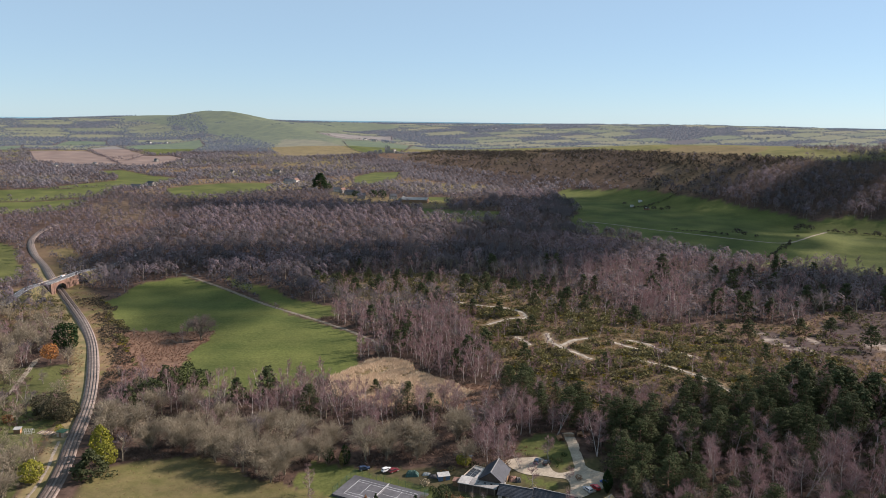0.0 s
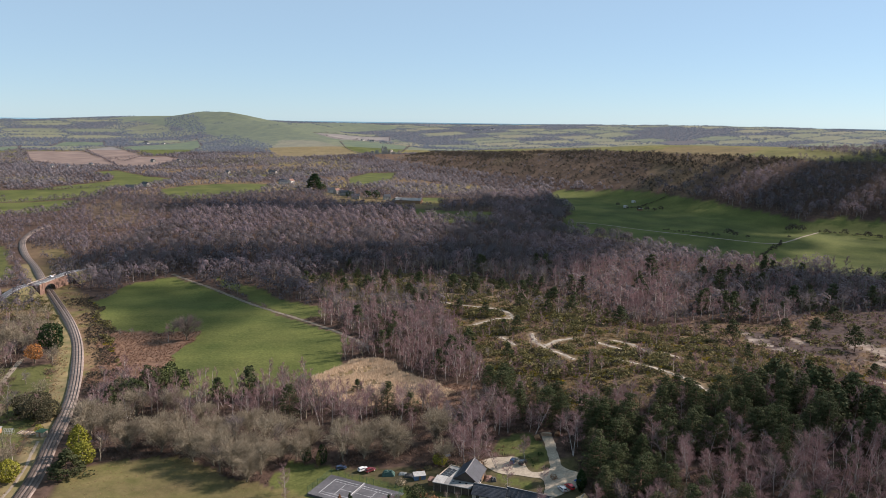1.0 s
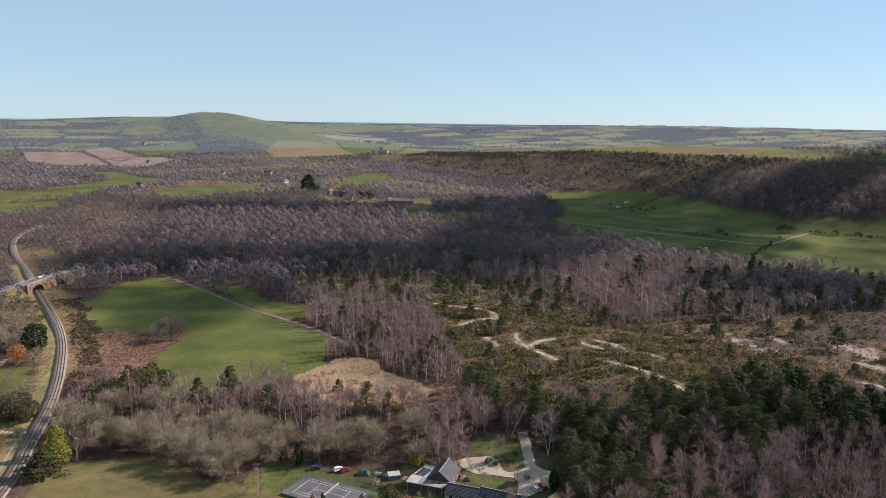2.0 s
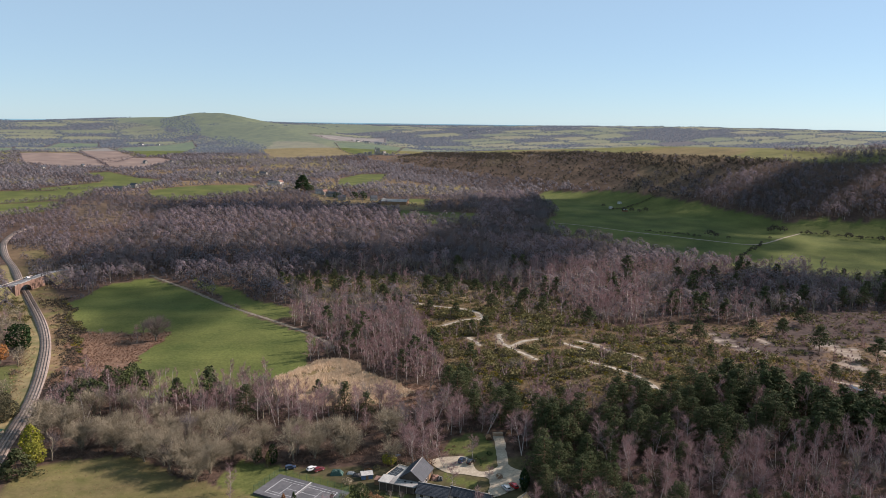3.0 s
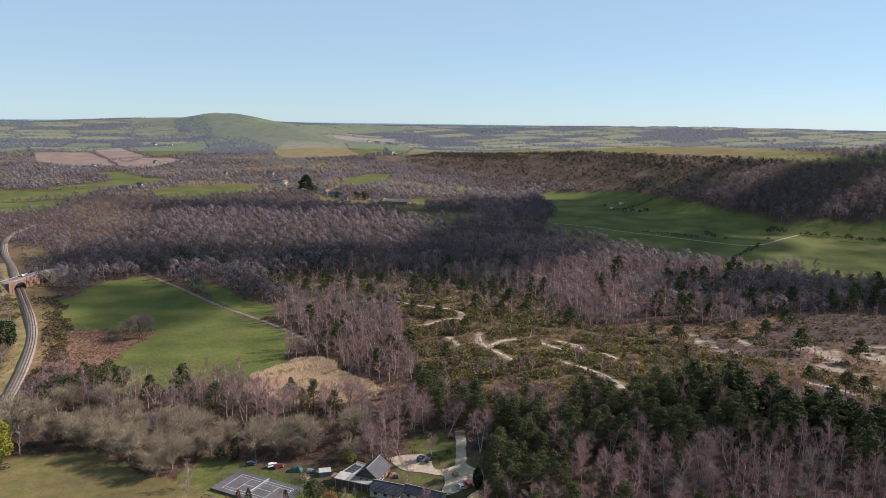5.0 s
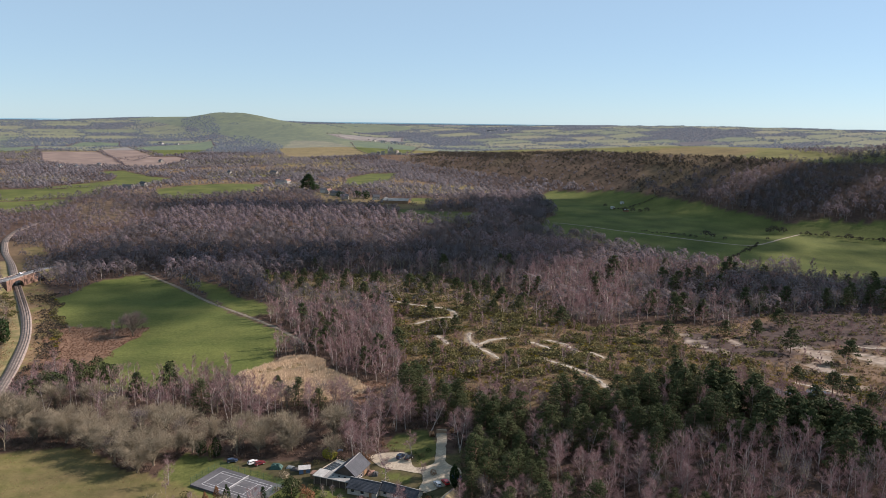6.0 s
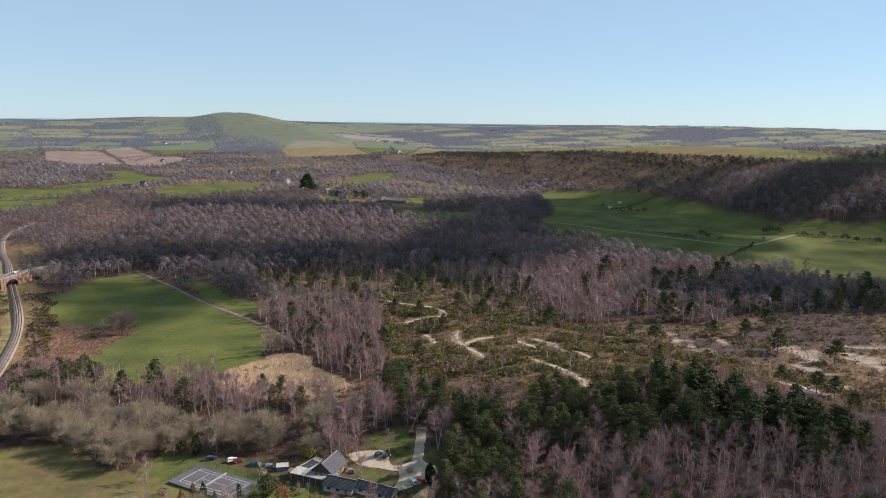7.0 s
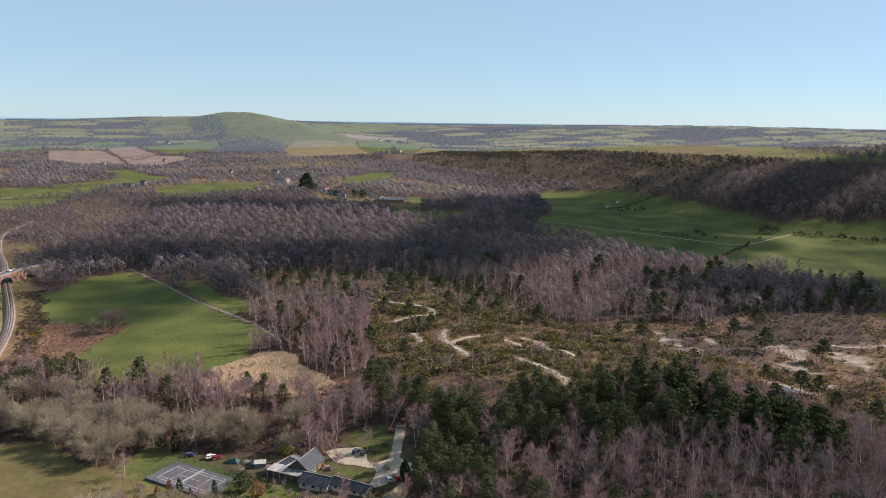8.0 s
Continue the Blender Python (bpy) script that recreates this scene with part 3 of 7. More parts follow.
    out["lush"] = np.maximum(out["lush"] * (1 - bank), 0.4 * verge)
    siding = (k < 34) & ~west & (y > 600) & (y < 720)
    out["dry"] = np.where(siding, 0.35, out["dry"])
    out["bracken"] = np.where(siding, 0.35, out["bracken"])
    trees = np.where(siding, np.minimum(trees, 0.32), trees)
    trees = np.where((k < 20) & ~west & (y > 370) & (y < 545), 0.0, trees)
    trees = np.where(k < np.where(y < 700, 11, 5), 0.0, trees)
    dl = way_dist(LANE, x, y)
    trees = np.where((dl < 22) & (dl > 6) & (y < 536) & (k > 12), 0.95, trees)
    trees = np.where(dl < 6, 0.0, trees)
    trees = np.where(way_dist(MEADOW_TRACK, x, y) < 4, 0.0, trees)
    trees = np.where(way_dist(DRIVE, x, y) < 4.0, 0.0, trees)
    trees = np.where(inside(YARD, x, y), 0.0, trees)
    return out, trees


def grid_mesh(name, x, y, z, rows, cols, material, closed):
    idx = np.arange(rows * cols).reshape(rows, cols)
    nxt = np.roll(idx, -1, axis=1) if closed else idx[:, 1:]
    cur = idx if closed else idx[:, :-1]
    quads = np.stack([cur[:-1], nxt[:-1], nxt[1:], cur[1:]], -1).reshape(-1, 4)
    me = bpy.data.meshes.new(name)
    me.vertices.add(rows * cols)
    me.vertices.foreach_set("co", np.stack([x, y, z], -1).astype(np.float32).ravel())
    me.loops.add(quads.size)
    me.loops.foreach_set("vertex_index", quads.ravel().astype(np.int32))
    me.polygons.add(len(quads))
    me.polygons.foreach_set("loop_start", np.arange(0, quads.size, 4, dtype=np.int32))
    me.polygons.foreach_set("use_smooth", np.ones(len(quads), bool))
    me.materials.append(material)
    me.update(calc_edges=True)
    me.validate()
    return me


def paint_cover(me, x, y):
    c, _ = cover(x, y)
    for key, names in (("cover_a", ("lush", "dry", "bracken")), ("cover_b", ("heath", "sand", "plough"))):
        att = me.attributes.new(key, "FLOAT_COLOR", "POINT")
        att.data.foreach_set("color", np.stack([c[k] for k in names] + [c["peat"] if key == "cover_a" else np.ones(len(x))], -1).astype(np.float32).ravel())


ORIGIN = (40.0, -10.0)
fan = np.concatenate([np.linspace(-43, 43, 350), np.linspace(43, 317, 44)[1:-1]])
rings_near = np.concatenate([[0.01, 40, 80, 120, 160], np.geomspace(185, 2900, 290)])
rings_far = np.geomspace(2897, 4850, 64)
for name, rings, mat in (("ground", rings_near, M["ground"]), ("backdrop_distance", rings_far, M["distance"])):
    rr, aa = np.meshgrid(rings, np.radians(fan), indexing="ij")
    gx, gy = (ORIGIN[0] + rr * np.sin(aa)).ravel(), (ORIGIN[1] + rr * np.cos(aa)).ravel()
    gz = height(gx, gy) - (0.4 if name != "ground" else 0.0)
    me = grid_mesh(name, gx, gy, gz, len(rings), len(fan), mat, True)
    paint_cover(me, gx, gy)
    tagged(new(name, me), "rolling late-winter farmland, heath and leaf-littered woodland floor" if name == "ground" else "far fields and wooded hills up to the skyline, with a painted haze glow",
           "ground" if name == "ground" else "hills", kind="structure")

# the sea beyond the hills
sea_a = np.radians(np.linspace(-48, 48, 60))
sea_r, sea_aa = np.meshgrid(np.array([4852.0, 4945.0]), sea_a, indexing="ij")
sea_z = np.where(sea_r < 4900, 40.0, 102.0)
sea = grid_mesh("sea", (ORIGIN[0] + sea_r * np.sin(sea_aa)).ravel(), (ORIGIN[1] + sea_r * np.cos(sea_aa)).ravel(), sea_z.ravel(), 2, 60, surface("sea", (0.16, 0.30, 0.38), (0.2, 0.34, 0.42), 0.01, 0.6), False)
tagged(new("backdrop_sea", sea), "pale blue strip of sea on the horizon", "sea", kind="structure")


# ---- mesh tools ----
def tri_mesh(name, v, t, material, vary=None):
    me = bpy.data.meshes.new(name)
    v, t = np.asarray(v, np.float32), np.asarray(t, np.int32)
    me.vertices.add(len(v))
    me.vertices.foreach_set("co", v.ravel())
    me.loops.add(t.size)
    me.loops.foreach_set("vertex_index", t.ravel())
    me.polygons.add(len(t))
    me.polygons.foreach_set("loop_start", np.arange(0, t.size, 3, dtype=np.int32))
    me.materials.append(material)
    me.update(calc_edges=True)
    if vary is not None:
        vary = np.asarray(vary, np.float32)
        att = me.attributes.new("vary", "FLOAT", "POINT")
        att.data.foreach_set("value", vary if vary.ndim == 1 else vary[:, 0].copy())
        if vary.ndim == 2:
            me.polygons.foreach_set("use_smooth", np.ones(len(t), bool))
            me.normals_split_custom_set_from_vertices(vary[:, 1:])
    return me


def join(pieces):
    """Join (vertices, triangles) pieces into one pair of arrays."""
    vs, ts, k = [], [], 0
    for v, t in pieces:
        vs.append(np.asarray(v, float))
        ts.append(np.asarray(t, int) + k)
        k += len(v)
    return np.concatenate(vs), np.concatenate(ts)


def stamp(protos, x, y, z, turn, size, pick, tall=None, soft=False):
    """Many copies of a few prototypes in one pair of arrays, with a number per copy on its points. soft: also the outward way of a round crown at each point."""
    vs, ts, var, k = [], [], [], 0
    tall = size if tall is None else tall
    rng = np.random.default_rng(5)
    for p, (v, t) in enumerate(protos):
        sel = np.nonzero(pick == p)[0]
        if not len(sel):
            continue
        c, s = np.cos(turn[sel])[:, None], np.sin(turn[sel])[:, None]
        px = (v[None, :, 0] * c - v[None, :, 1] * s) * size[sel][:, None] + x[sel][:, None]
        py = (v[None, :, 0] * s + v[None, :, 1] * c) * size[sel][:, None] + y[sel][:, None]
        pz = v[None, :, 2] * tall[sel][:, None] + z[sel][:, None]
        vs.append(np.stack([px, py, pz], -1).reshape(-1, 3))
        ts.append((t[None] + (np.arange(len(sel)) * len(v))[:, None, None]).reshape(-1, 3) + k)
        num = np.repeat(rng.random(len(sel)), len(v))
        if soft:
            w = (v - v.mean(axis=0)) / v.std(axis=0) ** 2
            w = w / np.linalg.norm(w, axis=1, keepdims=True) + np.array([0, 0, 0.25])
            w /= np.linalg.norm(w, axis=1, keepdims=True)
            num = np.column_stack([num, (w[None, :, 0] * c - w[None, :, 1] * s).ravel(), (w[None, :, 0] * s + w[None, :, 1] * c).ravel(), np.tile(w[:, 2], len(sel))])
        var.append(num)
        k += len(sel) * len(v)
    return np.concatenate(vs), np.concatenate(ts), np.concatenate(var)


def tube(points, radii, sides):
    """A tapered tube along points."""
    points = np.asarray(points, float)
    v, t = [], []
    for i, (p, r) in enumerate(zip(points, radii)):
        d = points[min(i + 1, len(points) - 1)] - points[max(i - 1, 0)]
        d = d / (np.linalg.norm(d) + 1e-9)
        a = np.cross(d, [0.3, 0.9, 0.2])
        a /= np.linalg.norm(a) + 1e-9
        b = np.cross(d, a)
        for k in range(sides):
            w = 2 * math.pi * k / sides
            v.append(p + r * (math.cos(w) * a + math.sin(w) * b))
    for i in range(len(points) - 1):
        for k in range(sides):
            a0, a1 = i * sides + k, i * sides + (k + 1) % sides
            t += [(a0, a1, a1 + sides), (a0, a1 + sides, a0 + sides)]
    return np.array(v), np.array(t)


def slivers(base, way, length, width, rng):
    """Thin tapering triangles, one for each base and direction."""
    n = len(base)
    way = way / (np.linalg.norm(way, axis=1, keepdims=True) + 1e-9)
    side = np.cross(way, rng.normal(size=(n, 3)))
    side /= np.linalg.norm(side, axis=1, keepdims=True) + 1e-9
    v = np.stack([base - side * width[:, None] / 2, base + side * width[:, None] / 2, base + way * length[:, None]], 1).reshape(-1, 3)
    return v, np.arange(3 * n).reshape(n, 3)


def part(name, bm, material, parent, label=""):
    """Link a bmesh, or a pair of arrays, as one mesh object under a thing or a part."""
    if isinstance(bm, tuple):
        me = tri_mesh(name, bm[0], bm[1], material)
    elif isinstance(bm, bpy.types.Mesh):
        me = bm
    else:
        me = bpy.data.meshes.new(name)
        bm.to_mesh(me)
        bm.free()
        me.materials.append(material)
    ob = new(name, me)
    ob.parent = parent
    if label:
        ob["label"] = label
    return ob


def thing(name, m, label, category, group="", kind=""):
    ob = new(name)
    ob.empty_display_size = 0.5
    ob.matrix_world = m
    return tagged(ob, label, category, group, kind)


def box(bm, x0, y0, z0, x1, y1, z1):
    v = [bm.verts.new(c) for c in ((x0, y0, z0), (x1, y0, z0), (x1, y1, z0), (x0, y1, z0), (x0, y0, z1), (x1, y0, z1), (x1, y1, z1), (x0, y1, z1))]
    for f in ((3, 2, 1, 0), (4, 5, 6, 7), (0, 1, 5, 4), (1, 2, 6, 5), (2, 3, 7, 6), (3, 0, 4, 7)):
        bm.faces.new([v[i] for i in f])
    return v


def boxed(*sizes, bevel=0.0):
    bm = bmesh.new()
    for s in sizes:
        box(bm, *s)
    if bevel:
        bmesh.ops.bevel(bm, geom=bm.edges[:], offset=bevel, segments=1, affect="EDGES")
    return bm


def prism(outline, x0, x1):
    """A solid with an outline in y and z, from x0 to x1."""
    bm = bmesh.new()
    a, b = [bm.verts.new((x0, y, z)) for y, z in outline], [bm.verts.new((x1, y, z)) for y, z in outline]
    bm.faces.new(a[::-1])
    bm.faces.new(b)
    for i in range(len(a)):
        j = (i + 1) % len(a)
        bm.faces.new((a[i], a[j], b[j], b[i]))
    return bm


def ground_z(x, y):
    return float(height(np.array([x]), np.array([y]))[0])


def spline(line, step):
    """Points at even steps along a smooth line through the given ones."""
    p = np.array(line, float)
    out = []
    for i in range(len(p) - 1):
        a, b, c, d = p[max(i - 1, 0)], p[i], p[i + 1], p[min(i + 2, len(p) - 1)]
        n = max(2, int(np.linalg.norm(c - b) / step))
        for k in np.arange(n) / n:
            out.append(0.5 * (2 * b + (c - a) * k + (2 * a - 5 * b + 4 * c - d) * k * k + (3 * b - a - 3 * c + d) * k ** 3))
    out.append(p[-1])
    return np.array(out)


def ribbon(line, offsets, lift, step=2.5, bed=None, edge=0.0):
    """A strip along a line: cross-section offsets and heights over the ground. bed: a smooth height of its own."""
    p = spline(line, step)
    d = np.gradient(p, axis=0)
    d /= np.linalg.norm(d, axis=1, keepdims=True)
    side = np.stack([d[:, 1], -d[:, 0]], -1)
    rng = np.random.default_rng(3)
    rows = []
    for k, (o, h) in enumerate(zip(offsets, lift)):
        oo = o + (rng.normal(size=len(p)) * edge if k in (0, len(offsets) - 1) else 0.0)
        q = p + side * np.reshape(oo * np.ones(len(p)), (-1, 1))
        zz = height(q[:, 0], q[:, 1]) if bed is None else bed(p)
        rows.append(np.column_stack([q, zz + h]))
    v = np.stack(rows, 1)
    n, w = v.shape[:2]
    idx = np.arange(n * w).reshape(n, w)
    t = []
    for i in range(w - 1):
        a, b, c, e = idx[:-1, i], idx[:-1, i + 1], idx[1:, i + 1], idx[1:, i]
        t += [np.stack([a, b, c], -1), np.stack([a, c, e], -1)]
    return v.reshape(-1, 3), np.concatenate(t)[:, ::-1].copy()


# ---- clouds out of view, added for their shade ----
# unseen cumulus put before the sun: each a heap of puffs over (x, y, half widths) of the land that it shades
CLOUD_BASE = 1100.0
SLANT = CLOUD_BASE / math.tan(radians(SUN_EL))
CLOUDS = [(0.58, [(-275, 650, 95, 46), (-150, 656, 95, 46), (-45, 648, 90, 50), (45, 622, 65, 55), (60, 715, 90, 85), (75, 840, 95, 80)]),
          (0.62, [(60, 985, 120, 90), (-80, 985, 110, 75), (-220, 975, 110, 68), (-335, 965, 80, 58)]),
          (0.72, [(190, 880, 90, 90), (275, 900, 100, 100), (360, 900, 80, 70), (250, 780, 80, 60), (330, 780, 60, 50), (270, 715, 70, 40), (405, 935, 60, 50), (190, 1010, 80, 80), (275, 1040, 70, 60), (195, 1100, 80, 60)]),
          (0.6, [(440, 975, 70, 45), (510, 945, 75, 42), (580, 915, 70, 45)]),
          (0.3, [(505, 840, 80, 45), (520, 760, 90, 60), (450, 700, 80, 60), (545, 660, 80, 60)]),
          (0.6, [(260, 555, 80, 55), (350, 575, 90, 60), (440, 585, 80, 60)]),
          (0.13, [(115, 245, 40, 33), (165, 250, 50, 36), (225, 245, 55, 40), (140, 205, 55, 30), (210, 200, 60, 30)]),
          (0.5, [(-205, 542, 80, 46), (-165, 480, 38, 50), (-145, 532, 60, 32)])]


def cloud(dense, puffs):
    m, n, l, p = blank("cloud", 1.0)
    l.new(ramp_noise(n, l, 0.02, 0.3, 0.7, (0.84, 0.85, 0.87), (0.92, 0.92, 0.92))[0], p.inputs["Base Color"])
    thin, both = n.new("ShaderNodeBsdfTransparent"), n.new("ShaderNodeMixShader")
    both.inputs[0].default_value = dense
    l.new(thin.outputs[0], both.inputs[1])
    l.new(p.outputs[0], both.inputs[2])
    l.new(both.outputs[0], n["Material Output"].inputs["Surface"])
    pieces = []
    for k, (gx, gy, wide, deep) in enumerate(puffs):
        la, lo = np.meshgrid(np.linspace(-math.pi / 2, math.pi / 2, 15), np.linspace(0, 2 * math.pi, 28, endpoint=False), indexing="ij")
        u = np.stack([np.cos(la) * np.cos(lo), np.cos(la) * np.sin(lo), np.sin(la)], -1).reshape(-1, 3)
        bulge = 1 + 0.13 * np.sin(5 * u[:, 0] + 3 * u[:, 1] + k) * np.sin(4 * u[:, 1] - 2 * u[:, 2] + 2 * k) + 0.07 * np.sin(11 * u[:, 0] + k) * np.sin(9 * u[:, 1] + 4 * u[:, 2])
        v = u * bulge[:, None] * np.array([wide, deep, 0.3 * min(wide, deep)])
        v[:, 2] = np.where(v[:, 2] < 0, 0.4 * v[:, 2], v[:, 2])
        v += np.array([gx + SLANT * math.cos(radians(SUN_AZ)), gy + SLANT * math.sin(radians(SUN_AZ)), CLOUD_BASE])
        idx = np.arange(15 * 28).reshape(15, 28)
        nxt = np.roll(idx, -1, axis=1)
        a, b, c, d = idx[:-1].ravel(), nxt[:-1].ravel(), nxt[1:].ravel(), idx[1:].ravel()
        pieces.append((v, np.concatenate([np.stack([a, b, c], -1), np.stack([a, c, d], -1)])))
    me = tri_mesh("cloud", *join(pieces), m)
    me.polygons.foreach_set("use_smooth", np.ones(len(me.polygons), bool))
    tagged(new("backdrop_cloud", me), "white cumulus cloud out of view, added to shade the land", "cloud", kind="structure")


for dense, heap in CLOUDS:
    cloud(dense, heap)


# ---- railway, bridge, lane, tracks ----
M["path_dirt"] = surface("path_dirt", (0.20, 0.165, 0.125), (0.34, 0.285, 0.22), 1.0, 0.95, 0.3)
M["track"] = surface("track_dirt", (0.11, 0.095, 0.070), (0.215, 0.18, 0.14), 0.6, 0.95, 0.4)

def rail_bed(p):
    z = height(p[:, 0], p[:, 1])
    k = np.ones(41) / 41
    pad = np.concatenate([np.full(20, z[0]), z, np.full(20, z[-1])])
    return np.convolve(pad, k, "valid") + 0.7


railway = thing("railway", Matrix(), "double railway track on pale brown stone ballast, curving under a brick bridge", "railway", kind="structure")
part("ballast", ribbon(RAIL, (-3.6, -2.8, 2.8, 3.6), (-1.6, 0.0, 0.0, -1.6), 3.0, rail_bed), M["ballast"], railway, "grey-brown stone ballast")
for off in (-2.15, -0.72, 0.72, 2.15):
    part("rail", ribbon(RAIL, (off - 0.09, off - 0.09, off + 0.09, off + 0.09), (0.02, 0.24, 0.24, 0.02), 3.0, rail_bed), M["rail_steel"], railway, "rusty dark steel rail")
centre = spline(RAIL, 0.72)
way = np.gradient(centre, axis=0)
way /= np.linalg.norm(way, axis=1, keepdims=True)
bedz = rail_bed(spline(RAIL, 3.0))
cz = np.interp(np.linspace(0, 1, len(centre)), np.linspace(0, 1, len(bedz)), bedz)
sleeper_box = boxed((-1.25, -0.13, 0.0, 1.25, 0.13, 0.1))
bmesh.ops.triangulate(sleeper_box, faces=sleeper_box.faces[:])
sv = np.array([v.co[:] for v in sleeper_box.verts])
st = np.array([[v.index for v in f.verts] for f in sleeper_box.faces])
sleeper_box.free()
for off in (-1.48, 1.48):
    near = centre[:, 1] < 560
    q = centre[near] + off * np.stack([way[near][:, 1], -way[near][:, 0]], -1)
    v, t, _ = stamp([(sv, st)], q[:, 0], q[:, 1], cz[near] + 0.01, np.arctan2(way[near][:, 0], -way[near][:, 1]) + math.pi, np.ones(len(q)), np.zeros(len(q), int))
    tagged(part("sleepers", (v, t), M["sleeper"], railway, "weathered sleepers"), kind="stuff")



def lane_bed(p):
    z = height(p[:, 0], p[:, 1])
    d = np.hypot(p[:, 0] + 315, p[:, 1] - 552)
    return np.maximum(z + 0.12, 1.75 - 8.5 * smooth(22, np.where(p[:, 1] < 552, 62, 110), d))


for stretch in ([(-332, 485), (-327, 508), (-324, 522), (-320.5, 534)], [(-314.2, 574), (-314, 590), (-314, 620), (-314, 660), (-312.6, 700)]):
    for offs, drop in (((-14.0, -4.6, -3.9), (-8.5, -0.4, -0.15)), ((3.9, 4.6, 14.0), (-0.15, -0.4, -8.5))):
        tagged(new("lane_embankment", tri_mesh("lane_embankment", *ribbon(stretch, offs, drop, 3.0, lane_bed), M["bank_grass"])), "grassy embankment carrying the lane to the bridge", "embankment", kind="structure")
road = tagged(new("road", tri_mesh("road", *ribbon(LANE, (-4.1, -3.9, 3.9, 4.1), (-0.3, 0.02, 0.02, -0.3), 3.0, lane_bed), M["asphalt"])),
              "grey asphalt lane climbing over the railway bridge", "road", kind="structure")
for off, label in ((-2.5, ""), (2.5, "")):
    part("edge_line", ribbon(LANE, (off - 0.09, off + 0.09), (0.05, 0.05), 3.0, lane_bed), M["line_paint"], road)


def road_bridge(x, y, turn, skew):
    """A brick arch bridge set askew across the railway: local x along the lane; the vault follows the tracks."""
    z0, deck, half = -6.2, 7.85, 7.2
    top = thing("road_bridge", pose(x, y, z0, 0, 0, turn), "red-brick arch bridge carrying a lane over the railway", "bridge", kind="structure")
    curve = [(half * math.cos(math.pi * (1 - k / 18)), 1.9 + 4.2 * math.sin(math.pi * (1 - k / 18))) for k in range(19)]
    for face in (-5.3, 4.7):
        s = skew * face
        low = [(-19, -1), (s - half, -1)] + [(u + s, w) for u, w in curve] + [(s + half, -1), (19, -1)]
        bm = bmesh.new()
        a = [[bm.verts.new((u, yy, w)) for u, w in low] for yy in (face, face + 0.6)]
        b = [[bm.verts.new((u, yy, deck)) for u, w in low] for yy in (face, face + 0.6)]
        for i in range(len(low) - 1):
            if i not in (1, len(low) - 3):
                bm.faces.new((a[0][i], a[0][i + 1], b[0][i + 1], b[0][i]))
                bm.faces.new((a[1][i + 1], a[1][i], b[1][i], b[1][i + 1]))
            bm.faces.new((a[0][i + 1], a[0][i], a[1][i], a[1][i + 1]))
        for i in (0, -1):
            bm.faces.new((a[0][i], b[0][i], b[1][i], a[1][i]))
        part("spandrel_wall", bm, M["brick"], top)
        for u in (s - half - 1.6, s + half + 1.6):
            part("pilaster", boxed((u - 0.6, face - 0.25, -1, u + 0.6, face + 0.85, deck + 0.75)), M["brick"], top)
    part("deck_slab", boxed((-19, -4.7, deck - 0.35, 19, 4.7, deck - 0.08)), M["asphalt"], top, "grey deck")
    for u in (-19, 18.4):
        part("end_wall", boxed((u, -4.7, -1, u + 0.6, 4.7, deck - 0.36)), M["brick"], top)
    bm = bmesh.new()
    inner = [(-half, -1)] + curve + [(half, -1)]
    outer = [(-half - 0.7, -1)] + [(u * 1.1, w + 0.45) for u, w in curve] + [(half + 0.7, -1)]
    ring = [[bm.verts.new((u + skew * yy, yy, w)) for u, w in line] for line, yy in ((inner, -5.4), (outer, -5.4), (outer, 5.4), (inner, 5.4))]
    for k in range(4):
        p, q = ring[k], ring[(k + 1) % 4]
        for i in range(len(p) - 1):
            bm.faces.new((p[i], p[i + 1], q[i + 1], q[i]))
    part("arch_ring", bm, M["brick"], top, "darker brick arch ring")
    for face in (-5.3, 4.7):
        parapet = part("parapet", boxed((-19, face, deck, 19, face + 0.6, deck + 0.45)), M["brick"], top, "low brick parapet")
        part("coping", boxed((-19.1, face - 0.08, deck + 0.45, 19.1, face + 0.68, deck + 0.58)), M["stone"], parapet, "pale stone coping")
    return top


road_bridge(-315.4, 553, 88, 1.15)

tagged(new("meadow_track", tri_mesh("meadow_track", *ribbon(MEADOW_TRACK, (-1.35, -0.6, 0, 0.6, 1.35), (0.02, 0.09, 0.14, 0.09, 0.02), 2.0, None, 0.25), M["track"])),
       "worn grey-brown farm track across the meadow", "track", kind="structure")
tagged(new("driveway", tri_mesh("driveway", *ribbon(DRIVE, (-2.0, -0.9, 0, 0.9, 2.0), (0.04, 0.10, 0.12, 0.10, 0.04), 1.5, None, 0.15), M["gravel"])),
       "pale gravel drive leading into the wood", "driveway", kind="structure")
tagged(new("garden_path", tri_mesh("garden_path", *ribbon([(-162, 276), (-158, 265), (-153.5, 253), (-149, 237), (-146, 215)], (-0.6, 0, 0.6), (0.03, 0.09, 0.03), 1.5, None, 0.08), M["path_dirt"])),
       "narrow pale garden path beside the railway", "path", kind="structure")
tagged(new("garden_track", tri_mesh("garden_track", *ribbon([(-232, 380), (-225, 357), (-218, 334), (-219, 318), (-226, 300)], (-1.4, -0.4, 0.4, 1.4), (0.03, 0.08, 0.08, 0.03), 1.5, None, 0.15), M["path_dirt"])),
       "pale two-rut track through a garden", "path", kind="structure")
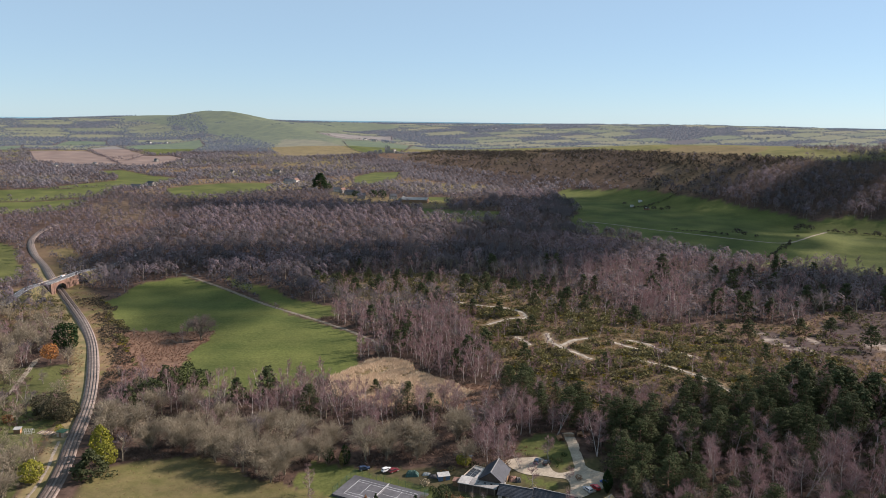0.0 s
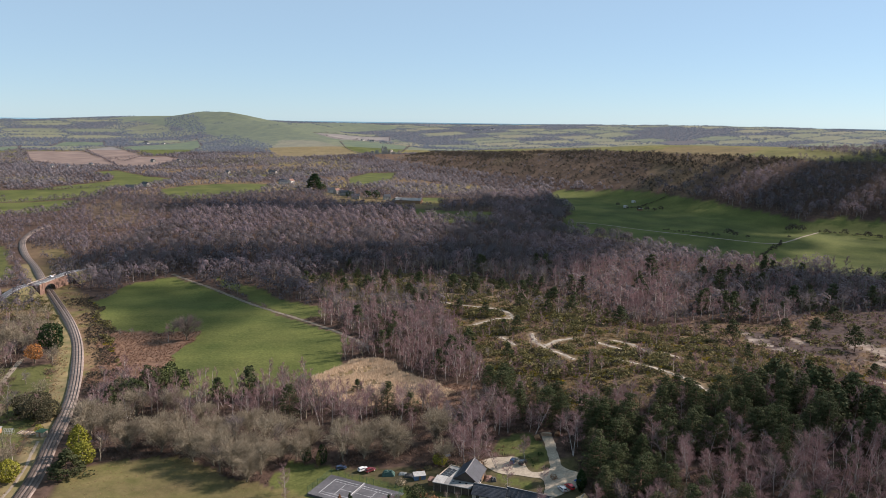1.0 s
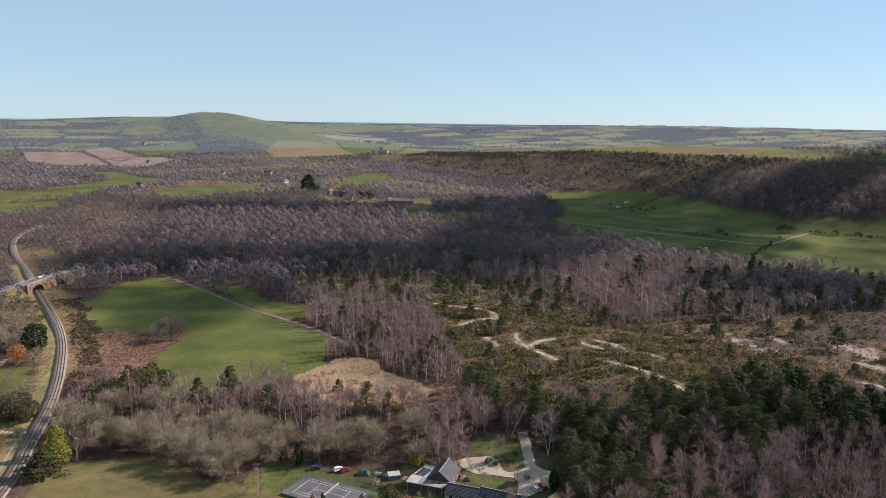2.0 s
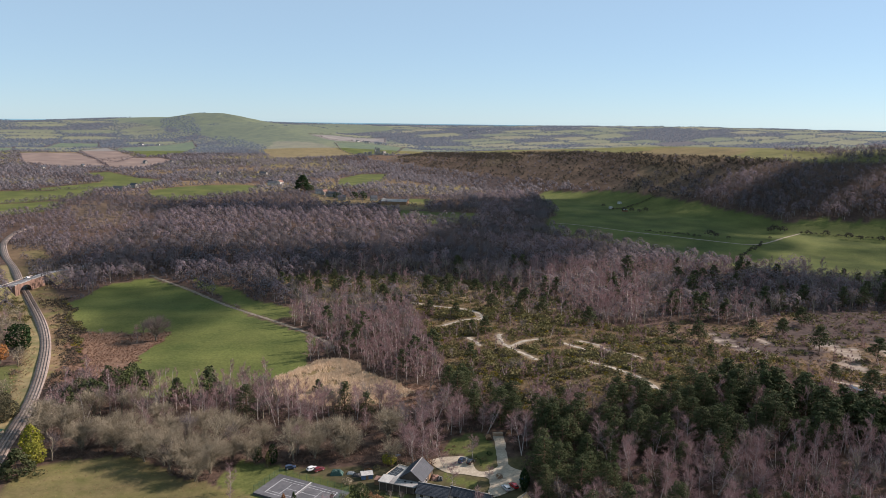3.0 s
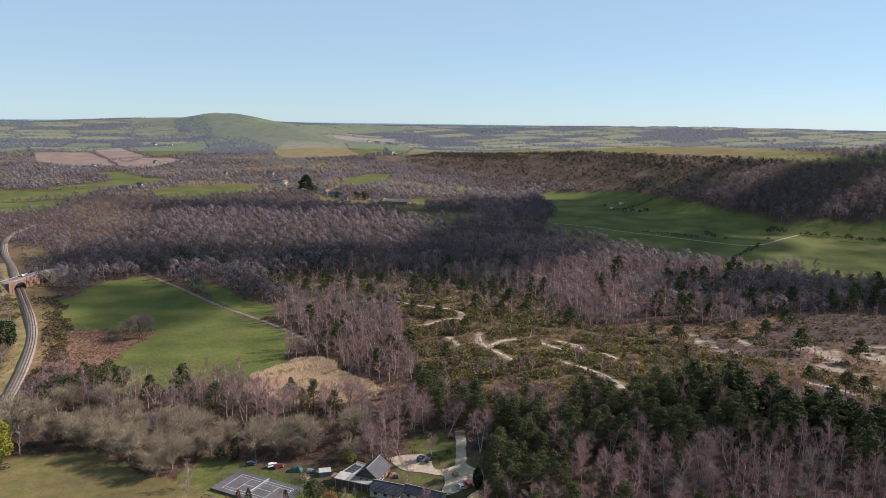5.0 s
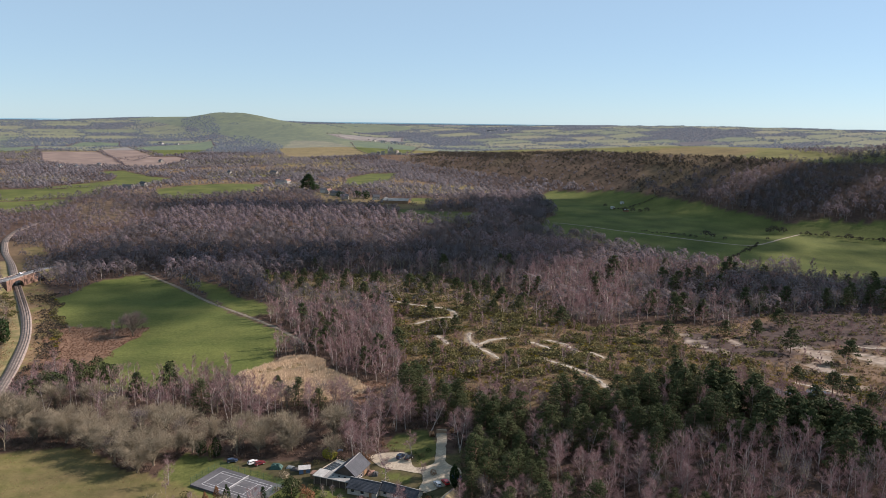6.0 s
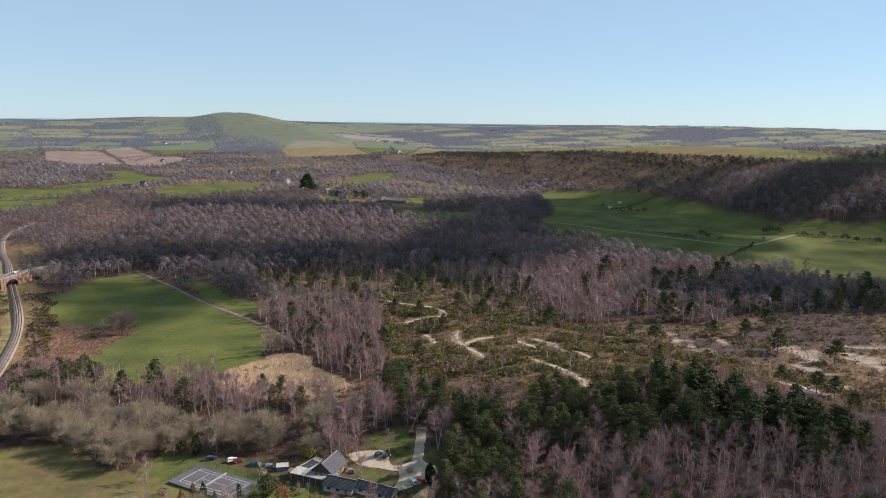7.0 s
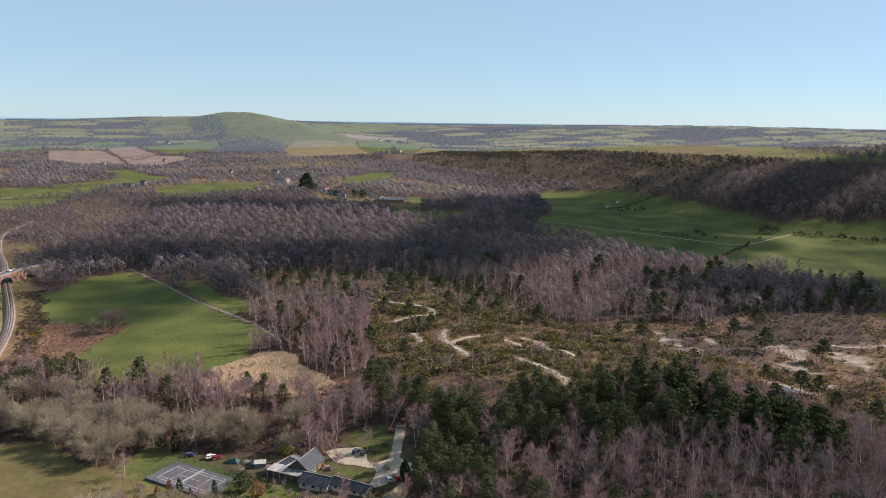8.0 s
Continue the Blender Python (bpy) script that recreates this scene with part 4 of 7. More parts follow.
for k, trail in enumerate(TRAILS):
    tagged(new("sand_trail", tri_mesh("sand_trail", *ribbon(trail, tuple(q * (1.1 if k < 7 else 0.75) for q in (-1.0, -0.4, 0.35, 1.0)), (0.03, 0.08, 0.08, 0.03), 2.0, None, 0.45), M["sand"])),
           "pale sandy trail worn through heath and gorse", "trail", "sandy heath trails", "structure")
tagged(new("field_track", tri_mesh("field_track", *ribbon([(150, 888), (196, 865), (247, 830), (304, 790), (351, 772), (403, 820), (430, 843)], (-1.3, 0, 1.3), (0.05, 0.14, 0.05), 4.0, None, 0.3), M["path_dirt"])),
       "pale stony farm track between pastures", "track", kind="structure")


def yard_mesh():
    bm = bmesh.new()
    edge = spline(YARD + YARD[:1], 1.2)[:-1]
    bm.faces.new([bm.verts.new((x, y, ground_z(x, y) + 0.14)) for x, y in edge])
    bmesh.ops.triangulate(bm, faces=bm.faces[:])
    bmesh.ops.subdivide_edges(bm, edges=bm.edges[:], cuts=4, use_grid_fill=True)
    for v in bm.verts:
        v.co.z = ground_z(v.co.x, v.co.y) + 0.14
    me = bpy.data.meshes.new("gravel_yard")
    bm.to_mesh(me)
    bm.free()
    me.materials.append(M["gravel"])
    return me


tagged(new("gravel_yard", yard_mesh()), "pale gravel parking yard beside the house", "yard", kind="structure")


def pond(outline, name):
    bm = bmesh.new()
    z = sum(ground_z(x, y) for x, y in outline) / len(outline) + 0.2
    cx, cy = sum(p[0] for p in outline) / len(outline), sum(p[1] for p in outline) / len(outline)
    ring = []
    for k in range(40):
        w = k / 40 * len(outline)
        (ax, ay), (bx, by) = outline[int(w)], outline[(int(w) + 1) % len(outline)]
        f = w - int(w)
        s = 1 + 0.12 * math.sin(k * 1.9) + 0.08 * math.sin(k * 0.7)
        ring.append(bm.verts.new((cx + (ax + (bx - ax) * f - cx) * s, cy + (ay + (by - ay) * f - cy) * s, z)))
    bm.faces.new(ring)
    me = bpy.data.meshes.new(name)
    bm.to_mesh(me)
    bm.free()
    me.materials.append(M["water"])
    return tagged(new(name, me), "shallow dark pool on the wet heath", "pond", kind="structure")


pond([(200, 339), (212, 348), (216, 342), (202, 328)], "pond")
pond([(219, 345), (233, 356), (238, 349), (222, 337)], "pond")
pond([(215, 306), (223, 304), (221, 295), (213, 296)], "pond")


# ---- trees ----
def shell(b, u, size, jitter, rng, wide=0.55, tall=1.05):
    """Small triangles that lie along the outside of a crown."""
    n = len(b)
    u = u + rng.normal(size=(n, 3)) * jitter
    u /= np.linalg.norm(u, axis=1, keepdims=True)
    a = np.cross(u, rng.normal(size=(n, 3)))
    a /= np.linalg.norm(a, axis=1, keepdims=True) + 1e-9
    c = np.cross(u, a)
    s = (size * rng.uniform(0.6, 1.3, n))[:, None]
    b = b - c * s * tall * 0.35
    return np.stack([b - a * s * wide, b + a * s * wide, b + c * s * tall], 1).reshape(-1, 3), np.arange(3 * n).reshape(n, 3)


def bare_tree(seed, tall, spread, low, limbs, twigs, width, dome, droop=0.2, sides=5, stems=1, plain=False, twig=0.145):
    """A leafless tree: (trunk and limbs), (twigs). dome: twigs keep to the shell of a round crown."""
    rng = np.random.default_rng(seed)
    wood, base, ways = [], [], []
    for s in range(stems):
        lean = rng.normal(size=2) * (0.05 if stems == 1 else 0.16) * tall
        top = np.array([lean[0], lean[1], tall * (0.97 if not dome else 0.72)])
        foot = np.array([*(rng.normal(size=2) * 0.25 * (stems > 1)), -0.5])
        mid = foot + (top - foot) * 0.5 + np.array([*(rng.normal(size=2) * 0.03 * tall), 0])
        r0 = tall * (0.012 if not dome else 0.024)
        if plain:
            wood.append(tube([foot, mid, top], [r0 * 1.25, r0 * 0.8, r0 * 0.12], 3))
        else:
            wood.append(tube([foot, foot + (mid - foot) * 0.4, mid, top], [r0 * 1.25, r0, r0 * 0.7, r0 * 0.12], sides))
        for k in range(limbs // stems):
            f = low + (0.93 - low) * (k + rng.random()) / (limbs // stems)
            p = foot + (mid - foot) * min(1, 2 * f) if f < 0.5 else mid + (top - mid) * (2 * f - 1)
            w = rng.random() * 6.283 + k * 2.4
            if dome:
                e = rng.uniform(0.05, 1.25)
                reach = np.array([spread * math.cos(w) * math.cos(e), spread * math.sin(w) * math.cos(e), tall * 0.5 + tall * 0.46 * math.sin(e)])
                tip = reach * rng.uniform(0.82, 1.0)
            else:
                r = spread * (1 - 0.75 * max(0, (f - low) / (1 - low)) ** 1.3) * rng.uniform(0.7, 1.1)
                tip = p + np.array([r * math.cos(w), r * math.sin(w), tall * rng.uniform(0.10, 0.22)])
            bend = p + (tip - p) * 0.5 + np.array([0, 0, tall * 0.03]) + rng.normal(size=3) * 0.03 * tall
            rl = r0 * (0.5 if dome else 0.34)
            if plain:
                wood.append(slivers(p[None], (tip - p)[None], np.array([np.linalg.norm(tip - p)]), np.array([rl * 2.2]), rng))
            else:
                wood.append(tube([p, bend, tip], [rl, rl * 0.6, rl * 0.12], 3))
            m = twigs // limbs
            q = rng.random(m) ** 0.6
            on = np.where(q[:, None] < 0.5, p + (bend - p) * (2 * q[:, None]), bend + (tip - bend) * (2 * q[:, None] - 1))
            base.append(on + rng.normal(size=(m, 3)) * tall * (0.045 if dome else 0.025))
            out = (tip - p) / np.linalg.norm(tip - p)
            if dome:
                c = np.array([0, 0, tall * 0.42])
                ways.append((base[-1] - c) / np.linalg.norm(base[-1] - c, axis=1, keepdims=True) + out * 0.3 + rng.normal(size=(m, 3)) * 0.58 + np.array([0, 0, 0.05]))
            else:
                ways.append(out * 0.6 + rng.normal(size=(m, 3)) * 0.40 + np.array([0, 0, 0.62 - droop * rng.random()]))
    base, ways = np.concatenate(base), np.concatenate(ways)
    n = len(base)
    return join(wood), slivers(base, ways, rng.uniform(0.55, 1.25, n) * tall * twig, rng.uniform(0.6, 1.3, n) * width, rng)


def pine_tree(seed, tall, spread, low, tufts, per, leaf, cone=0.5):
    """A Scots pine: bare lower trunk, layered tufts of needles on limbs."""
    rng = np.random.default_rng(seed)
    bend = rng.normal(size=2) * 0.03 * tall
    trunk = [tube([(0, 0, -0.5), (bend[0] * 0.5, bend[1] * 0.5, tall * 0.5), (bend[0], bend[1], tall * 0.95)], [tall * 0.022, tall * 0.016, tall * 0.003], 5)]
    v, t, k = [], [], 0
    for i in range(tufts):
        f = low + (1 - low) * (i + 0.6 * rng.random()) / tufts
        w = i * 2.4 + rng.normal() * 0.5
        r = spread * ((1 - f) ** (0.5 + 0.35 / (0.5 + cone))) * rng.uniform(0.45, 1.12) + 0.06 * spread
        c = np.array([bend[0] * f + r * math.cos(w), bend[1] * f + r * math.sin(w), f * tall * 0.97 + rng.normal() * 0.02 * tall])
        trunk.append(tube([(bend[0] * f, bend[1] * f, (f - 0.04) * tall), c], [tall * 0.006, tall * 0.002], 3))
        size = tall * rng.uniform(0.075, 0.13) * (1.2 - 0.6 * f)
        u = rng.normal(size=(per, 3))
        u /= np.linalg.norm(u, axis=1, keepdims=True)
        flat = np.array([1.45, 1.45, 0.5])
        p = c + u * flat * size * rng.uniform(0.45, 1.0, (per, 1)) ** 0.4
        out = u / flat + np.array([0.15 * math.cos(w), 0.15 * math.sin(w), 0.25])
        v.append(shell(p, out / np.linalg.norm(out, axis=1, keepdims=True), np.full(per, leaf), 0.35, rng, 0.36, 1.45)[0])
        t.append(np.arange(3 * per).reshape(per, 3) + k)
        k += 3 * per
    return join(trunk), (np.concatenate(v), np.concatenate(t))


def leafy(seed, tall, spread, leaves, leaf, shape="round", low=0.0):
    """A dense evergreen or bush: trunk and many small leaf clumps in lobes."""
    rng = np.random.default_rng(seed)
    trunk = tube([(0, 0, -0.3), (0, 0, tall * 0.75)], [tall * 0.03, tall * 0.006], 5)
    lobes = rng.normal(size=(14, 3))
    lobes /= np.linalg.norm(lobes, axis=1, keepdims=True)
    u = rng.normal(size=(leaves, 3))
    u /= np.linalg.norm(u, axis=1, keepdims=True)
    swell = 0.78 + 0.3 * np.max(np.clip(u @ lobes.T, 0, 1) ** 6, axis=1)
    r = swell * rng.uniform(0.55, 1.0, leaves) ** 0.45
    h = 0.5 + 0.5 * u[:, 2] * r
    if shape == "column":
        wide = np.sin(np.clip(h, 0.03, 1) * math.pi) ** 0.5 * 0.9 + 0.1
        p = np.column_stack([u[:, 0] * r * spread * wide, u[:, 1] * r * spread * wide, h * tall])
    elif shape == "cone":
        wide = 1.15 * (1 - h) + 0.06
        p = np.column_stack([u[:, 0] * r * spread * wide, u[:, 1] * r * spread * wide, h * tall])
    else:
        p = np.column_stack([u[:, 0] * r * spread, u[:, 1] * r * spread, low * tall + (1 - low) * h * tall])
    a = rng.normal(size=(leaves, 3))
    a /= np.linalg.norm(a, axis=1, keepdims=True)
    b = np.cross(a, u + 0.5 * rng.normal(size=(leaves, 3)))
    b /= np.linalg.norm(b, axis=1, keepdims=True) + 1e-9
    s = leaf * rng.uniform(0.6, 1.3, (leaves, 1))
    return trunk, (np.stack([p - a * s * 0.5, p + a * s * 0.5, p + b * s], 1).reshape(-1, 3), np.arange(3 * leaves).reshape(leaves, 3))


def make_protos(name, makers, wood_mat, leaf_mat):
    """Meshes shared by all trees of a kind: a list of (trunk mesh, crown mesh)."""
    return [(tri_mesh(name + "_trunk", *w, M[wood_mat]), tri_mesh(name + "_crown", *c, M[leaf_mat])) for w, c in makers]


def plant_tree(name, meshes, x, y, size, turn, label, category="tree", group="", tall=None):
    z = ground_z(x, y)
    ob = new(name)
    ob.empty_display_size = 0.5
    ob.matrix_world = Matrix.LocRotScale((x, y, z - 0.05), Euler((0, 0, turn)), (size, size, tall or size))
    tagged(ob, label, category, group)
    for n, me in zip(("trunk", "crown"), meshes):
        p = new(n, me)
        p.parent = ob
    return ob


BIRCHES = [bare_tree(s, 10, 3.3, 0.30, 22, 990, 0.056, False, 0.75, twig=0.105, stems=1 + (s % 3 == 0)) for s in range(1, 8)]
OAKS = [bare_tree(s, 10, 4.9, 0.18, 30, 1800, 0.070, True, 0.1, twig=0.095) for s in range(11, 17)]
GREAT_OAKS = [bare_tree(s, 10, 5.9, 0.10, 54, 7020, 0.055, True, 0.1, twig=0.065) for s in range(111, 115)]
ASHES = [bare_tree(s, 10, 3.1, 0.22, 16, 480, 0.08, True, 0.1) for s in range(21, 26)]
PINES = [pine_tree(s, 10, 4.1, 0.18, 36, 100, 0.23, 1.0) for s in range(31, 36)] + [pine_tree(s, 10, 3.6, 0.12, 38, 94, 0.23, 0.3) for s in range(36, 39)]
WOOD_BIRCH = [bare_tree(s, 10, 2.8, 0.24, 12, 264, 0.115, False, 0.5, twig=0.125, stems=1 + (s % 3 == 0), plain=True) for s in range(1, 8)]
WOOD_OAK = [bare_tree(s, 10, 4.6, 0.22, 16, 384, 0.135, True, 0.1, plain=True) for s in range(11, 17)]
WOOD_ASH = [bare_tree(s, 10, 3.1, 0.25, 14, 252, 0.12, True, 0.1, plain=True) for s in range(21, 26)]
WOOD_PINE = [pine_tree(s, 10, 3.6, 0.22, 26, 30, 0.60, 1.3) for s in range(31, 36)] + [pine_tree(s, 10, 3.3, 0.12, 28, 28, 0.60, 0.5) for s in range(36, 39)]


def soft_tree(seed, tall, spread, low, n, leaf, limbs=3):
    """A leafless crown seen from far off: a loose dome of twig sprays on a bare stem."""
    rng = np.random.default_rng(seed)
    u = rng.normal(size=(n, 3))
    u /= np.linalg.norm(u, axis=1, keepdims=True)
    u[:, 2] = np.where(u[:, 2] < -0.35, -u[:, 2], u[:, 2])
    lobes = rng.normal(size=(7, 3))
    lobes /= np.linalg.norm(lobes, axis=1, keepdims=True)
    r = (0.72 + 0.34 * np.max(np.clip(u @ lobes.T, 0, 1) ** 5, axis=1)) * rng.uniform(0.88, 1.0, n)
    c = np.array([0, 0, tall * (0.5 + low / 2)])
    b = c + u * r[:, None] * np.array([spread, spread, tall * (0.5 - low / 2)])
    half = n // 4
    way = u * 0.6 + rng.normal(size=(n, 3)) * 0.4 + np.array([0, 0, 0.3])
    inner = c + (b - c) * 0.92
    crown = join([slivers(inner[:half], way[:half], rng.uniform(0.7, 1.3, half) * leaf * 1.6, rng.uniform(0.6, 1.3, half) * leaf * 0.3, rng),
                  shell(inner[half:], u[half:] * np.array([1, 1, spread / tall * 2]), np.full(n - half, leaf * 1.4), 0.10, rng)])
    stem = [tube([(0, 0, -0.5), (rng.normal() * 0.2, rng.normal() * 0.2, tall * 0.8)], [tall * 0.016, tall * 0.004], 3)]
    f = np.zeros((limbs, 3)) + np.array([0, 0, tall * 0.3])
    tip = c + u[:limbs] * np.array([spread, spread, tall * 0.4]) * 0.9
    stem.append(slivers(f, tip - f, np.linalg.norm(tip - f, axis=1), np.full(limbs, tall * 0.02), rng))
    return join(stem), crown


MID_BIRCH = [soft_tree(s, 10, 3.2, 0.02, 112, 0.58) for s in range(41, 47)]
MID_OAK = [soft_tree(s, 9, 4.5, 0.0, 118, 0.68) for s in range(51, 56)]
MID_PINE = [pine_tree(s, 10, 3.3, 0.25, 18, 16, 0.95) for s in range(61, 64)]


def far_clump(seed, n, leaf):
    rng = np.random.default_rng(seed)
    u = rng.normal(size=(n, 3))
    u /= np.linalg.norm(u, axis=1, keepdims=True)
    u[:, 2] = np.abs(u[:, 2])
    b = u * np.array([4.5, 4.5, 6.5]) * rng.uniform(0.8, 1.0, (n, 1)) + np.array([0, 0, 0.8])
    return shell(b, u, leaf, 0.15, rng)


FAR_CLUMP = [far_clump(s, 22, 2.5) for s in range(71, 75)]
HORIZON_CLUMP = [far_clump(s, 9, 4.0) for s in range(81, 84)]


def scatter(x0, x1, y0, y1, step, seed):
    rng = np.random.default_rng(seed)
    x, y = np.meshgrid(np.arange(x0, x1, step), np.arange(y0, y1, step))
    x, y = x.ravel() + rng.uniform(-0.48, 0.48, x.size) * step, y.ravel() + rng.uniform(-0.48, 0.48, x.size) * step
    seen = (x > -0.66 * y - 45) & (x < 0.66 * y + 135)
    return x[seen], y[seen], rng


CONIFERS = [(21, 335), (33, 333), (48, 311), (79, 285), (98, 298), (125, 298), (154, 320), (175, 314), (204, 295), (226, 290), (214, 253), (193, 233), (176, 240), (160, 255), (136, 254), (123, 238), (111, 210), (81, 211), (74, 233), (75, 263), (57, 283), (36, 283)]
x, y, rng = scatter(-420, 420, 150, 480, 5.9, 1)
_, tree = cover(x, y)
keep = rng.random(len(x)) < tree * 0.93
x, y = x[keep], y[keep]
r = rng.random(len(x))
size = rng.uniform(0.72, 1.28, len(x))
turn = rng.uniform(0, 6.283, len(x))
in_con = inside(CONIFERS, *wobble(x, y, 7, 3))
in_heath = inside(HEATH, x, y) | inside(BARE, x, y) | inside(WET_HEATH, x, y)
oak_ground = ((x < 8) & (y < 286)) | (x < -165)
group_wave = np.sin(x / 21 + 1.4 * np.sin(y / 27)) + np.sin(y / 17 - x / 40)
kind = np.where(oak_ground, np.where(r < 0.50, 1, np.where(r < 0.78, 2, 0)), np.where(r < 0.72 + 0.1 * group_wave, 0, np.where(r < 0.965, 2, 3)))
kind = np.where(in_con, np.where(r < np.where(y > 256, 0.66, 0.22), 3, np.where(r < 0.84, 0, np.where(r < 0.88, 2, 9))), kind)
# more pines beside the drive, added to darken its shaded side
kind = np.where((x > 57) & (x < 84) & (y > 222) & (y < 276), np.where(r < 0.6, 3, np.where(r < 0.8, 0, 9)), kind)
kind = np.where(in_heath, np.where(r < 0.14, 3, np.where(r < 0.32, 2, 0)), kind)
size = size * np.choose(np.minimum(kind, 4), [1.18, 1.38, 1.15, 1.25, 1.0])
size = np.where(in_heath, size * 0.62, size)
size = np.where((x < -165) & (y < 480), size * 0.78, size)
size = np.where(kind == 3, size * 1.15, size)
near_rank = np.hypot(x - 30, (y - 235) * 1.2)
SPECIES = [("birch", BIRCHES, WOOD_BIRCH, "birch_bark", "birch_twig", "slender leafless birch with pale bark and purplish twigs", 250),
           ("oak", OAKS, WOOD_OAK, "oak_bark", "oak_twig", "broad leafless oak with a domed grey-brown crown", 130),
           ("ash", ASHES, WOOD_ASH, "oak_bark", "mid_twig", "leafless broadleaf tree with an upright brown crown", 160),
           ("pine", PINES, WOOD_PINE, "pine_bark", "pine_needle", "dark green pine with layered needles", 130)]
PROTO = {}
for k, (name, makers, loose, wood, leaf, label, most) in enumerate(SPECIES):
    PROTO[name] = make_protos(name, makers, wood, leaf)
    sel = np.nonzero(kind == k)[0]
    sel = sel[np.argsort(near_rank[sel])]
    for i in sel[:most]:
        plant_tree(name + "_tree", PROTO[name][i % len(makers)], x[i], y[i], size[i], turn[i], label, "tree", name + " trees of the near wood")
    rest = sel[most:]
    if len(rest):
        zz = height(x[rest], y[rest]) - 0.05
        for kk, (which, mat) in enumerate((("trunks", wood), ("crowns", leaf))):
            v, t, var = stamp([m[kk] for m in loose], x[rest], y[rest], zz, turn[rest], size[rest], rest % len(loose))
            tagged(new(name + "_wood_" + which, tri_mesh(name + "_wood_" + which, v, t, M[mat], var)), label.replace("slender ", "").replace("broad ", "") + " " + which + " of the wood behind", "trees", kind="stuff")

# middle and far woods, as stuff
x, y, rng = scatter(-900, 900, 480, 1160, 8.4, 2)
_, tree = cover(x, y)
keep = rng.random(len(x)) < tree * 0.94
x, y = x[keep], y[keep]
d, s = down_zone(x, y)
r = rng.random(len(x))
wave = np.sin(x / 47 + 1.2 * np.sin(y / 61)) + 0.8 * np.sin(y / 33 - x / 90)
heathy = inside(HEATH, x, y) | inside(BARE, x, y)
upper = inside(UPPER_HEATH, x, y) & ~heathy
edge_wood = (y < 630) & (x > -95)
birchy = ((y > 800) & (y < 1040) & (x > -340) & (x < 20)) | ((x > 95) & (y < 660)) | ((x < -330) & (y < 900)) | (wave > 1.15)
# the darker alder tone outside the birch zones partly stands for cloud shade
kind = np.where(birchy, np.where(r < 0.72, 0, 1), np.where(r < 0.2, 0, 2))
kind = np.where((x > 175) & (y < 600), np.where(r < 0.09, 3, np.where(r < 0.55, 2, kind)), kind)
kind = np.where((r > 0.95) & (y < 640) & (x > -90), 3, kind)
kind = np.where((x > 330) & (y > 850) & (r < 0.5), 0, kind)
kind = np.where(heathy, np.where(r < 0.22, 3, 0), kind)
kind = np.where(upper, np.where(r < 0.60, 0, np.where(r < 0.80, 1, 3)), kind)
size = rng.uniform(0.6, 1.25, len(x)) * np.where(heathy, 0.7, np.where(upper, 1.0, np.where((s > 0) | (d < 70) | (x < -330) | ((y > 960) & (x < 40)), 1.0, 1.5)))
turn = rng.uniform(0, 6.283, len(x))
zz = height(x, y) - 0.05
MIDDLE = (("birch", MID_BIRCH, "grey_bark", "grey_twig", "reddish-brown leafless birch wood", (kind == 0) & ~edge_wood, True), ("ash", MID_OAK, "oak_bark", "mid_twig", "brown leafless broadleaf wood", kind == 1, True),
          ("alder", MID_OAK, "oak_bark", "dark_twig", "leafless alder and oak wood, coloured darker partly for cloud shade", (kind == 2) & ~edge_wood, True), ("pine", MID_PINE, "pine_bark", "pine_needle", "scattered dark green pines", (kind == 3) & ~edge_wood, False),
          ("edge_birch", WOOD_BIRCH, "birch_bark", "birch_twig", "purplish leafless birches with pale stems at the wood's edge", (kind == 0) & edge_wood, False),
          ("edge_ash", WOOD_ASH, "oak_bark", "mid_twig", "brown leafless broadleaf trees at the wood's edge", (kind == 2) & edge_wood, False),
          ("edge_pine", WOOD_PINE, "pine_bark", "pine_needle", "dark green pines scattered along the heath", (kind == 3) & edge_wood, False))
for name, makers, wood, leaf, label, which_trees, soft in MIDDLE:
    sel = np.nonzero(which_trees)[0]
    if not len(sel):
        continue
    for kk, (which, mat) in enumerate((("trunks", wood), ("crowns", leaf))):
        v, t, var = stamp([m[kk] for m in makers], x[sel], y[sel], zz[sel], turn[sel], size[sel], sel % len(makers), soft=kk == 1 and soft)
        tagged(new("middle_" + name + "_" + which, tri_mesh("middle_" + name + "_" + which, v, t, M[mat], var)), label + ", " + which, "trees", kind="stuff")

x, y, rng = scatter(-1800, 1500, 1000, 2500, 11.0, 3)
_, tree = cover(x, y)
d, s = down_zone(x, y)
thin = np.sin(x / 67 + 1.9 * np.sin(y / 113)) + np.sin(y / 91 - x / 140) + 0.6 * np.sin(x / 23 + y / 31)
keep = (rng.random(len(x)) < tree * np.where(thin < -0.9, 0.3, 0.95)) & ((y > 1155) | ((s < 0) & (d < 240) & (y > 1160)))
x, y = x[keep], y[keep]
d, s = down_zone(x, y)
bush = (s < 0) & (d < 140) & ~((x > 345) & (y < 1062))
size = rng.uniform(0.55, 1.3, len(x)) * np.where(bush, 0.55, 1.0)
turn = rng.uniform(0, 6.283, len(x))
thin = np.sin(x / 67 + 1.9 * np.sin(y / 113)) + np.sin(y / 91 - x / 140) + 0.6 * np.sin(x / 23 + y / 31)
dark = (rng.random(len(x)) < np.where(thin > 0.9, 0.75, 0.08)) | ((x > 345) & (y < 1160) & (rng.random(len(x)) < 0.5))
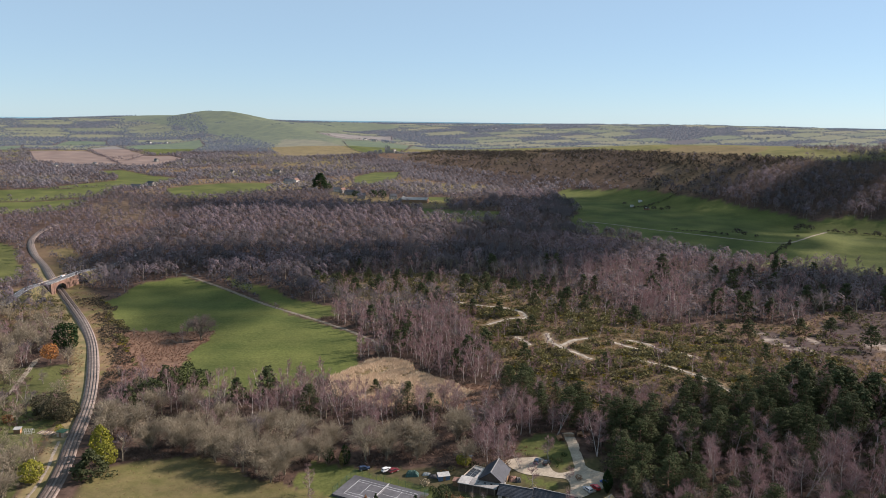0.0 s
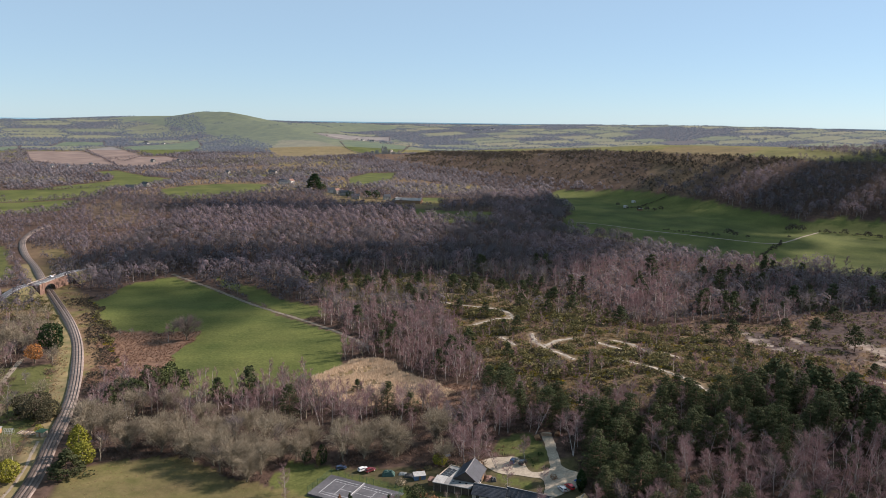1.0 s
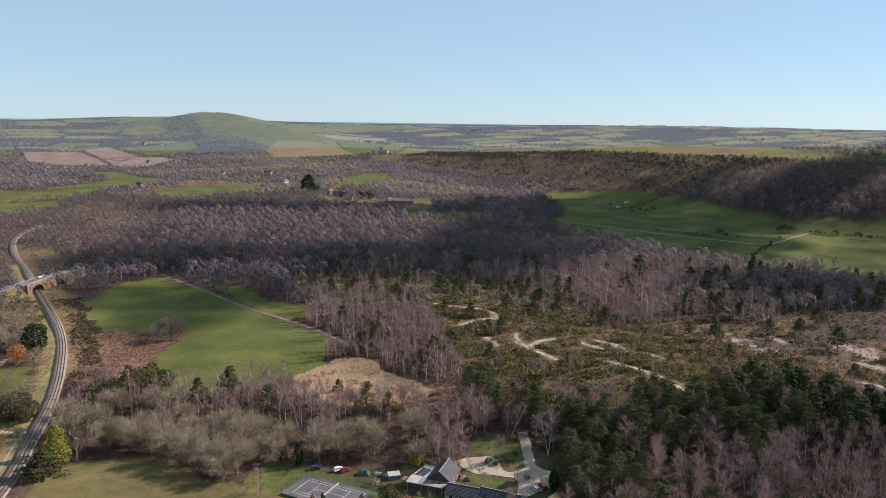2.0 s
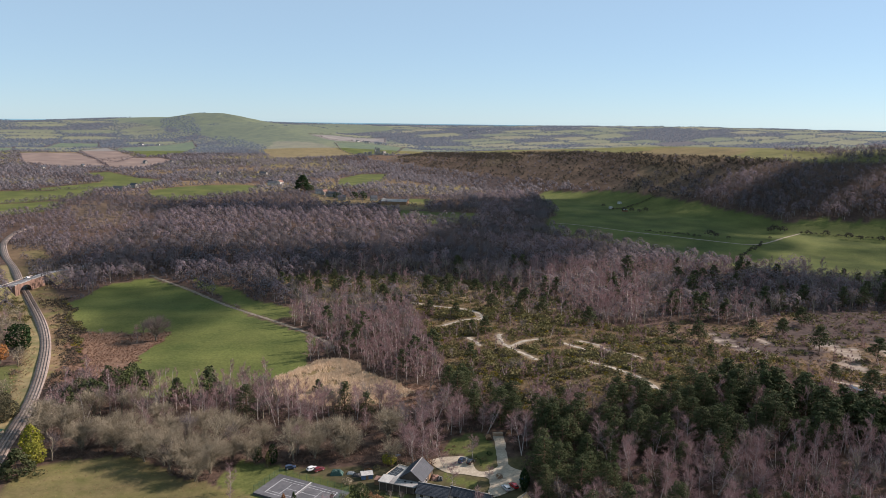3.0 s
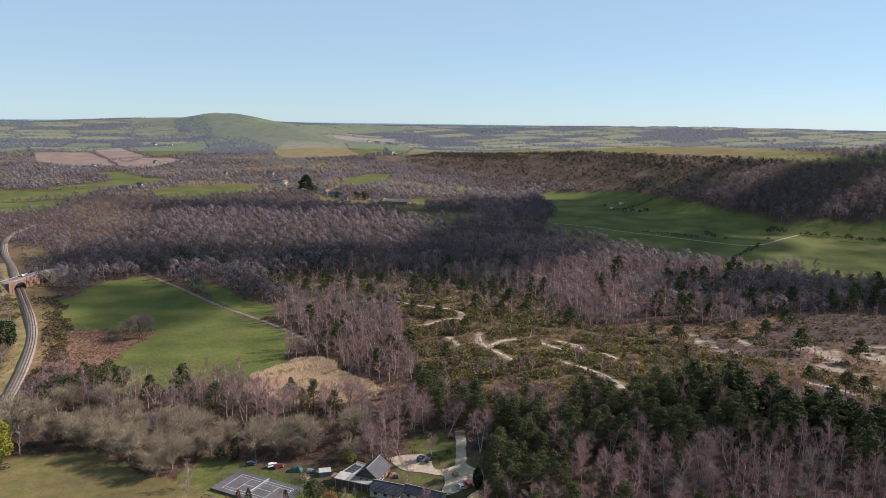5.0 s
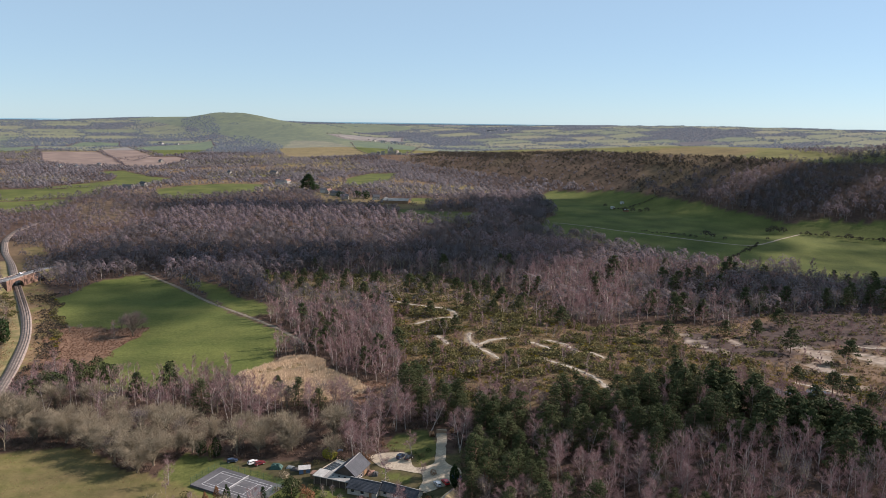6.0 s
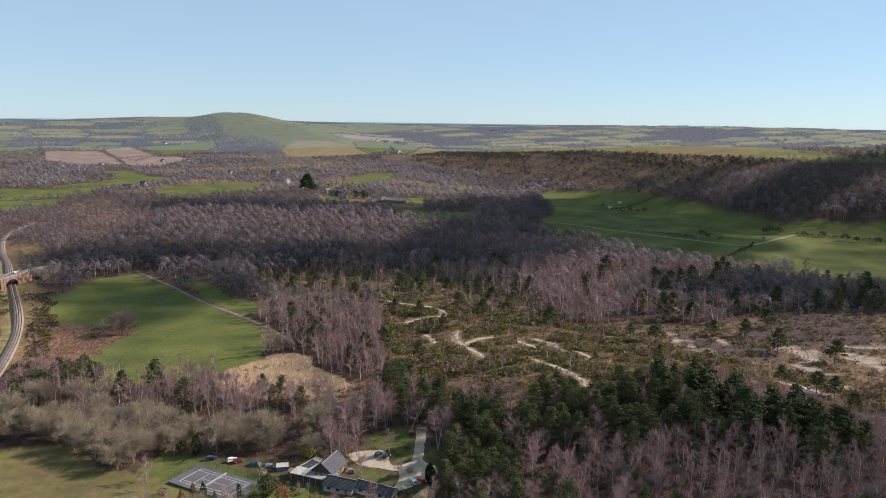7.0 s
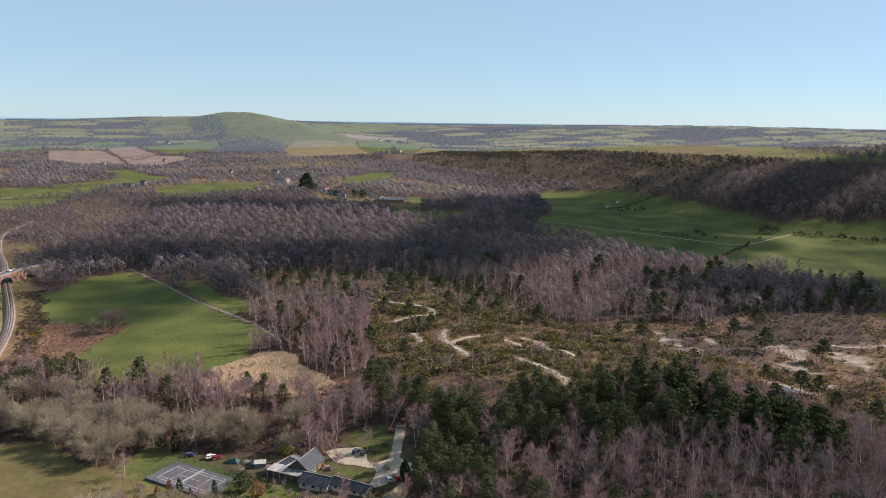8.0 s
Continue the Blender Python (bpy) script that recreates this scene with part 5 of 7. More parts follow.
for sel, mat, label in ((np.nonzero(~dark)[0], "far_twig", "leafless woods and hedges in the valley, paled and blued for haze"), (np.nonzero(dark)[0], "dark_twig", "dark wooded slope and scrub below the down")):
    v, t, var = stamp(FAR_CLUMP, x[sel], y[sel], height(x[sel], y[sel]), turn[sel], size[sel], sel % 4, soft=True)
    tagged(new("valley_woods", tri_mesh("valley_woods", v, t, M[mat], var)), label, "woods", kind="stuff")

# clipped hedges round the valley's fields
edge = []
for poly, _ in FIELDS:
    for (ax, ay), (bx, by) in zip(poly, poly[1:] + poly[:1]):
        n = max(2, int(math.hypot(bx - ax, by - ay) / 6.0))
        edge += [(ax + (bx - ax) * k / n, ay + (by - ay) * k / n) for k in range(n)]
rng = np.random.default_rng(31)
edge = np.array(edge)[rng.random(len(edge)) < 0.85] + rng.normal(size=2) * 1.5
size = rng.uniform(0.4, 0.85, len(edge)) * np.where(rng.random(len(edge)) < 0.08, 1.9, 1.0)
v, t, var = stamp([far_clump(s0, 12, 2.6) for s0 in range(75, 78)], edge[:, 0], edge[:, 1], height(edge[:, 0], edge[:, 1]), rng.uniform(0, 6.283, len(edge)), size, np.arange(len(edge)) % 3, size * 0.9, soft=True)
tagged(new("field_hedgerows", tri_mesh("field_hedgerows", v, t, M["mid_twig"], var)), "dark leafless hedgerows round the valley's fields", "hedge", kind="stuff")

x, y, rng = scatter(-3300, 3200, 2500, 4800, 15.0, 4)
_, tree = cover(x, y)
keep = (rng.random(len(x)) < np.where(tree < 0.05, 0.0, np.minimum(tree * 1.3, 0.95))) & (np.hypot(x - 40, y + 10) < 4820)
x, y = x[keep], y[keep]
size = rng.uniform(0.6, 1.3, len(x))
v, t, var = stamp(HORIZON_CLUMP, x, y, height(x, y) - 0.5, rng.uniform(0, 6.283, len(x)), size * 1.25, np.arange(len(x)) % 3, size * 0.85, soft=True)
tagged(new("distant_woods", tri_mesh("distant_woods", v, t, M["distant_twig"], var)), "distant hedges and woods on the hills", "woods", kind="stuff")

# dark scrub on the down's steep side
x, y, rng = scatter(-150, 560, 980, 2150, 5.0, 6)
d, s = down_zone(x, y)
keep = (s < 0) & (d < 140) & ~((x > 345) & (y < 1062)) & (rng.random(len(x)) < np.where(d < 55, 1.0, 0.38) * (0.6 + 0.5 * np.sin(x / 19 + 2.1 * np.sin(d / 14)) * np.sin(d / 11 + 1.5 * np.sin(x / 37))))
x, y = x[keep], y[keep]
size = rng.uniform(0.35, 0.95, len(x))
SCRUB_CLUMP = [far_clump(s0, 12, 2.3) for s0 in range(85, 88)]
v, t, var = stamp(SCRUB_CLUMP, x, y, height(x, y) - 0.1, rng.uniform(0, 6.283, len(x)), size, np.arange(len(x)) % 3)
tagged(new("down_scrub", tri_mesh("down_scrub", v, t, M["scrub"], var)), "dark gorse and heather scrub on the steep down", "scrub", kind="stuff")

# low thicket that fills the middle woods to the ground, dark-toned for the shade there
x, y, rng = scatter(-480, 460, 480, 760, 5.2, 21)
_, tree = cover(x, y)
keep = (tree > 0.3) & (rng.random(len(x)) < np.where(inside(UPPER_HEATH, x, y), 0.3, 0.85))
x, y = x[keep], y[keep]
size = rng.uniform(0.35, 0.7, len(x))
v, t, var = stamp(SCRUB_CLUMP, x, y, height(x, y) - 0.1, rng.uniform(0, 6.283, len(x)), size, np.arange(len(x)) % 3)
tagged(new("middle_thicket", tri_mesh("middle_thicket", v, t, M["dark_twig"], var)), "leafless thicket filling the middle woods, dark-toned for shade beneath trees", "undergrowth", kind="stuff")

# bramble and saplings under the near trees, toned dark to deepen the shade between them
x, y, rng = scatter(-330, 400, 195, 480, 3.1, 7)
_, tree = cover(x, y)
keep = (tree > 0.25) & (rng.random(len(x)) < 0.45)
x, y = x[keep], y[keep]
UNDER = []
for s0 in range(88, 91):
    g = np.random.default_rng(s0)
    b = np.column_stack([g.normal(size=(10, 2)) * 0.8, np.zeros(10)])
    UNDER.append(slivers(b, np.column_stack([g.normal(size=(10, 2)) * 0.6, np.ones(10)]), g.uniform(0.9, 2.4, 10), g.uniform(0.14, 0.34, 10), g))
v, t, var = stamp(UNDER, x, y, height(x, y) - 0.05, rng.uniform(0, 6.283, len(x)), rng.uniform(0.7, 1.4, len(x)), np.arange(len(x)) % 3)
tagged(new("undergrowth", tri_mesh("undergrowth", v, t, M["scrub"], var)), "bramble and sapling undergrowth, toned dark for the shade beneath the trees", "undergrowth", kind="stuff")

x, y, rng = scatter(-330, 400, 190, 480, 3.5, 8)
_, tree = cover(x, y)
keep = (((tree > 0.12) & (rng.random(len(x)) < np.where(x < -190, 0.4, 0.78))) | (inside(WEST_HEATH, x, y) & (rng.random(len(x)) < 0.35))) & (way_dist(RAIL, x, y) > 9)
x, y = x[keep], y[keep]
THICKET = []
for s0 in range(93, 98):
    g = np.random.default_rng(s0)
    u = g.normal(size=(34, 3))
    u /= np.linalg.norm(u, axis=1, keepdims=True)
    u[:, 2] = np.abs(u[:, 2])
    THICKET.append(slivers(u * np.array([0.9, 0.9, 0.75]) * g.uniform(0.2, 0.9, (34, 1)), u + g.normal(size=(34, 3)) * 0.35 + np.array([0, 0, 0.3]), g.uniform(0.5, 0.95, 34), g.uniform(0.06, 0.13, 34), g))
size = rng.uniform(1.3, 3.0, len(x))
v, t, var = stamp(THICKET, x, y, height(x, y) - 0.05, rng.uniform(0, 6.283, len(x)), size, np.arange(len(x)) % 5, size * rng.uniform(0.7, 1.2, len(x)))
tagged(new("thicket", tri_mesh("thicket", v, t, M["thicket"], var)), "leafless grey-brown hazel and sallow thicket under the trees", "undergrowth", kind="stuff")

# heath plants, reeds, bracken
GORSE = [leafy(s, 1.0, 1.0, 23, 0.55)[1] for s in range(91, 95)]
GORSE_BIG = [leafy(s, 1.0, 1.0, 52, 0.34)[1] for s in range(95, 99)]
TUSSOCK = []
for s in range(101, 104):
    g = np.random.default_rng(s)
    b = np.column_stack([g.normal(size=(14, 2)) * 0.35, np.zeros(14)])
    TUSSOCK.append(slivers(b, np.column_stack([g.normal(size=(14, 2)) * 0.35, np.ones(14)]), g.uniform(0.6, 1.2, 14), g.uniform(0.16, 0.32, 14), g))


def low_growth(name, polys, step, seed, chance, protos, sizes, mat, label, category, y1=540, y0=190, swell=0):
    """swell: 1 keeps to the heath's bushy swells, -1 to the grassy hollows between them."""
    x, y, rng = scatter(-420, 430, y0, y1, step, seed)
    c, _ = cover(x, y)
    ok = np.zeros(len(x), bool)
    for p in polys:
        ok |= inside(p, *wobble(x, y, 9, 2.5))
    patch = 0.5 + 0.5 * np.sin(x / 8.3 + 1.5 * np.sin(y / 6.1) + seed) * np.sin(y / 7.7 + 1.2 * np.sin(x / 10.3))
    if swell:
        rise = np.sin(x / 15 + 1.4 * np.sin(y / 10)) * np.sin(y / 6.2 + 1.3 * np.sin(x / 21) - x / 40)
        patch *= np.clip(0.62 + 0.2 * swell + 1.7 * swell * rise, 0.06, 1.5)
    for trail in TRAILS:
        ok &= way_dist(trail, x, y) > 2.6 + 0.5 * sizes[1]
    if name in ("bog_tussocks", "dry_tussocks"):
        for peat in PEAT:
            ok &= ~inside(peat, x, y) | (rng.random(len(x)) < 0.12)
    ok &= (c["sand"] < 0.2) & (rng.random(len(x)) < chance * np.clip(patch * 2 - 0.2, 0.1, 1)) & (way_dist(RAIL, x, y) > 4.8)
    x, y = x[ok], y[ok]
    size = rng.uniform(*sizes, len(x))
    v, t, var = stamp(protos, x, y, height(x, y) - 0.05, rng.uniform(0, 6.283, len(x)), size, np.arange(len(x)) % len(protos), size * rng.uniform(0.7, 1.1, len(x)))
    tagged(new(name, tri_mesh(name, v, t, M[mat], var)), label, category, kind="stuff")


RAILSIDE = [(-172, 372), (-192, 400), (-240, 480), (-262, 520), (-250, 500), (-205, 430)]
low_growth("gorse_scrub", [HEATH, RAILSIDE, WEST_HEATH, [(205, 345), (240, 330), (300, 330), (330, 300), (262, 268), (240, 300), (206, 318)]], 2.2, 11, 1.0, GORSE, (0.9, 2.1), "gorse", "dark green gorse and heather scrub on the heath", "gorse", swell=1)
low_growth("upper_gorse", [UPPER_HEATH], 2.9, 23, 0.8, GORSE, (0.9, 2.2), "gorse", "olive-green gorse between birches and pines", "gorse", y1=625, y0=470)
low_growth("gorse_in_bloom", [HEATH, WET_HEATH, RAILSIDE], 2.6, 12, 0.7, GORSE, (0.7, 1.5), "gorse_bloom", "gorse bushes in yellow bloom", "gorse", swell=1)
low_growth("heather", [HEATH, BARE, WET_HEATH], 3.6, 13, 0.65, GORSE, (0.5, 1.2), "heather", "low brown heather clumps", "heather")
EAST_BANK = [(-170, 330), (-156, 330), (-196, 416), (-226, 466), (-268, 528), (-287, 528), (-243, 466), (-212, 416)]
low_growth("railway_gorse", [EAST_BANK], 2.0, 18, 1.2, GORSE, (0.6, 1.4), "scrub", "dark scrub and bramble along the railway bank", "scrub")
low_growth("reed_bed", [REEDS], 1.05, 14, 2.4, TUSSOCK, (1.1, 1.9), "reed", "straw-coloured reed bed", "reeds")
low_growth("dead_bracken", [BRACKEN, BRAKE, [(56, 262), (80, 270), (84, 282), (60, 284)], [(126, 246), (150, 248), (152, 260), (130, 262)], [(10, 262), (34, 266), (32, 276), (8, 272)]], 1.7, 15, 0.9, TUSSOCK, (0.6, 1.1), "bracken", "flattened rust-brown dead bracken", "bracken")
low_growth("bog_tussocks", [BARE], 2.6, 17, 0.8, TUSSOCK, (0.7, 1.4), "tussock", "straw-coloured tussocks on bare peaty ground", "grass")
low_growth("bank_tussocks", [WEST_HEATH, [(-168, 300), (-200, 372), (-257, 466), (-304, 528), (-313, 528), (-267, 466), (-211, 372), (-178, 300)], [(-181, 345), (-254, 478), (-303, 545), (-283, 545), (-236, 478), (-168, 345)], [(-140, 215), (-151, 250), (-171, 300), (-179, 300), (-161, 250), (-149, 215)]], 1.8, 19, 0.9, TUSSOCK, (0.5, 1.1), "tussock", "pale rough grass tussocks along the railway banks", "grass")
low_growth("heath_bushes", [BARE, WET_HEATH], 5.0, 20, 0.55, GORSE, (1.3, 2.6), "gorse", "dark rounded gorse bushes on the open heath", "gorse")
low_growth("gorse_mounds", [HEATH, UPPER_HEATH], 4.4, 24, 0.6, GORSE_BIG, (2.0, 4.0), "gorse", "tall dark gorse mounds on the heath", "gorse", y1=610, swell=1)
SAPLINGS = [join(bare_tree(s, 1.0, 0.36, 0.05, 12, 260, 0.026, False, 0.3, twig=0.15, stems=3, plain=True)) for s in range(121, 126)]
low_growth("birch_saplings", [HEATH, BARE, WET_HEATH], 5.6, 27, 0.24, SAPLINGS, (4.0, 7.5), "birch_twig", "clumps of mauve leafless birch saplings on the heath", "saplings")
low_growth("heath_grass", [HEATH, WET_HEATH], 2.0, 28, 0.8, TUSSOCK, (0.7, 1.3), "tussock", "straw-coloured grass between gorse bushes", "grass", swell=-1)
low_growth("heather_mounds", [HEATH, WET_HEATH], 4.0, 25, 0.45, GORSE_BIG, (1.2, 2.6), "scrub", "dark brown-green heather and bramble mounds on the heath", "heather", swell=1)
low_growth("dry_tussocks", [HEATH, WET_HEATH], 2.05, 16, 1.2, TUSSOCK, (0.6, 1.2), "tussock", "straw-coloured tussock grass", "grass", swell=-1)

low_growth("lawn_tufts", [LAWN_WEST], 1.6, 22, 0.6, TUSSOCK, (0.2, 0.45), "tussock", "dead grass tufts and leaf litter on the rough lawn", "grass", y0=190)


# ---- tennis court ----
COURT = pose(-24.3, 236.8, 0, 0, 0, -23.5)
court_z = 0.45
court = thing("tennis_court", COURT, "grey asphalt tennis court with white lines", "tennis court", kind="structure")
part("court_surface", boxed((-15.4, -7.7, -0.6, 15.4, 7.7, court_z)), M["court"], court, "worn grey asphalt playing surface")
top = court_z + 0.012


def court_line(x0, y0, x1, y1):
    part("court_line", boxed((x0, y0, court_z - 0.02, x1, y1, top)), M["line_paint"], court)


for s in (-1, 1):
    court_line(-11.885, s * 5.485 - 0.05, 11.885, s * 5.485 + 0.05)
    court_line(-11.885, s * 4.115 - 0.04, 11.885, s * 4.115 + 0.04)
    court_line(s * 11.885 - 0.06, -5.4, s * 11.885 + 0.06, 5.4)
    court_line(s * 6.4 - 0.04, -4.04, s * 6.4 + 0.04, 4.04)
court_line(-6.34, -0.04, 6.34, 0.04)
net = thing("tennis_net", COURT @ Matrix.Translation((0, 0, court_z)), "tennis net with a white top band between two posts", "tennis net")
strands = [(-0.008, -6.3 + 0.3 * k, 0.02, 0.008, -6.28 + 0.3 * k, 0.92) for k in range(43)] + [(-0.01, -6.3, 0.12 + 0.16 * k, 0.01, 6.3, 0.14 + 0.16 * k) for k in range(5)]
part("net_mesh", boxed(*strands), M["net"], net, "grey net cords")
part("top_band", boxed((-0.04, -6.35, 0.86, 0.04, 6.35, 1.0)), M["line_paint"], net, "white top band")
for s in (-1, 1):
    part("net_post", tube([(0, s * 6.4, -0.05), (0, s * 6.4, 1.08)], [0.06, 0.06], 8), M["fence_green"], net)
fence = thing("court_fence", COURT @ Matrix.Translation((0, 0, court_z)), "green chain-link fence round the tennis court", "fence")
runs = [((-15.2, -7.5), (-15.2, 7.5)), ((-15.2, 7.5), (15.2, 7.5)), ((15.2, 7.5), (15.2, -7.5))]
for (ax, ay), (bx, by) in runs:
    n = max(2, round(math.hypot(bx - ax, by - ay) / 2.9))
    for k in range(n + 1):
        px, py = ax + (bx - ax) * k / n, ay + (by - ay) * k / n
        part("fence_post", tube([(px, py, -0.6), (px, py, 2.75)], [0.05, 0.05], 6), M["fence_green"], fence)
    wires = []
    for k in range(13):
        wires.append(tube([(ax, ay, 0.1 + 0.21 * k), (bx, by, 0.1 + 0.21 * k)], [0.012, 0.012], 3))
    m = int(math.hypot(bx - ax, by - ay) / 0.3)
    for k in range(m):
        wires.append(tube([(ax + (bx - ax) * k / m, ay + (by - ay) * k / m, 0.1), (ax + (bx - ax) * k / m, ay + (by - ay) * k / m, 2.65)], [0.010, 0.010], 3))
    part("chain_link", join(wires), M["fence_green"], fence, "fine green wire mesh")


# ---- houses ----
def gabled(name, x, y, turn, long, wide, eave, ridge, roof_mat, wall_mat, label, category="house", group="", z=None, windows=(), doors=(), chimney=None, over=0.35, thick=0.18, far=False):
    """A gabled building: ridge along local x; windows as (side, place along, width, sill, height)."""
    z = ground_z(x, y) if z is None else z
    b = thing(name, pose(x, y, z, 0, 0, turn), label, category, group)
    hl, hw = long / 2, wide / 2
    part("wall", prism([(-hw, -1.5), (hw, -1.5), (hw, eave), (0, ridge - 0.05), (-hw, eave)], -hl, hl), wall_mat, b)
    pitch = (ridge - eave) / hw
    for s in (-1, 1):
        e = s * (hw + over)
        out = [(0, ridge + thick), (e, ridge - pitch * (hw + over) + thick), (e, ridge - pitch * (hw + over)), (0, ridge)]
        slope = part("roof", prism(out if s < 0 else out[::-1], -hl - over, hl + over), roof_mat, b)
        if not far:
            n = int(long / 2.2)
            courses = []
            for k in range(1, 9):
                f = k / 9
                yy, zz = e * f, ridge - pitch * (hw + over) * f + thick
                courses.append((-hl - over, min(yy, yy + s * 0.1), zz - 0.03, hl + over, max(yy, yy + s * 0.1), zz + 0.006))
            part("slate_course", boxed(*courses), roof_mat, slope)
    if not far:
        part("ridge_tile", boxed((-hl - over, -0.16, ridge + thick - 0.02, hl + over, 0.16, ridge + thick + 0.12)), M["felt"], b, "pale ridge tiles")
    for side, at, w, sill, h in windows:
        yy = side * (hw + 0.01)
        win = part("window", boxed((at - w / 2 - 0.08, yy - 0.06, sill - 0.08, at - w / 2, yy + 0.06, sill + h + 0.08), (at + w / 2, yy - 0.06, sill - 0.08, at + w / 2 + 0.08, yy + 0.06, sill + h + 0.08),
                                   (at - w / 2, yy - 0.06, sill + h, at + w / 2, yy + 0.06, sill + h + 0.08), (at - w / 2, yy - 0.09, sill - 0.1, at + w / 2, yy + 0.09, sill)), M["line_paint"], b, "white window frame")
        part("pane", boxed((at - w / 2, yy - 0.03, sill, at + w / 2, yy + 0.03, sill + h)), M["pane"], win)
    for side, at, w, h in doors:
        yy = side * (hw + 0.01)
        part("door", boxed((at - w / 2, yy - 0.05, 0.05, at + w / 2, yy + 0.05, h)), M["timber"], b, "dark timber door")
    if chimney:
        cx, cy = chimney
        st = part("chimney", boxed((cx - 0.45, cy - 0.35, ridge - 1.2, cx + 0.45, cy + 0.35, ridge + 1.3), (cx - 0.52, cy - 0.42, ridge + 1.15, cx + 0.52, cy + 0.42, ridge + 1.3)), M["brick"], b, "brick chimney stack")
        for k in (-0.2, 0.2):
            part("chimney_pot", tube([(cx + k, cy, ridge + 1.25), (cx + k, cy, ridge + 1.75)], [0.13, 0.11], 8), M["tile"], st)
    return b


gabled("slate_hall", 16.6, 246.2, 72, 11.2, 8.6, 3.1, 6.4, M["slate"], M["dark_timber"], "dark timber hall with a steep blue-grey slate roof", z=1.1,
       windows=[(-1, -3.4, 1.2, 1.0, 1.2), (-1, -1.2, 1.2, 1.0, 1.2)], doors=[(-1, 2.2, 1.8, 2.2)])
gabled("slate_range", 23.6, 234.8, -17, 11.4, 7.2, 2.3, 4.4, M["slate"], M["render"], "single-storey white range under a long grey slate roof", z=1.1,
       windows=[(-1, -3.6, 1.4, 0.9, 1.1), (-1, 0.2, 1.4, 0.9, 1.1)], doors=[(-1, 3.4, 1.0, 2.0)])
gabled("slate_wing", 36.4, 231.6, -21.5, 14.6, 5.4, 2.2, 3.9, M["slate"], M["render"], "low white cottage wing with a grey slate roof", z=1.6,
       windows=[(-1, -4.8, 1.3, 0.9, 1.1), (-1, -1.0, 1.3, 0.9, 1.1), (-1, 3.0, 1.3, 0.9, 1.1)], doors=[(-1, 5.6, 1.0, 2.0)])
gabled("thatched_cottage", 53.4, 224.6, 62, 7.4, 5.4, 2.4, 4.7, M["thatch"], M["render"], "small cottage under a pale straw-coloured roof", z=2.2, thick=0.4, windows=[(-1, 0.0, 1.2, 0.9, 1.1)])


def flat_range(x, y, z, turn):
    """A low flat-roofed range with a white end bay, an open front and rooflights."""
    b = thing("flat_roofed_range", pose(x, y, z, 0, 0, turn), "low flat-roofed range, grey felt with a white end bay", "outbuilding")
    part("wall", boxed((-6.9, -2.5, -1.4, 6.9, -2.2, 2.6), (-6.9, 2.2, -1.4, 6.9, 2.5, 2.6), (-6.9, -2.2, -1.4, -6.6, 2.2, 2.6), (6.6, -2.2, -1.4, 6.9, 2.2, 2.6)), M["dark_timber"], b, "dark boarded walls")
    part("felt_roof", boxed((-3.0, -2.9, 2.62, 7.2, 2.9, 2.9), bevel=0.04), M["felt"], b, "weathered grey felt roof")
    part("white_roof", boxed((-7.2, -2.9, 2.66, -3.0, 2.9, 2.98), bevel=0.04), M["white_roof"], b, "white sheet roof")
    for k in range(3):
        part("rooflight", boxed((-0.5 + 2.4 * k, -0.4, 2.9, 0.3 + 2.4 * k, 0.4, 3.02), bevel=0.03), M["pane"], b)
    for k in range(6):
        part("post", boxed((-6.6 + 2.6 * k, -2.9, -1.2, -6.45 + 2.6 * k, -2.75, 2.62)), M["pale_timber"], b)
    return b


flat_range(10.6, 240.6, 0.9, -17)


def panel_roof(x, y, z, turn):
    """A second flat roof behind, with a pale parapet and rows of dark solar panels."""
    b = thing("flat_roofed_studio", pose(x, y, z, 0, 0, turn), "flat-roofed studio with pale parapet and dark solar panels", "outbuilding")
    part("wall", boxed((-4.4, -2.4, -1.4, 4.4, 2.4, 3.0)), M["render"], b, "grey rendered wall")
    part("roof_deck", boxed((-4.6, -2.6, 3.004, 4.6, 2.6, 3.2), bevel=0.04), M["white_roof"], b, "pale roof deck")
    part("parapet", boxed((-4.6, 2.35, 3.2, 4.6, 2.6, 3.55), (4.35, -2.6, 3.2, 4.6, 2.35, 3.55)), M["pale_timber"], b)
    for i in range(4):
        for j in range(2):
            bm = prism([(-0.8 + 1.9 * j - 0.6, 3.26), (0.7 + 1.9 * j - 0.6, 3.56), (0.7 + 1.9 * j - 0.6, 3.6), (-0.8 + 1.9 * j - 0.6, 3.3)], -4.6 + 1.7 * i, -3.1 + 1.7 * i)
            part("solar_panel", bm, M["pane"], b)
    return b


panel_roof(9.6, 248.6, 0.2, 62)


def hut(name, x, y, turn, sx, sy, h, roof_mat, wall_mat, label, category="shed", group=""):
    z = ground_z(x, y)
    b = thing(name, pose(x, y, z, 0, 0, turn), label, category, group)
    part("wall", boxed((-sx / 2, -sy / 2, -0.3, sx / 2, sy / 2, h)), wall_mat, b)
    part("roof", prism([(-sy / 2 - 0.2, h - 0.02), (sy / 2 + 0.2, h + 0.35), (sy / 2 + 0.2, h + 0.47), (-sy / 2 - 0.2, h + 0.1)], -sx / 2 - 0.2, sx / 2 + 0.2), roof_mat, b)
    part("door", boxed((-0.45, -sy / 2 - 0.05, 0, 0.45, -sy / 2 + 0.02, min(1.95, h - 0.1))), M["timber"], b)
    return b


hut("garden_shed", -184.6, 284.8, 10, 2.6, 2.0, 2.0, M["white_roof"], M["timber"], "small brown timber shed with a pale roof on an allotment")
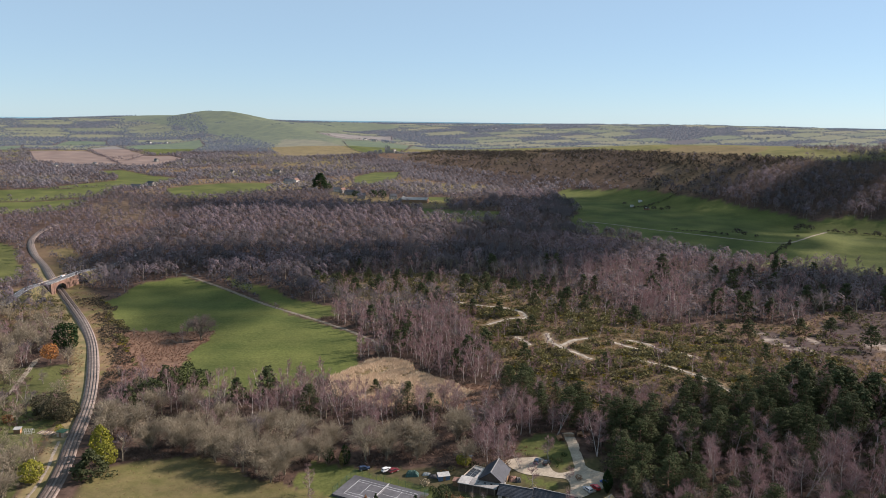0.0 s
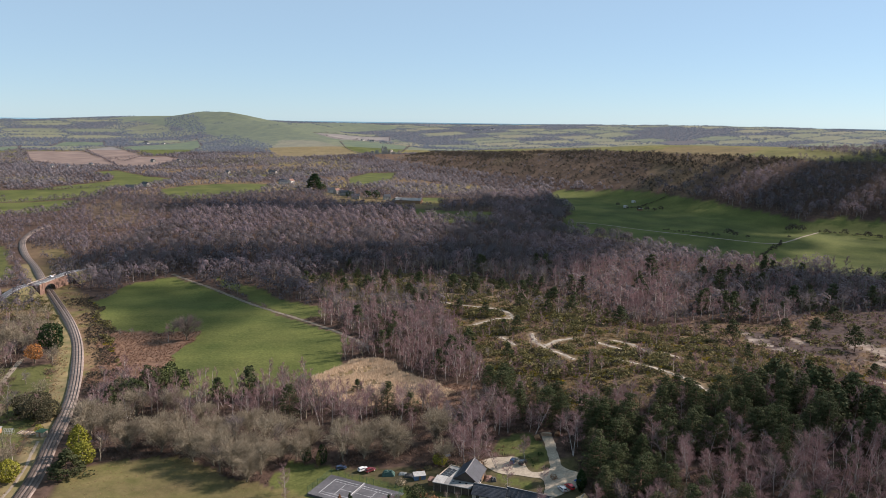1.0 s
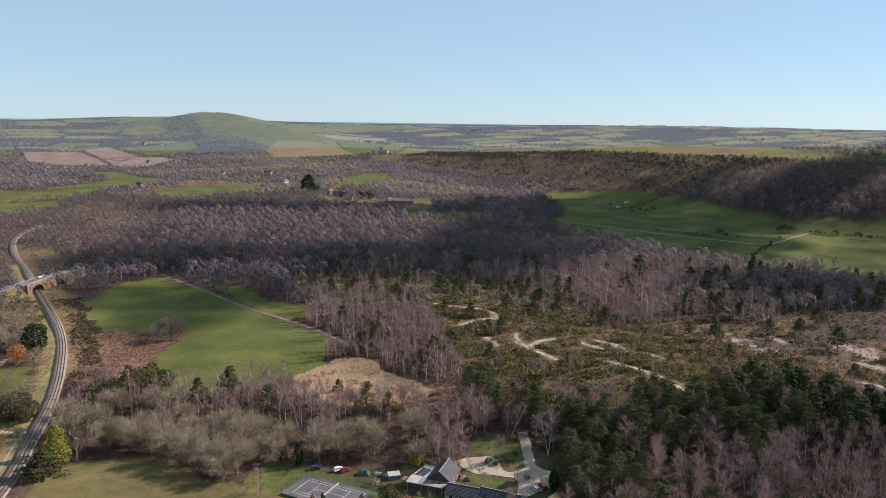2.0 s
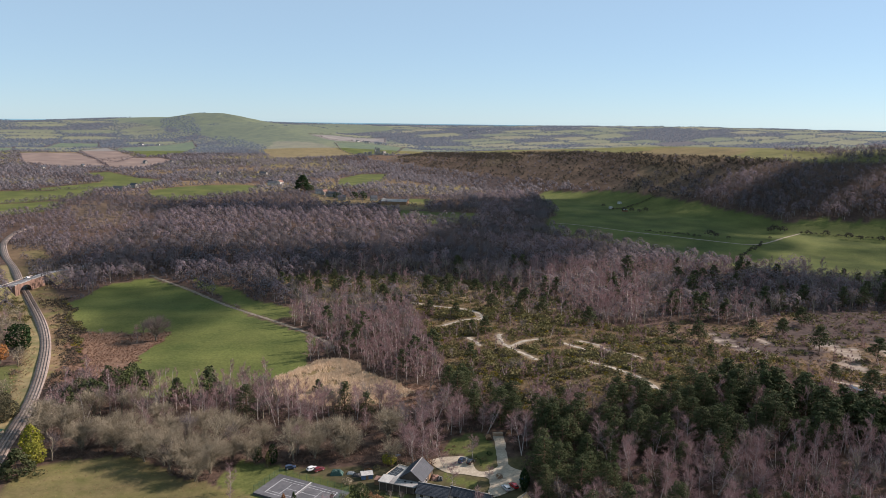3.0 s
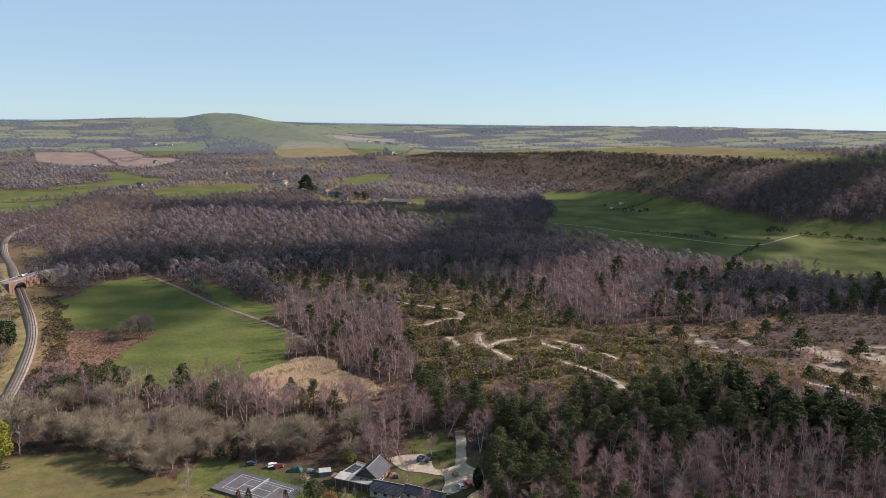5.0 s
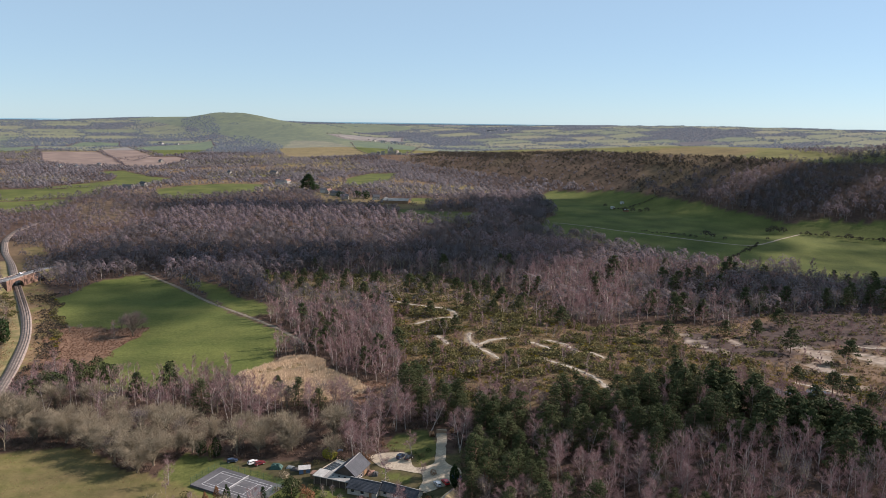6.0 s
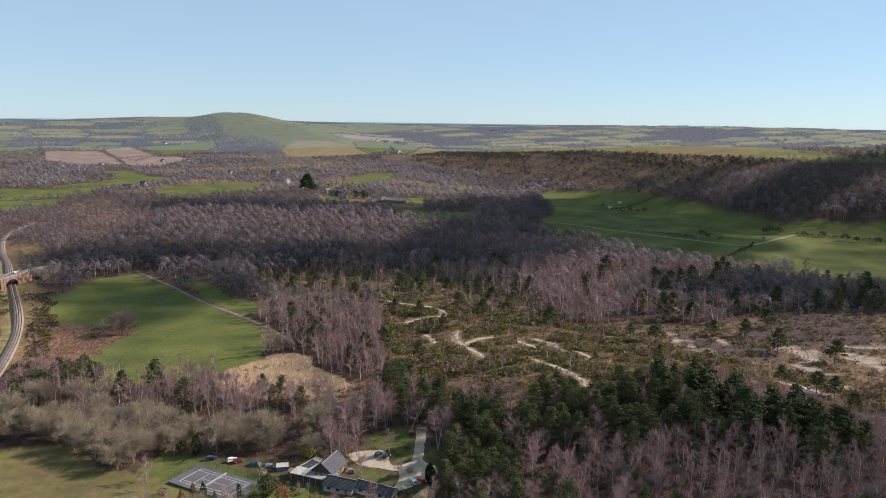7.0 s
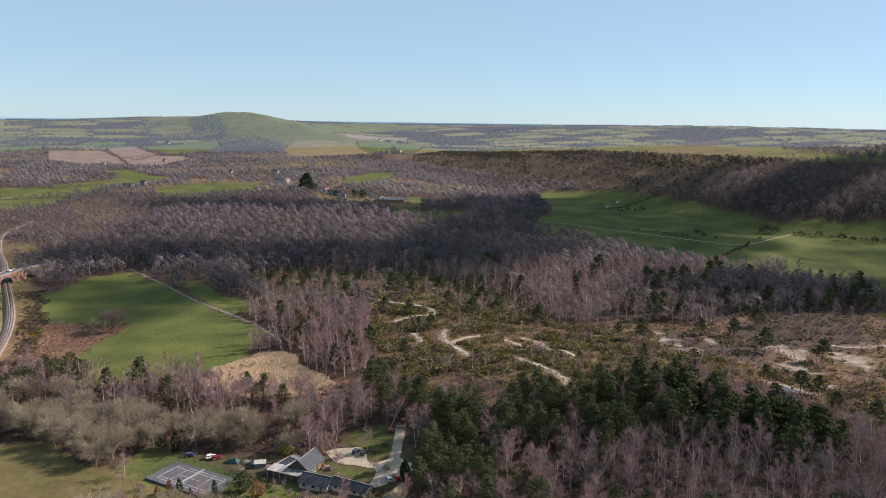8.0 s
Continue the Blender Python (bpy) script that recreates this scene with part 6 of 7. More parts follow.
hut("green_shed", -163.8, 282.0, -12, 3.6, 2.6, 2.2, M["fence_green"], M["pale_timber"], "pale shed with a green sheet roof beside the railway")
hut("field_shelter", 265, 1018, 20, 7, 4, 2.6, M["felt"], M["timber"], "small dark field shelter in the pasture", "field shelter")
hut("field_shelter", 272, 1085, 20, 5, 4, 2.6, M["white_roof"], M["render"], "small white field shelter in the pasture", "field shelter")
hut("field_shelter", 252, 1050, 35, 5, 3.5, 2.4, M["white_roof"], M["render"], "small white field shelter in the pasture", "field shelter")
hut("marquee", -2.2, 248.6, 15, 4.2, 2.6, 1.7, M["white_roof"], M["blue_sheet"], "small canopy with a white top over stored garden things", "canopy")
hut("log_store", 3.0, 244.2, -17, 3.0, 2.2, 1.9, M["tile"], M["timber"], "little store with a red sheet roof", "shed")


def greenhouse(x, y, turn):
    z = ground_z(x, y)
    b = thing("greenhouse", pose(x, y, z, 0, 0, turn), "small glazed garden greenhouse with white frame", "greenhouse")
    bars = []
    for k in range(6):
        u = -1.8 + 0.72 * k
        for line in ([(u, -1.2, 0), (u, -1.2, 1.5), (u, 0, 2.3), (u, 1.2, 1.5), (u, 1.2, 0)],):
            bars.append(tube(line, [0.04] * 5, 4))
    for yy, zz in ((-1.2, 1.5), (1.2, 1.5), (0, 2.3), (-1.2, 0.05), (1.2, 0.05)):
        bars.append(tube([(-1.8, yy, zz), (1.8, yy, zz)], [0.04, 0.04], 4))
    part("frame", join(bars), M["line_paint"], b, "white aluminium frame")
    m, n, l, p = blank("clear_glass", 0.05)
    p.inputs["Transmission Weight"].default_value = 1.0
    for s in (-1, 1):
        for a, c in (((s * 1.2, 0.0), (s * 1.2, 1.5)), ((s * 1.2, 1.5), (0, 2.3))):
            bm = bmesh.new()
            bm.faces.new([bm.verts.new(q) for q in ((-1.8, a[0], a[1]), (1.8, a[0], a[1]), (1.8, c[0], c[1]), (-1.8, c[0], c[1]))])
            pane = part("pane", bm, m, b)
            pane.visible_shadow = False
    return b


greenhouse(-179.6, 284.2, 5)


def raised_bed(x, y, turn):
    z = ground_z(x, y)
    b = thing("raised_bed", pose(x, y, z, 0, 0, turn), "timber-edged raised vegetable bed with dark soil", "garden bed", "allotment beds")
    part("edge_board", boxed((-1.6, -0.7, -0.1, 1.6, -0.6, 0.3), (-1.6, 0.6, -0.1, 1.6, 0.7, 0.3), (-1.6, -0.6, -0.1, -1.5, 0.6, 0.3), (1.5, -0.6, -0.1, 1.6, 0.6, 0.3)), M["pale_timber"], b)
    part("soil", boxed((-1.5, -0.6, -0.1, 1.5, 0.6, 0.24)), M["sleeper"], b, "dark bare soil")


for k in range(4):
    raised_bed(-175.4 + 2.3 * k, 285.6 - 0.5 * k, 80)


# ---- cars ----
def car(x, y, turn, colour, z=None, tall=1.5, label=""):
    z = ground_z(x, y) + 0.16 if z is None else z
    c = thing("car", pose(x, y, z, 0, 0, turn), label, "car", "parked cars")
    hull = [(-2.1, 0.35), (2.1, 0.35), (2.15, 0.62), (2.0, 0.80), (1.05, 0.92), (0.45, tall - 0.06), (0.1, tall), (-1.2, tall), (-1.6, tall - 0.1), (-2.05, 0.95), (-2.15, 0.6)]
    bm = bmesh.new()
    a = [bm.verts.new((u, -0.86 + 0.16 * max(0, w - 0.9), w)) for u, w in hull]
    b = [bm.verts.new((u, 0.86 - 0.16 * max(0, w - 0.9), w)) for u, w in hull]
    bm.faces.new(a)
    bm.faces.new(b[::-1])
    for i in range(len(a)):
        j = (i + 1) % len(a)
        bm.faces.new((a[j], a[i], b[i], b[j]))
    bmesh.ops.bevel(bm, geom=bm.edges[:], offset=0.05, segments=2, affect="EDGES")
    part("body", bm, CAR_PAINT[colour], c, colour + " painted body")
    t = tall - 0.12
    part("windscreen", prism([(-0.66, 0.0), (0.66, 0.0), (0.6, 0.02), (-0.6, 0.02)], 0, 0.62), M["pane"], c).matrix_basis = Matrix.Translation((0.98, 0, 0.99)) @ Euler((0, math.atan2(t - 0.95, -0.55), 0)).to_matrix().to_4x4()
    part("rear_window", boxed((-2.0, -0.6, 1.0, -1.78, 0.6, t)), M["pane"], c)
    for s in (-1, 1):
        part("side_window", boxed((-1.55, s * 0.80 - 0.03, 0.96, 0.55, s * 0.80 + 0.03, t)), M["pane"], c)
        part("headlight", boxed((2.02, s * 0.6 - 0.17, 0.62, 2.16, s * 0.6 + 0.17, 0.76), bevel=0.03), M["rim"], c)
        part("tail_light", boxed((-2.16, s * 0.66 - 0.12, 0.7, -2.04, s * 0.66 + 0.12, 0.9), bevel=0.03), CAR_PAINT["red"], c)
        for u in (-1.3, 1.3):
            wheel = part("wheel", tube([(u, s * 0.72, 0.32), (u, s * 0.90, 0.32)], [0.32, 0.32], 14), M["tyre"], c)
            disc = tube([(u, s * 0.70, 0.32), (u, s * 0.91, 0.32), (u, s * 0.912, 0.32)], [0.2, 0.2, 0.01], 12)
            part("rim", disc, M["rim"], wheel)
    return c


car(-32.6, 255.6, 20, "navy", label="dark blue car parked on rough ground by the wood")
car(-24.0, 254.6, 40, "white", label="white car parked on rough ground by the wood")
car(-21.2, 254.0, 40, "maroon", label="dark maroon car parked on rough ground by the wood")
car(33.4, 258.2, 62, "navy", tall=1.8, label="dark blue van-like car parked on pale gravel")
car(36.7, 257.1, 62, "black", label="black car parked on pale gravel")
car(49.1, 237.3, 118, "silver", label="silver-grey car parked on the gravel yard")
car(51.9, 238.4, 118, "red", label="red car parked on the gravel yard")
car(55.9, 240.9, 125, "blue", label="bright blue car parked on the gravel yard")
car(-317.2, 562, 89, "white", z=1.77, label="white car crossing the railway bridge")


# ---- garden trees and single trees ----
def single(name, made, wood, leaf, x, y, size, label, turn=0.0, tall=None, category="tree", group=""):
    meshes = (tri_mesh(name + "_trunk", *made[0], M[wood]), tri_mesh(name + "_crown", *made[1], M[leaf]))
    return plant_tree(name, meshes, x, y, size, turn, label, category, group, tall)


single("holly_tree", leafy(201, 11, 5.0, 1500, 0.7), "oak_bark", "yew", -225.2, 399, 1.5, "dense round dark-green evergreen beside the railway")
single("willow_tree", leafy(202, 8, 3.6, 800, 0.5, low=0.15), "oak_bark", "orange_leaf", -221, 374, 1.4, "small bright orange willow in a garden")
single("golden_cypress", leafy(203, 11, 3.6, 1500, 0.55, "column"), "oak_bark", "gold_leaf", -137, 262, 1.25, "tall golden-green cypress beside the railway")
single("golden_cypress", leafy(204, 8, 3.6, 1300, 0.5, "column"), "oak_bark", "gold_leaf", -131.5, 254, 1.35, "golden-green cypress on the lawn's edge")
single("golden_cypress", leafy(205, 7.5, 3.6, 1300, 0.5, "column"), "oak_bark", "gold_leaf", -152, 240, 1.3, "bright yellow-green cypress in a garden")
single("garden_pine", pine_tree(206, 9, 6.0, 0.1, 60, 40, 0.6), "pine_bark", "pine_needle", -133, 245, 1.25, "spreading blue-green pine on the lawn's edge")
# bare oaks as leafy crowns, with shadow painted into the dark tone
for k, (ex, ey, es) in enumerate(((-186, 306, 1.0), (-178, 300, 1.1), (-171.5, 303, 0.9), (-181, 311, 1.0), (-171, 296, 0.8))):
    single("garden_oak", leafy(210 + k, 9.5, 5.0, 1400, 0.6), "oak_bark", "shaded_oak_twig", ex, ey, es, "broad leafless oak between garden and railway, shadow in its dark tone", group="garden trees by the railway")
for k, (ex, ey, es) in enumerate(((-148, 319, 1.05), (-139, 314, 1.25), (-135, 327, 1.3), (-131, 337, 1.2), (-123, 335, 1.0), (-46, 321, 0.6), (-38, 338, 0.65), (-30, 328, 0.45))):
    single("holm_oak", pine_tree(220 + k, 11, 5.5, 0.15, 44, 34, 0.6) if k > 4 else leafy(220 + k, 11, 5.0, 1300, 0.6), "oak_bark", "pine_needle", ex, ey, es, "dark green bushy evergreen in the wood", group="evergreen oaks")
single("beech_bush", leafy(235, 4, 2.6, 500, 0.4), "oak_bark", "brown_leaf", -196, 296, 1.0, "rounded copper-brown beech in the garden", category="shrub")
single("garden_bush", leafy(236, 4.5, 2.0, 420, 0.4), "oak_bark", "gold_leaf", -166, 284, 1.0, "upright yellow-green bush beside the garden shed", category="shrub")
single("yew_tree", leafy(230, 7, 2.4, 500, 0.5), "oak_bark", "yew", -47.3, 261.5, 1.0, "dark green yew at the lawn's end")
single("yew_tree", leafy(231, 8, 2.4, 500, 0.5), "oak_bark", "yew", -40.7, 260.2, 1.0, "dark green yew at the lawn's end")
single("column_cypress", leafy(232, 7, 0.9, 360, 0.4, "column"), "oak_bark", "gorse", -41.6, 256.6, 1.0, "narrow olive-green cypress by the court fence")
single("column_cypress", leafy(233, 7, 0.9, 500, 0.35, "column"), "oak_bark", "yew", -11.2, 225.8, 1.0, "narrow dark cypress beside the court")
single("column_yew", leafy(234, 9.5, 1.9, 2200, 0.42, "column"), "oak_bark", "yew", 55.2, 235.2, 1.0, "tall dark clipped yew beside the parked cars")
for k, (ex, ey, es, kindn) in enumerate(((-28.5, 227.5, 1.0, "brown_leaf"), (-25.0, 228.0, 1.05, "yew"), (-19.3, 224.0, 0.8, "yew"), (-31.5, 224.5, 0.9, "brown_leaf"))):
    single("garden_conifer", leafy(240 + k, 5.6, 1.7, 420, 0.4, "cone"), "oak_bark", kindn, ex, ey, es, "small conifer beside the tennis court" if kindn == "yew" else "brownish conifer beside the tennis court", group="court conifers")
single("blue_cedar", leafy(250, 8.5, 3.6, 1000, 0.55), "pine_bark", "pine_needle", -2.0, 228.8, 1.0, "broad grey-green conifer beside the court")
single("beech_tree", leafy(251, 5.5, 2.9, 600, 0.5), "oak_bark", "brown_leaf", 4.2, 226.2, 1.0, "small tree with rust-brown winter leaves")
single("rhododendron", leafy(252, 4.2, 3.3, 700, 0.5), "oak_bark", "gold_leaf", 4.9, 259.5, 1.0, "round olive-green garden shrub", category="shrub")
single("cedar_tree", pine_tree(253, 27, 17.5, 0.10, 90, 26, 2.0, 0.9), "pine_bark", "yew", -238, 1236, 1.0, "huge dark cedar towering over the village")
for k, (ex, ey, es) in enumerate(((-222, 1216, 1.0), (-160, 1120, 0.9), (-133, 1120, 1.0), (-118, 1112, 1.1))):
    single("village_evergreen", leafy(260 + k, 12, 7, 260, 1.6), "oak_bark", "yew", ex, ey, es, "dark evergreen among the village houses", group="village evergreens")

lone = 0
LONE_PINE = make_protos("lone_pine", [pine_tree(s, 10, 4.6, 0.3, 44, 34, 0.5, 1.7) for s in range(131, 135)], "pine_bark", "pine_needle")
for ex, ey, es in ((177, 423, 1.4), (246, 415, 1.6), (272, 401, 1.5), (218, 445, 1.1), (238, 447, 1.2), (227, 361, 1.0), (238, 346, 1.35), (247, 346, 1.1), (244, 322, 1.15), (194, 285, 1.5), (189, 314, 1.4), (216, 274, 1.6), (152, 312, 1.5), (256, 310, 1.25),
                   (261, 470, 1.4), (206, 500, 1.4), (30, 470, 1.0), (55, 490, 1.1), (12, 478, 1.05), (72, 476, 1.0), (-20, 508, 1.1), (-45, 488, 1.0), (-95, 567, 1.25), (-78, 546, 1.25), (-60, 550, 1.38), (-48, 580, 1.25), (-26, 531, 1.12), (-19, 559, 1.44), (7, 549, 1.38), (23, 550, 1.50), (45, 545, 1.25), (59, 526, 1.44), (78, 496, 1.56), (-5, 506, 1.00), (117, 455, 1.38)):
    plant_tree("pine_tree", LONE_PINE[lone % 4], ex, ey, es, lone * 1.3, "lone dark green pine on the open heath", "tree", "heath pines")
    lone += 1
for k, (ex, ey, es) in enumerate(((129, 491, 1.35), (132.5, 489, 1.5), (135.5, 488, 1.4), (138.5, 489, 1.3), (134, 493, 1.4), (141, 491, 1.2))):
    plant_tree("birch_tree", PROTO["birch"][k], ex, ey, es, k * 1.1, "tall white-stemmed birch standing on the heath", "tree", "white birches on the heath")
for k, (ex, ey, es) in enumerate(((-166.5, 422, 1.05), (-201, 432, 0.55), (-129.5, 502, 0.6), (-208, 344, 0.8))):
    plant_tree("ash_tree", PROTO["ash" if k else "birch"][k % 5], ex, ey, es, k * 0.9, "leafless purplish tree standing alone in the meadow", "tree", "meadow trees")
single("meadow_tree", bare_tree(301, 14, 8.4, 0.12, 56, 7280, 0.075, True, 0.1, twig=0.07), "oak_bark", "purple_twig", -157, 428, 1.22, "broad leafless purplish tree standing in the meadow")
GREAT = make_protos("great_oak", GREAT_OAKS, "oak_bark", "oak_twig")
for k, (ex, ey, es) in enumerate(((-107, 268, 1.5), (-91, 260, 1.4), (-82, 257, 1.5), (-73, 252, 1.45), (-62, 251, 1.45), (-66, 245, 1.2), (-49, 276, 1.15), (-25, 264.5, 1.3), (-13, 264, 0.95), (-98, 293, 1.2), (-76, 286, 1.3),
                                  (3, 279, 1.4), (-133, 281, 1.6), (-112, 274, 1.55), (-97, 270, 1.4), (-116, 305, 1.35), (-133, 303, 1.4), (-120, 268, 1.3), (-84, 268, 1.3), (-70, 263, 1.25), (-36, 281, 1.1), (-58, 262, 1.1), (-90, 281, 1.2))):
    plant_tree("oak_tree", GREAT[k % 4], ex, ey, es, k * 0.8, "broad leafless oak with a domed grey-brown crown at the lawn's edge", "tree", "oaks along the lawn")
for k, (ex, ey, es) in enumerate(((-50.0, 236.5, 1.0), (30.1, 240.0, 0.95), (27.0, 255.0, 1.0), (43.5, 241.5, 0.7), (-48, 230, 0.6), (-35, 221, 0.7))):
    plant_tree("birch_tree", PROTO["birch"][k % 7], ex, ey, es, k * 2.1, "slender leafless birch in the garden", "tree", "garden birches")
for k, (ex, ey, es) in enumerate(((12, 231.5, 0.45), (8, 233, 0.4), (-8, 222, 0.5), (16, 226, 0.45), (30, 223, 0.45), (20, 220, 0.5))):
    plant_tree("garden_tree", PROTO["ash"][k % 5], ex, ey, es, k * 1.7, "small leafless garden tree", "tree", "small garden trees")

shrub_maker = [leafy(s, 2.2, 1.7, 150, 0.36) for s in (281, 282, 283)]
SHRUBS = {mat: [(tri_mesh("shrub_trunk", *w, M["oak_bark"]), tri_mesh("shrub_crown", *c, M[mat])) for w, c in shrub_maker] for mat in ("yew", "gorse", "brown_leaf", "oak_twig")}
shrub_rng = random.Random(7)
for k, (ex, ey) in enumerate(((-6, 240), (-3, 238), (0, 235), (3, 237), (6, 233.5), (9, 231), (14, 228), (18, 226.5), (21, 225), (25, 224), (29, 222), (33, 222), (38, 220), (44, 225), (46.5, 228), (-9, 234), (-7, 228), (-9, 244),
                              (-2, 252), (1, 255), (9, 256), (13, 257), (20, 257), (42, 258), (44, 262), (30, 241), (47, 245), (-40, 228), (-38, 222), (-34, 218), (10, 222), (2, 220), (16, 218))):
    mat = ("yew", "gorse", "brown_leaf", "oak_twig")[(k * 7) % 4]
    plant_tree("garden_shrub", SHRUBS[mat][k % 3], ex, ey, shrub_rng.uniform(0.7, 1.3), k * 1.3, {"yew": "dark green rounded garden shrub", "gorse": "olive-green rounded garden shrub", "brown_leaf": "rounded rust-brown garden shrub beside a lawn", "oak_twig": "twiggy leafless garden shrub"}[mat], "shrub", "garden shrubs")

# ---- the pastures under the down ----
bush_maker = [soft_tree(s, 6.5, 4.2, 0.0, 140, 0.6) for s in (271, 272, 273)]
bush_mesh = [(tri_mesh("bush_trunk", *w, M["oak_bark"]), tri_mesh("bush_crown", *c, M["scrub"])) for w, c in bush_maker]
for k, (ex, ey, es) in enumerate(((312, 805, 1.5), (318, 800, 1.1), (403, 850, 1.7), (412, 846, 1.4), (396, 846, 1.3), (454, 830, 1.2), (470, 812, 1.4), (480, 806, 1.1), (330, 796, 0.7), (380, 806, 0.6),
                                  (437, 838, 0.9), (500, 800, 1.3), (350, 760, 0.5), (335, 735, 0.6), (262, 1010, 1.2), (272, 1006, 1.2), (282, 1004, 1.0), (292, 1010, 1.3), (243, 1060, 1.0))):
    plant_tree("hawthorn_bush", bush_mesh[k % 3], ex, ey, es, k * 1.1, "dark hawthorn bush on a pasture boundary", "bush", "pasture bushes")
hx = np.concatenate([np.linspace(303, 250, 26), np.linspace(430, 560, 60), np.linspace(361, 300, 34), np.linspace(246, 330, 40)])
hy = np.concatenate([np.linspace(806, 838, 26), np.linspace(842, 786, 60), np.linspace(780, 690, 34), np.linspace(1030, 1090, 40)])
hr = np.random.default_rng(9)
hx, hy = hx + hr.normal(size=len(hx)) * 1.2, hy + hr.normal(size=len(hy)) * 1.2
v, t, var = stamp([(w[1][0] * 0.36, w[1][1]) for w in bush_maker], hx, hy, height(hx, hy), hr.uniform(0, 6.28, len(hx)), hr.uniform(0.7, 1.6, len(hx)), np.arange(len(hx)) % 3)
tagged(new("field_hedge", tri_mesh("field_hedge", v, t, M["scrub"], var)), "low dark leafless hedges between the pastures", "hedge", kind="stuff")


# ---- village ----
VILLAGE = [(-201, 1187, 15, 12, 8, M["slate"], M["render"]), (-190, 1176, 60, 10, 7, M["tile"], M["stone"]), (-172, 1148, -10, 14, 8, M["slate"], M["stone"]), (-160, 1136, 30, 10, 7, M["slate"], M["render"]),
           (-148, 1096, 5, 12, 8, M["slate"], M["stone"]), (-180, 1160, 80, 9, 7, M["slate"], M["render"]), (-314, 1326, 20, 14, 8, M["slate"], M["render"]), (-306, 1350, 70, 12, 8, M["tile"], M["render"]),
           (-322, 1345, -20, 10, 7, M["slate"], M["render"]), (-100, 1100, 25, 10, 7, M["slate"], M["stone"])]
for hx0, hy0, tn, ln, wd, rm, wm in VILLAGE:
    gabled("village_house", hx0, hy0, tn, ln, wd, 5.0, 8.2, rm, wm, "pale village house with a dark roof among trees" if wm == M["render"] else "grey stone village house with a pitched roof", "house", "village houses",
           windows=[(-1, -ln / 4, 1.2, 0.9, 1.2), (-1, ln / 4, 1.2, 0.9, 1.2), (-1, -ln / 4, 1.2, 3.2, 1.1), (-1, ln / 4, 1.2, 3.2, 1.1)], chimney=(ln / 2 - 0.6, 0), far=True)
gabled("barn", -64, 1064, -8, 38, 16, 4.5, 7.5, M["felt"], M["timber"], "long farm barn with a grey sheet roof", "barn", far=True, doors=[(-1, -6, 4, 3.6), (-1, 6, 4, 3.6)])
gabled("barn", -84, 1082, 82, 18, 9, 3.8, 6.0, M["felt"], M["stone"], "small stone barn with a grey roof", "barn", far=True)
far_rng = random.Random(4)
for cx, cy, n in ((-1270, 3080, 4), (-801, 1942, 2), (-958, 1738, 3), (-454, 1592, 3), (-380, 3300, 5), (150, 4200, 8), (1500, 3700, 5), (-503, 1193, 2)):
    for k in range(n):
        ex, ey = cx + far_rng.uniform(-60, 60), cy + far_rng.uniform(-60, 60)
        gabled("farmhouse", ex, ey, far_rng.uniform(0, 180), far_rng.uniform(10, 20), 8, 5, 8, M["slate"], M["render"] if cy > 2000 else M["stone"], "distant white farm building with a slate roof" if cy > 2000 else "distant grey stone farm building with a slate roof", "house", "distant farm buildings", far=True)


# ---- ruined castle ----
def ruin_wall(parent, name, x, y, turn, long, thick, tall, seed):
    """A broken wall with a ragged top and window holes."""
    rng = random.Random(seed)
    bm = bmesh.new()
    n = max(3, int(long / 2.2))
    for k in range(n):
        u0, u1 = -long / 2 + long * k / n, -long / 2 + long * (k + 1) / n + 0.02
        h = tall * (0.62 + 0.38 * abs(math.sin(k * 1.7 + seed)) * rng.uniform(0.7, 1.0))
        if k % 3 == 1 and tall > 9:
            box(bm, u0, -thick / 2, -4, u1, thick / 2, h * 0.42)
            box(bm, u0, -thick / 2, h * 0.66, u1, thick / 2, h)
        else:
            box(bm, u0, -thick / 2, -4, u1, thick / 2, h)
    part(name, bm, M["stone"], parent).matrix_basis = pose(x, y, 0, 0, 0, turn)


castle_z = ground_z(-223, 2232)
castle = thing("castle_ruin", pose(-223, 2232, castle_z, 0, 0, 0), "ruined grey stone castle keep and broken walls on a mound", "castle")
for k, (u, w, tn, ln, th) in enumerate(((0, 0, 8, 16, 26), (6, 9, 98, 14, 24), (-6, 8, 82, 12, 19), (14, -4, 20, 10, 15), (-22, 2, 12, 12, 12), (-36, -2, -8, 10, 10), (30, -8, -30, 16, 8), (-52, -6, 10, 14, 7), (22, 8, 60, 12, 13), (44, -14, 15, 12, 5))):
    ruin_wall(castle, "ruined_wall" if k else "keep", u, w, tn, ln, 2.2, th, k + 3)


# ---- small things about the house ----
def bench(x, y, turn):
    z = ground_z(x, y)
    b = thing("garden_bench", pose(x, y, z, 0, 0, turn), "weathered timber garden bench on grass", "bench")
    part("seat", boxed((-0.8, -0.22, 0.42, 0.8, 0.22, 0.47)), M["pale_timber"], b)
    part("backrest", boxed((-0.8, 0.2, 0.5, 0.8, 0.25, 0.9)), M["pale_timber"], b)
    for u in (-0.7, 0.7):
        for w in (-0.18, 0.18):
            part("leg", boxed((u - 0.04, w - 0.04, -0.05, u + 0.04, w + 0.04, 0.42)), M["pale_timber"], b)


bench(-212.5, 349.5, 20)


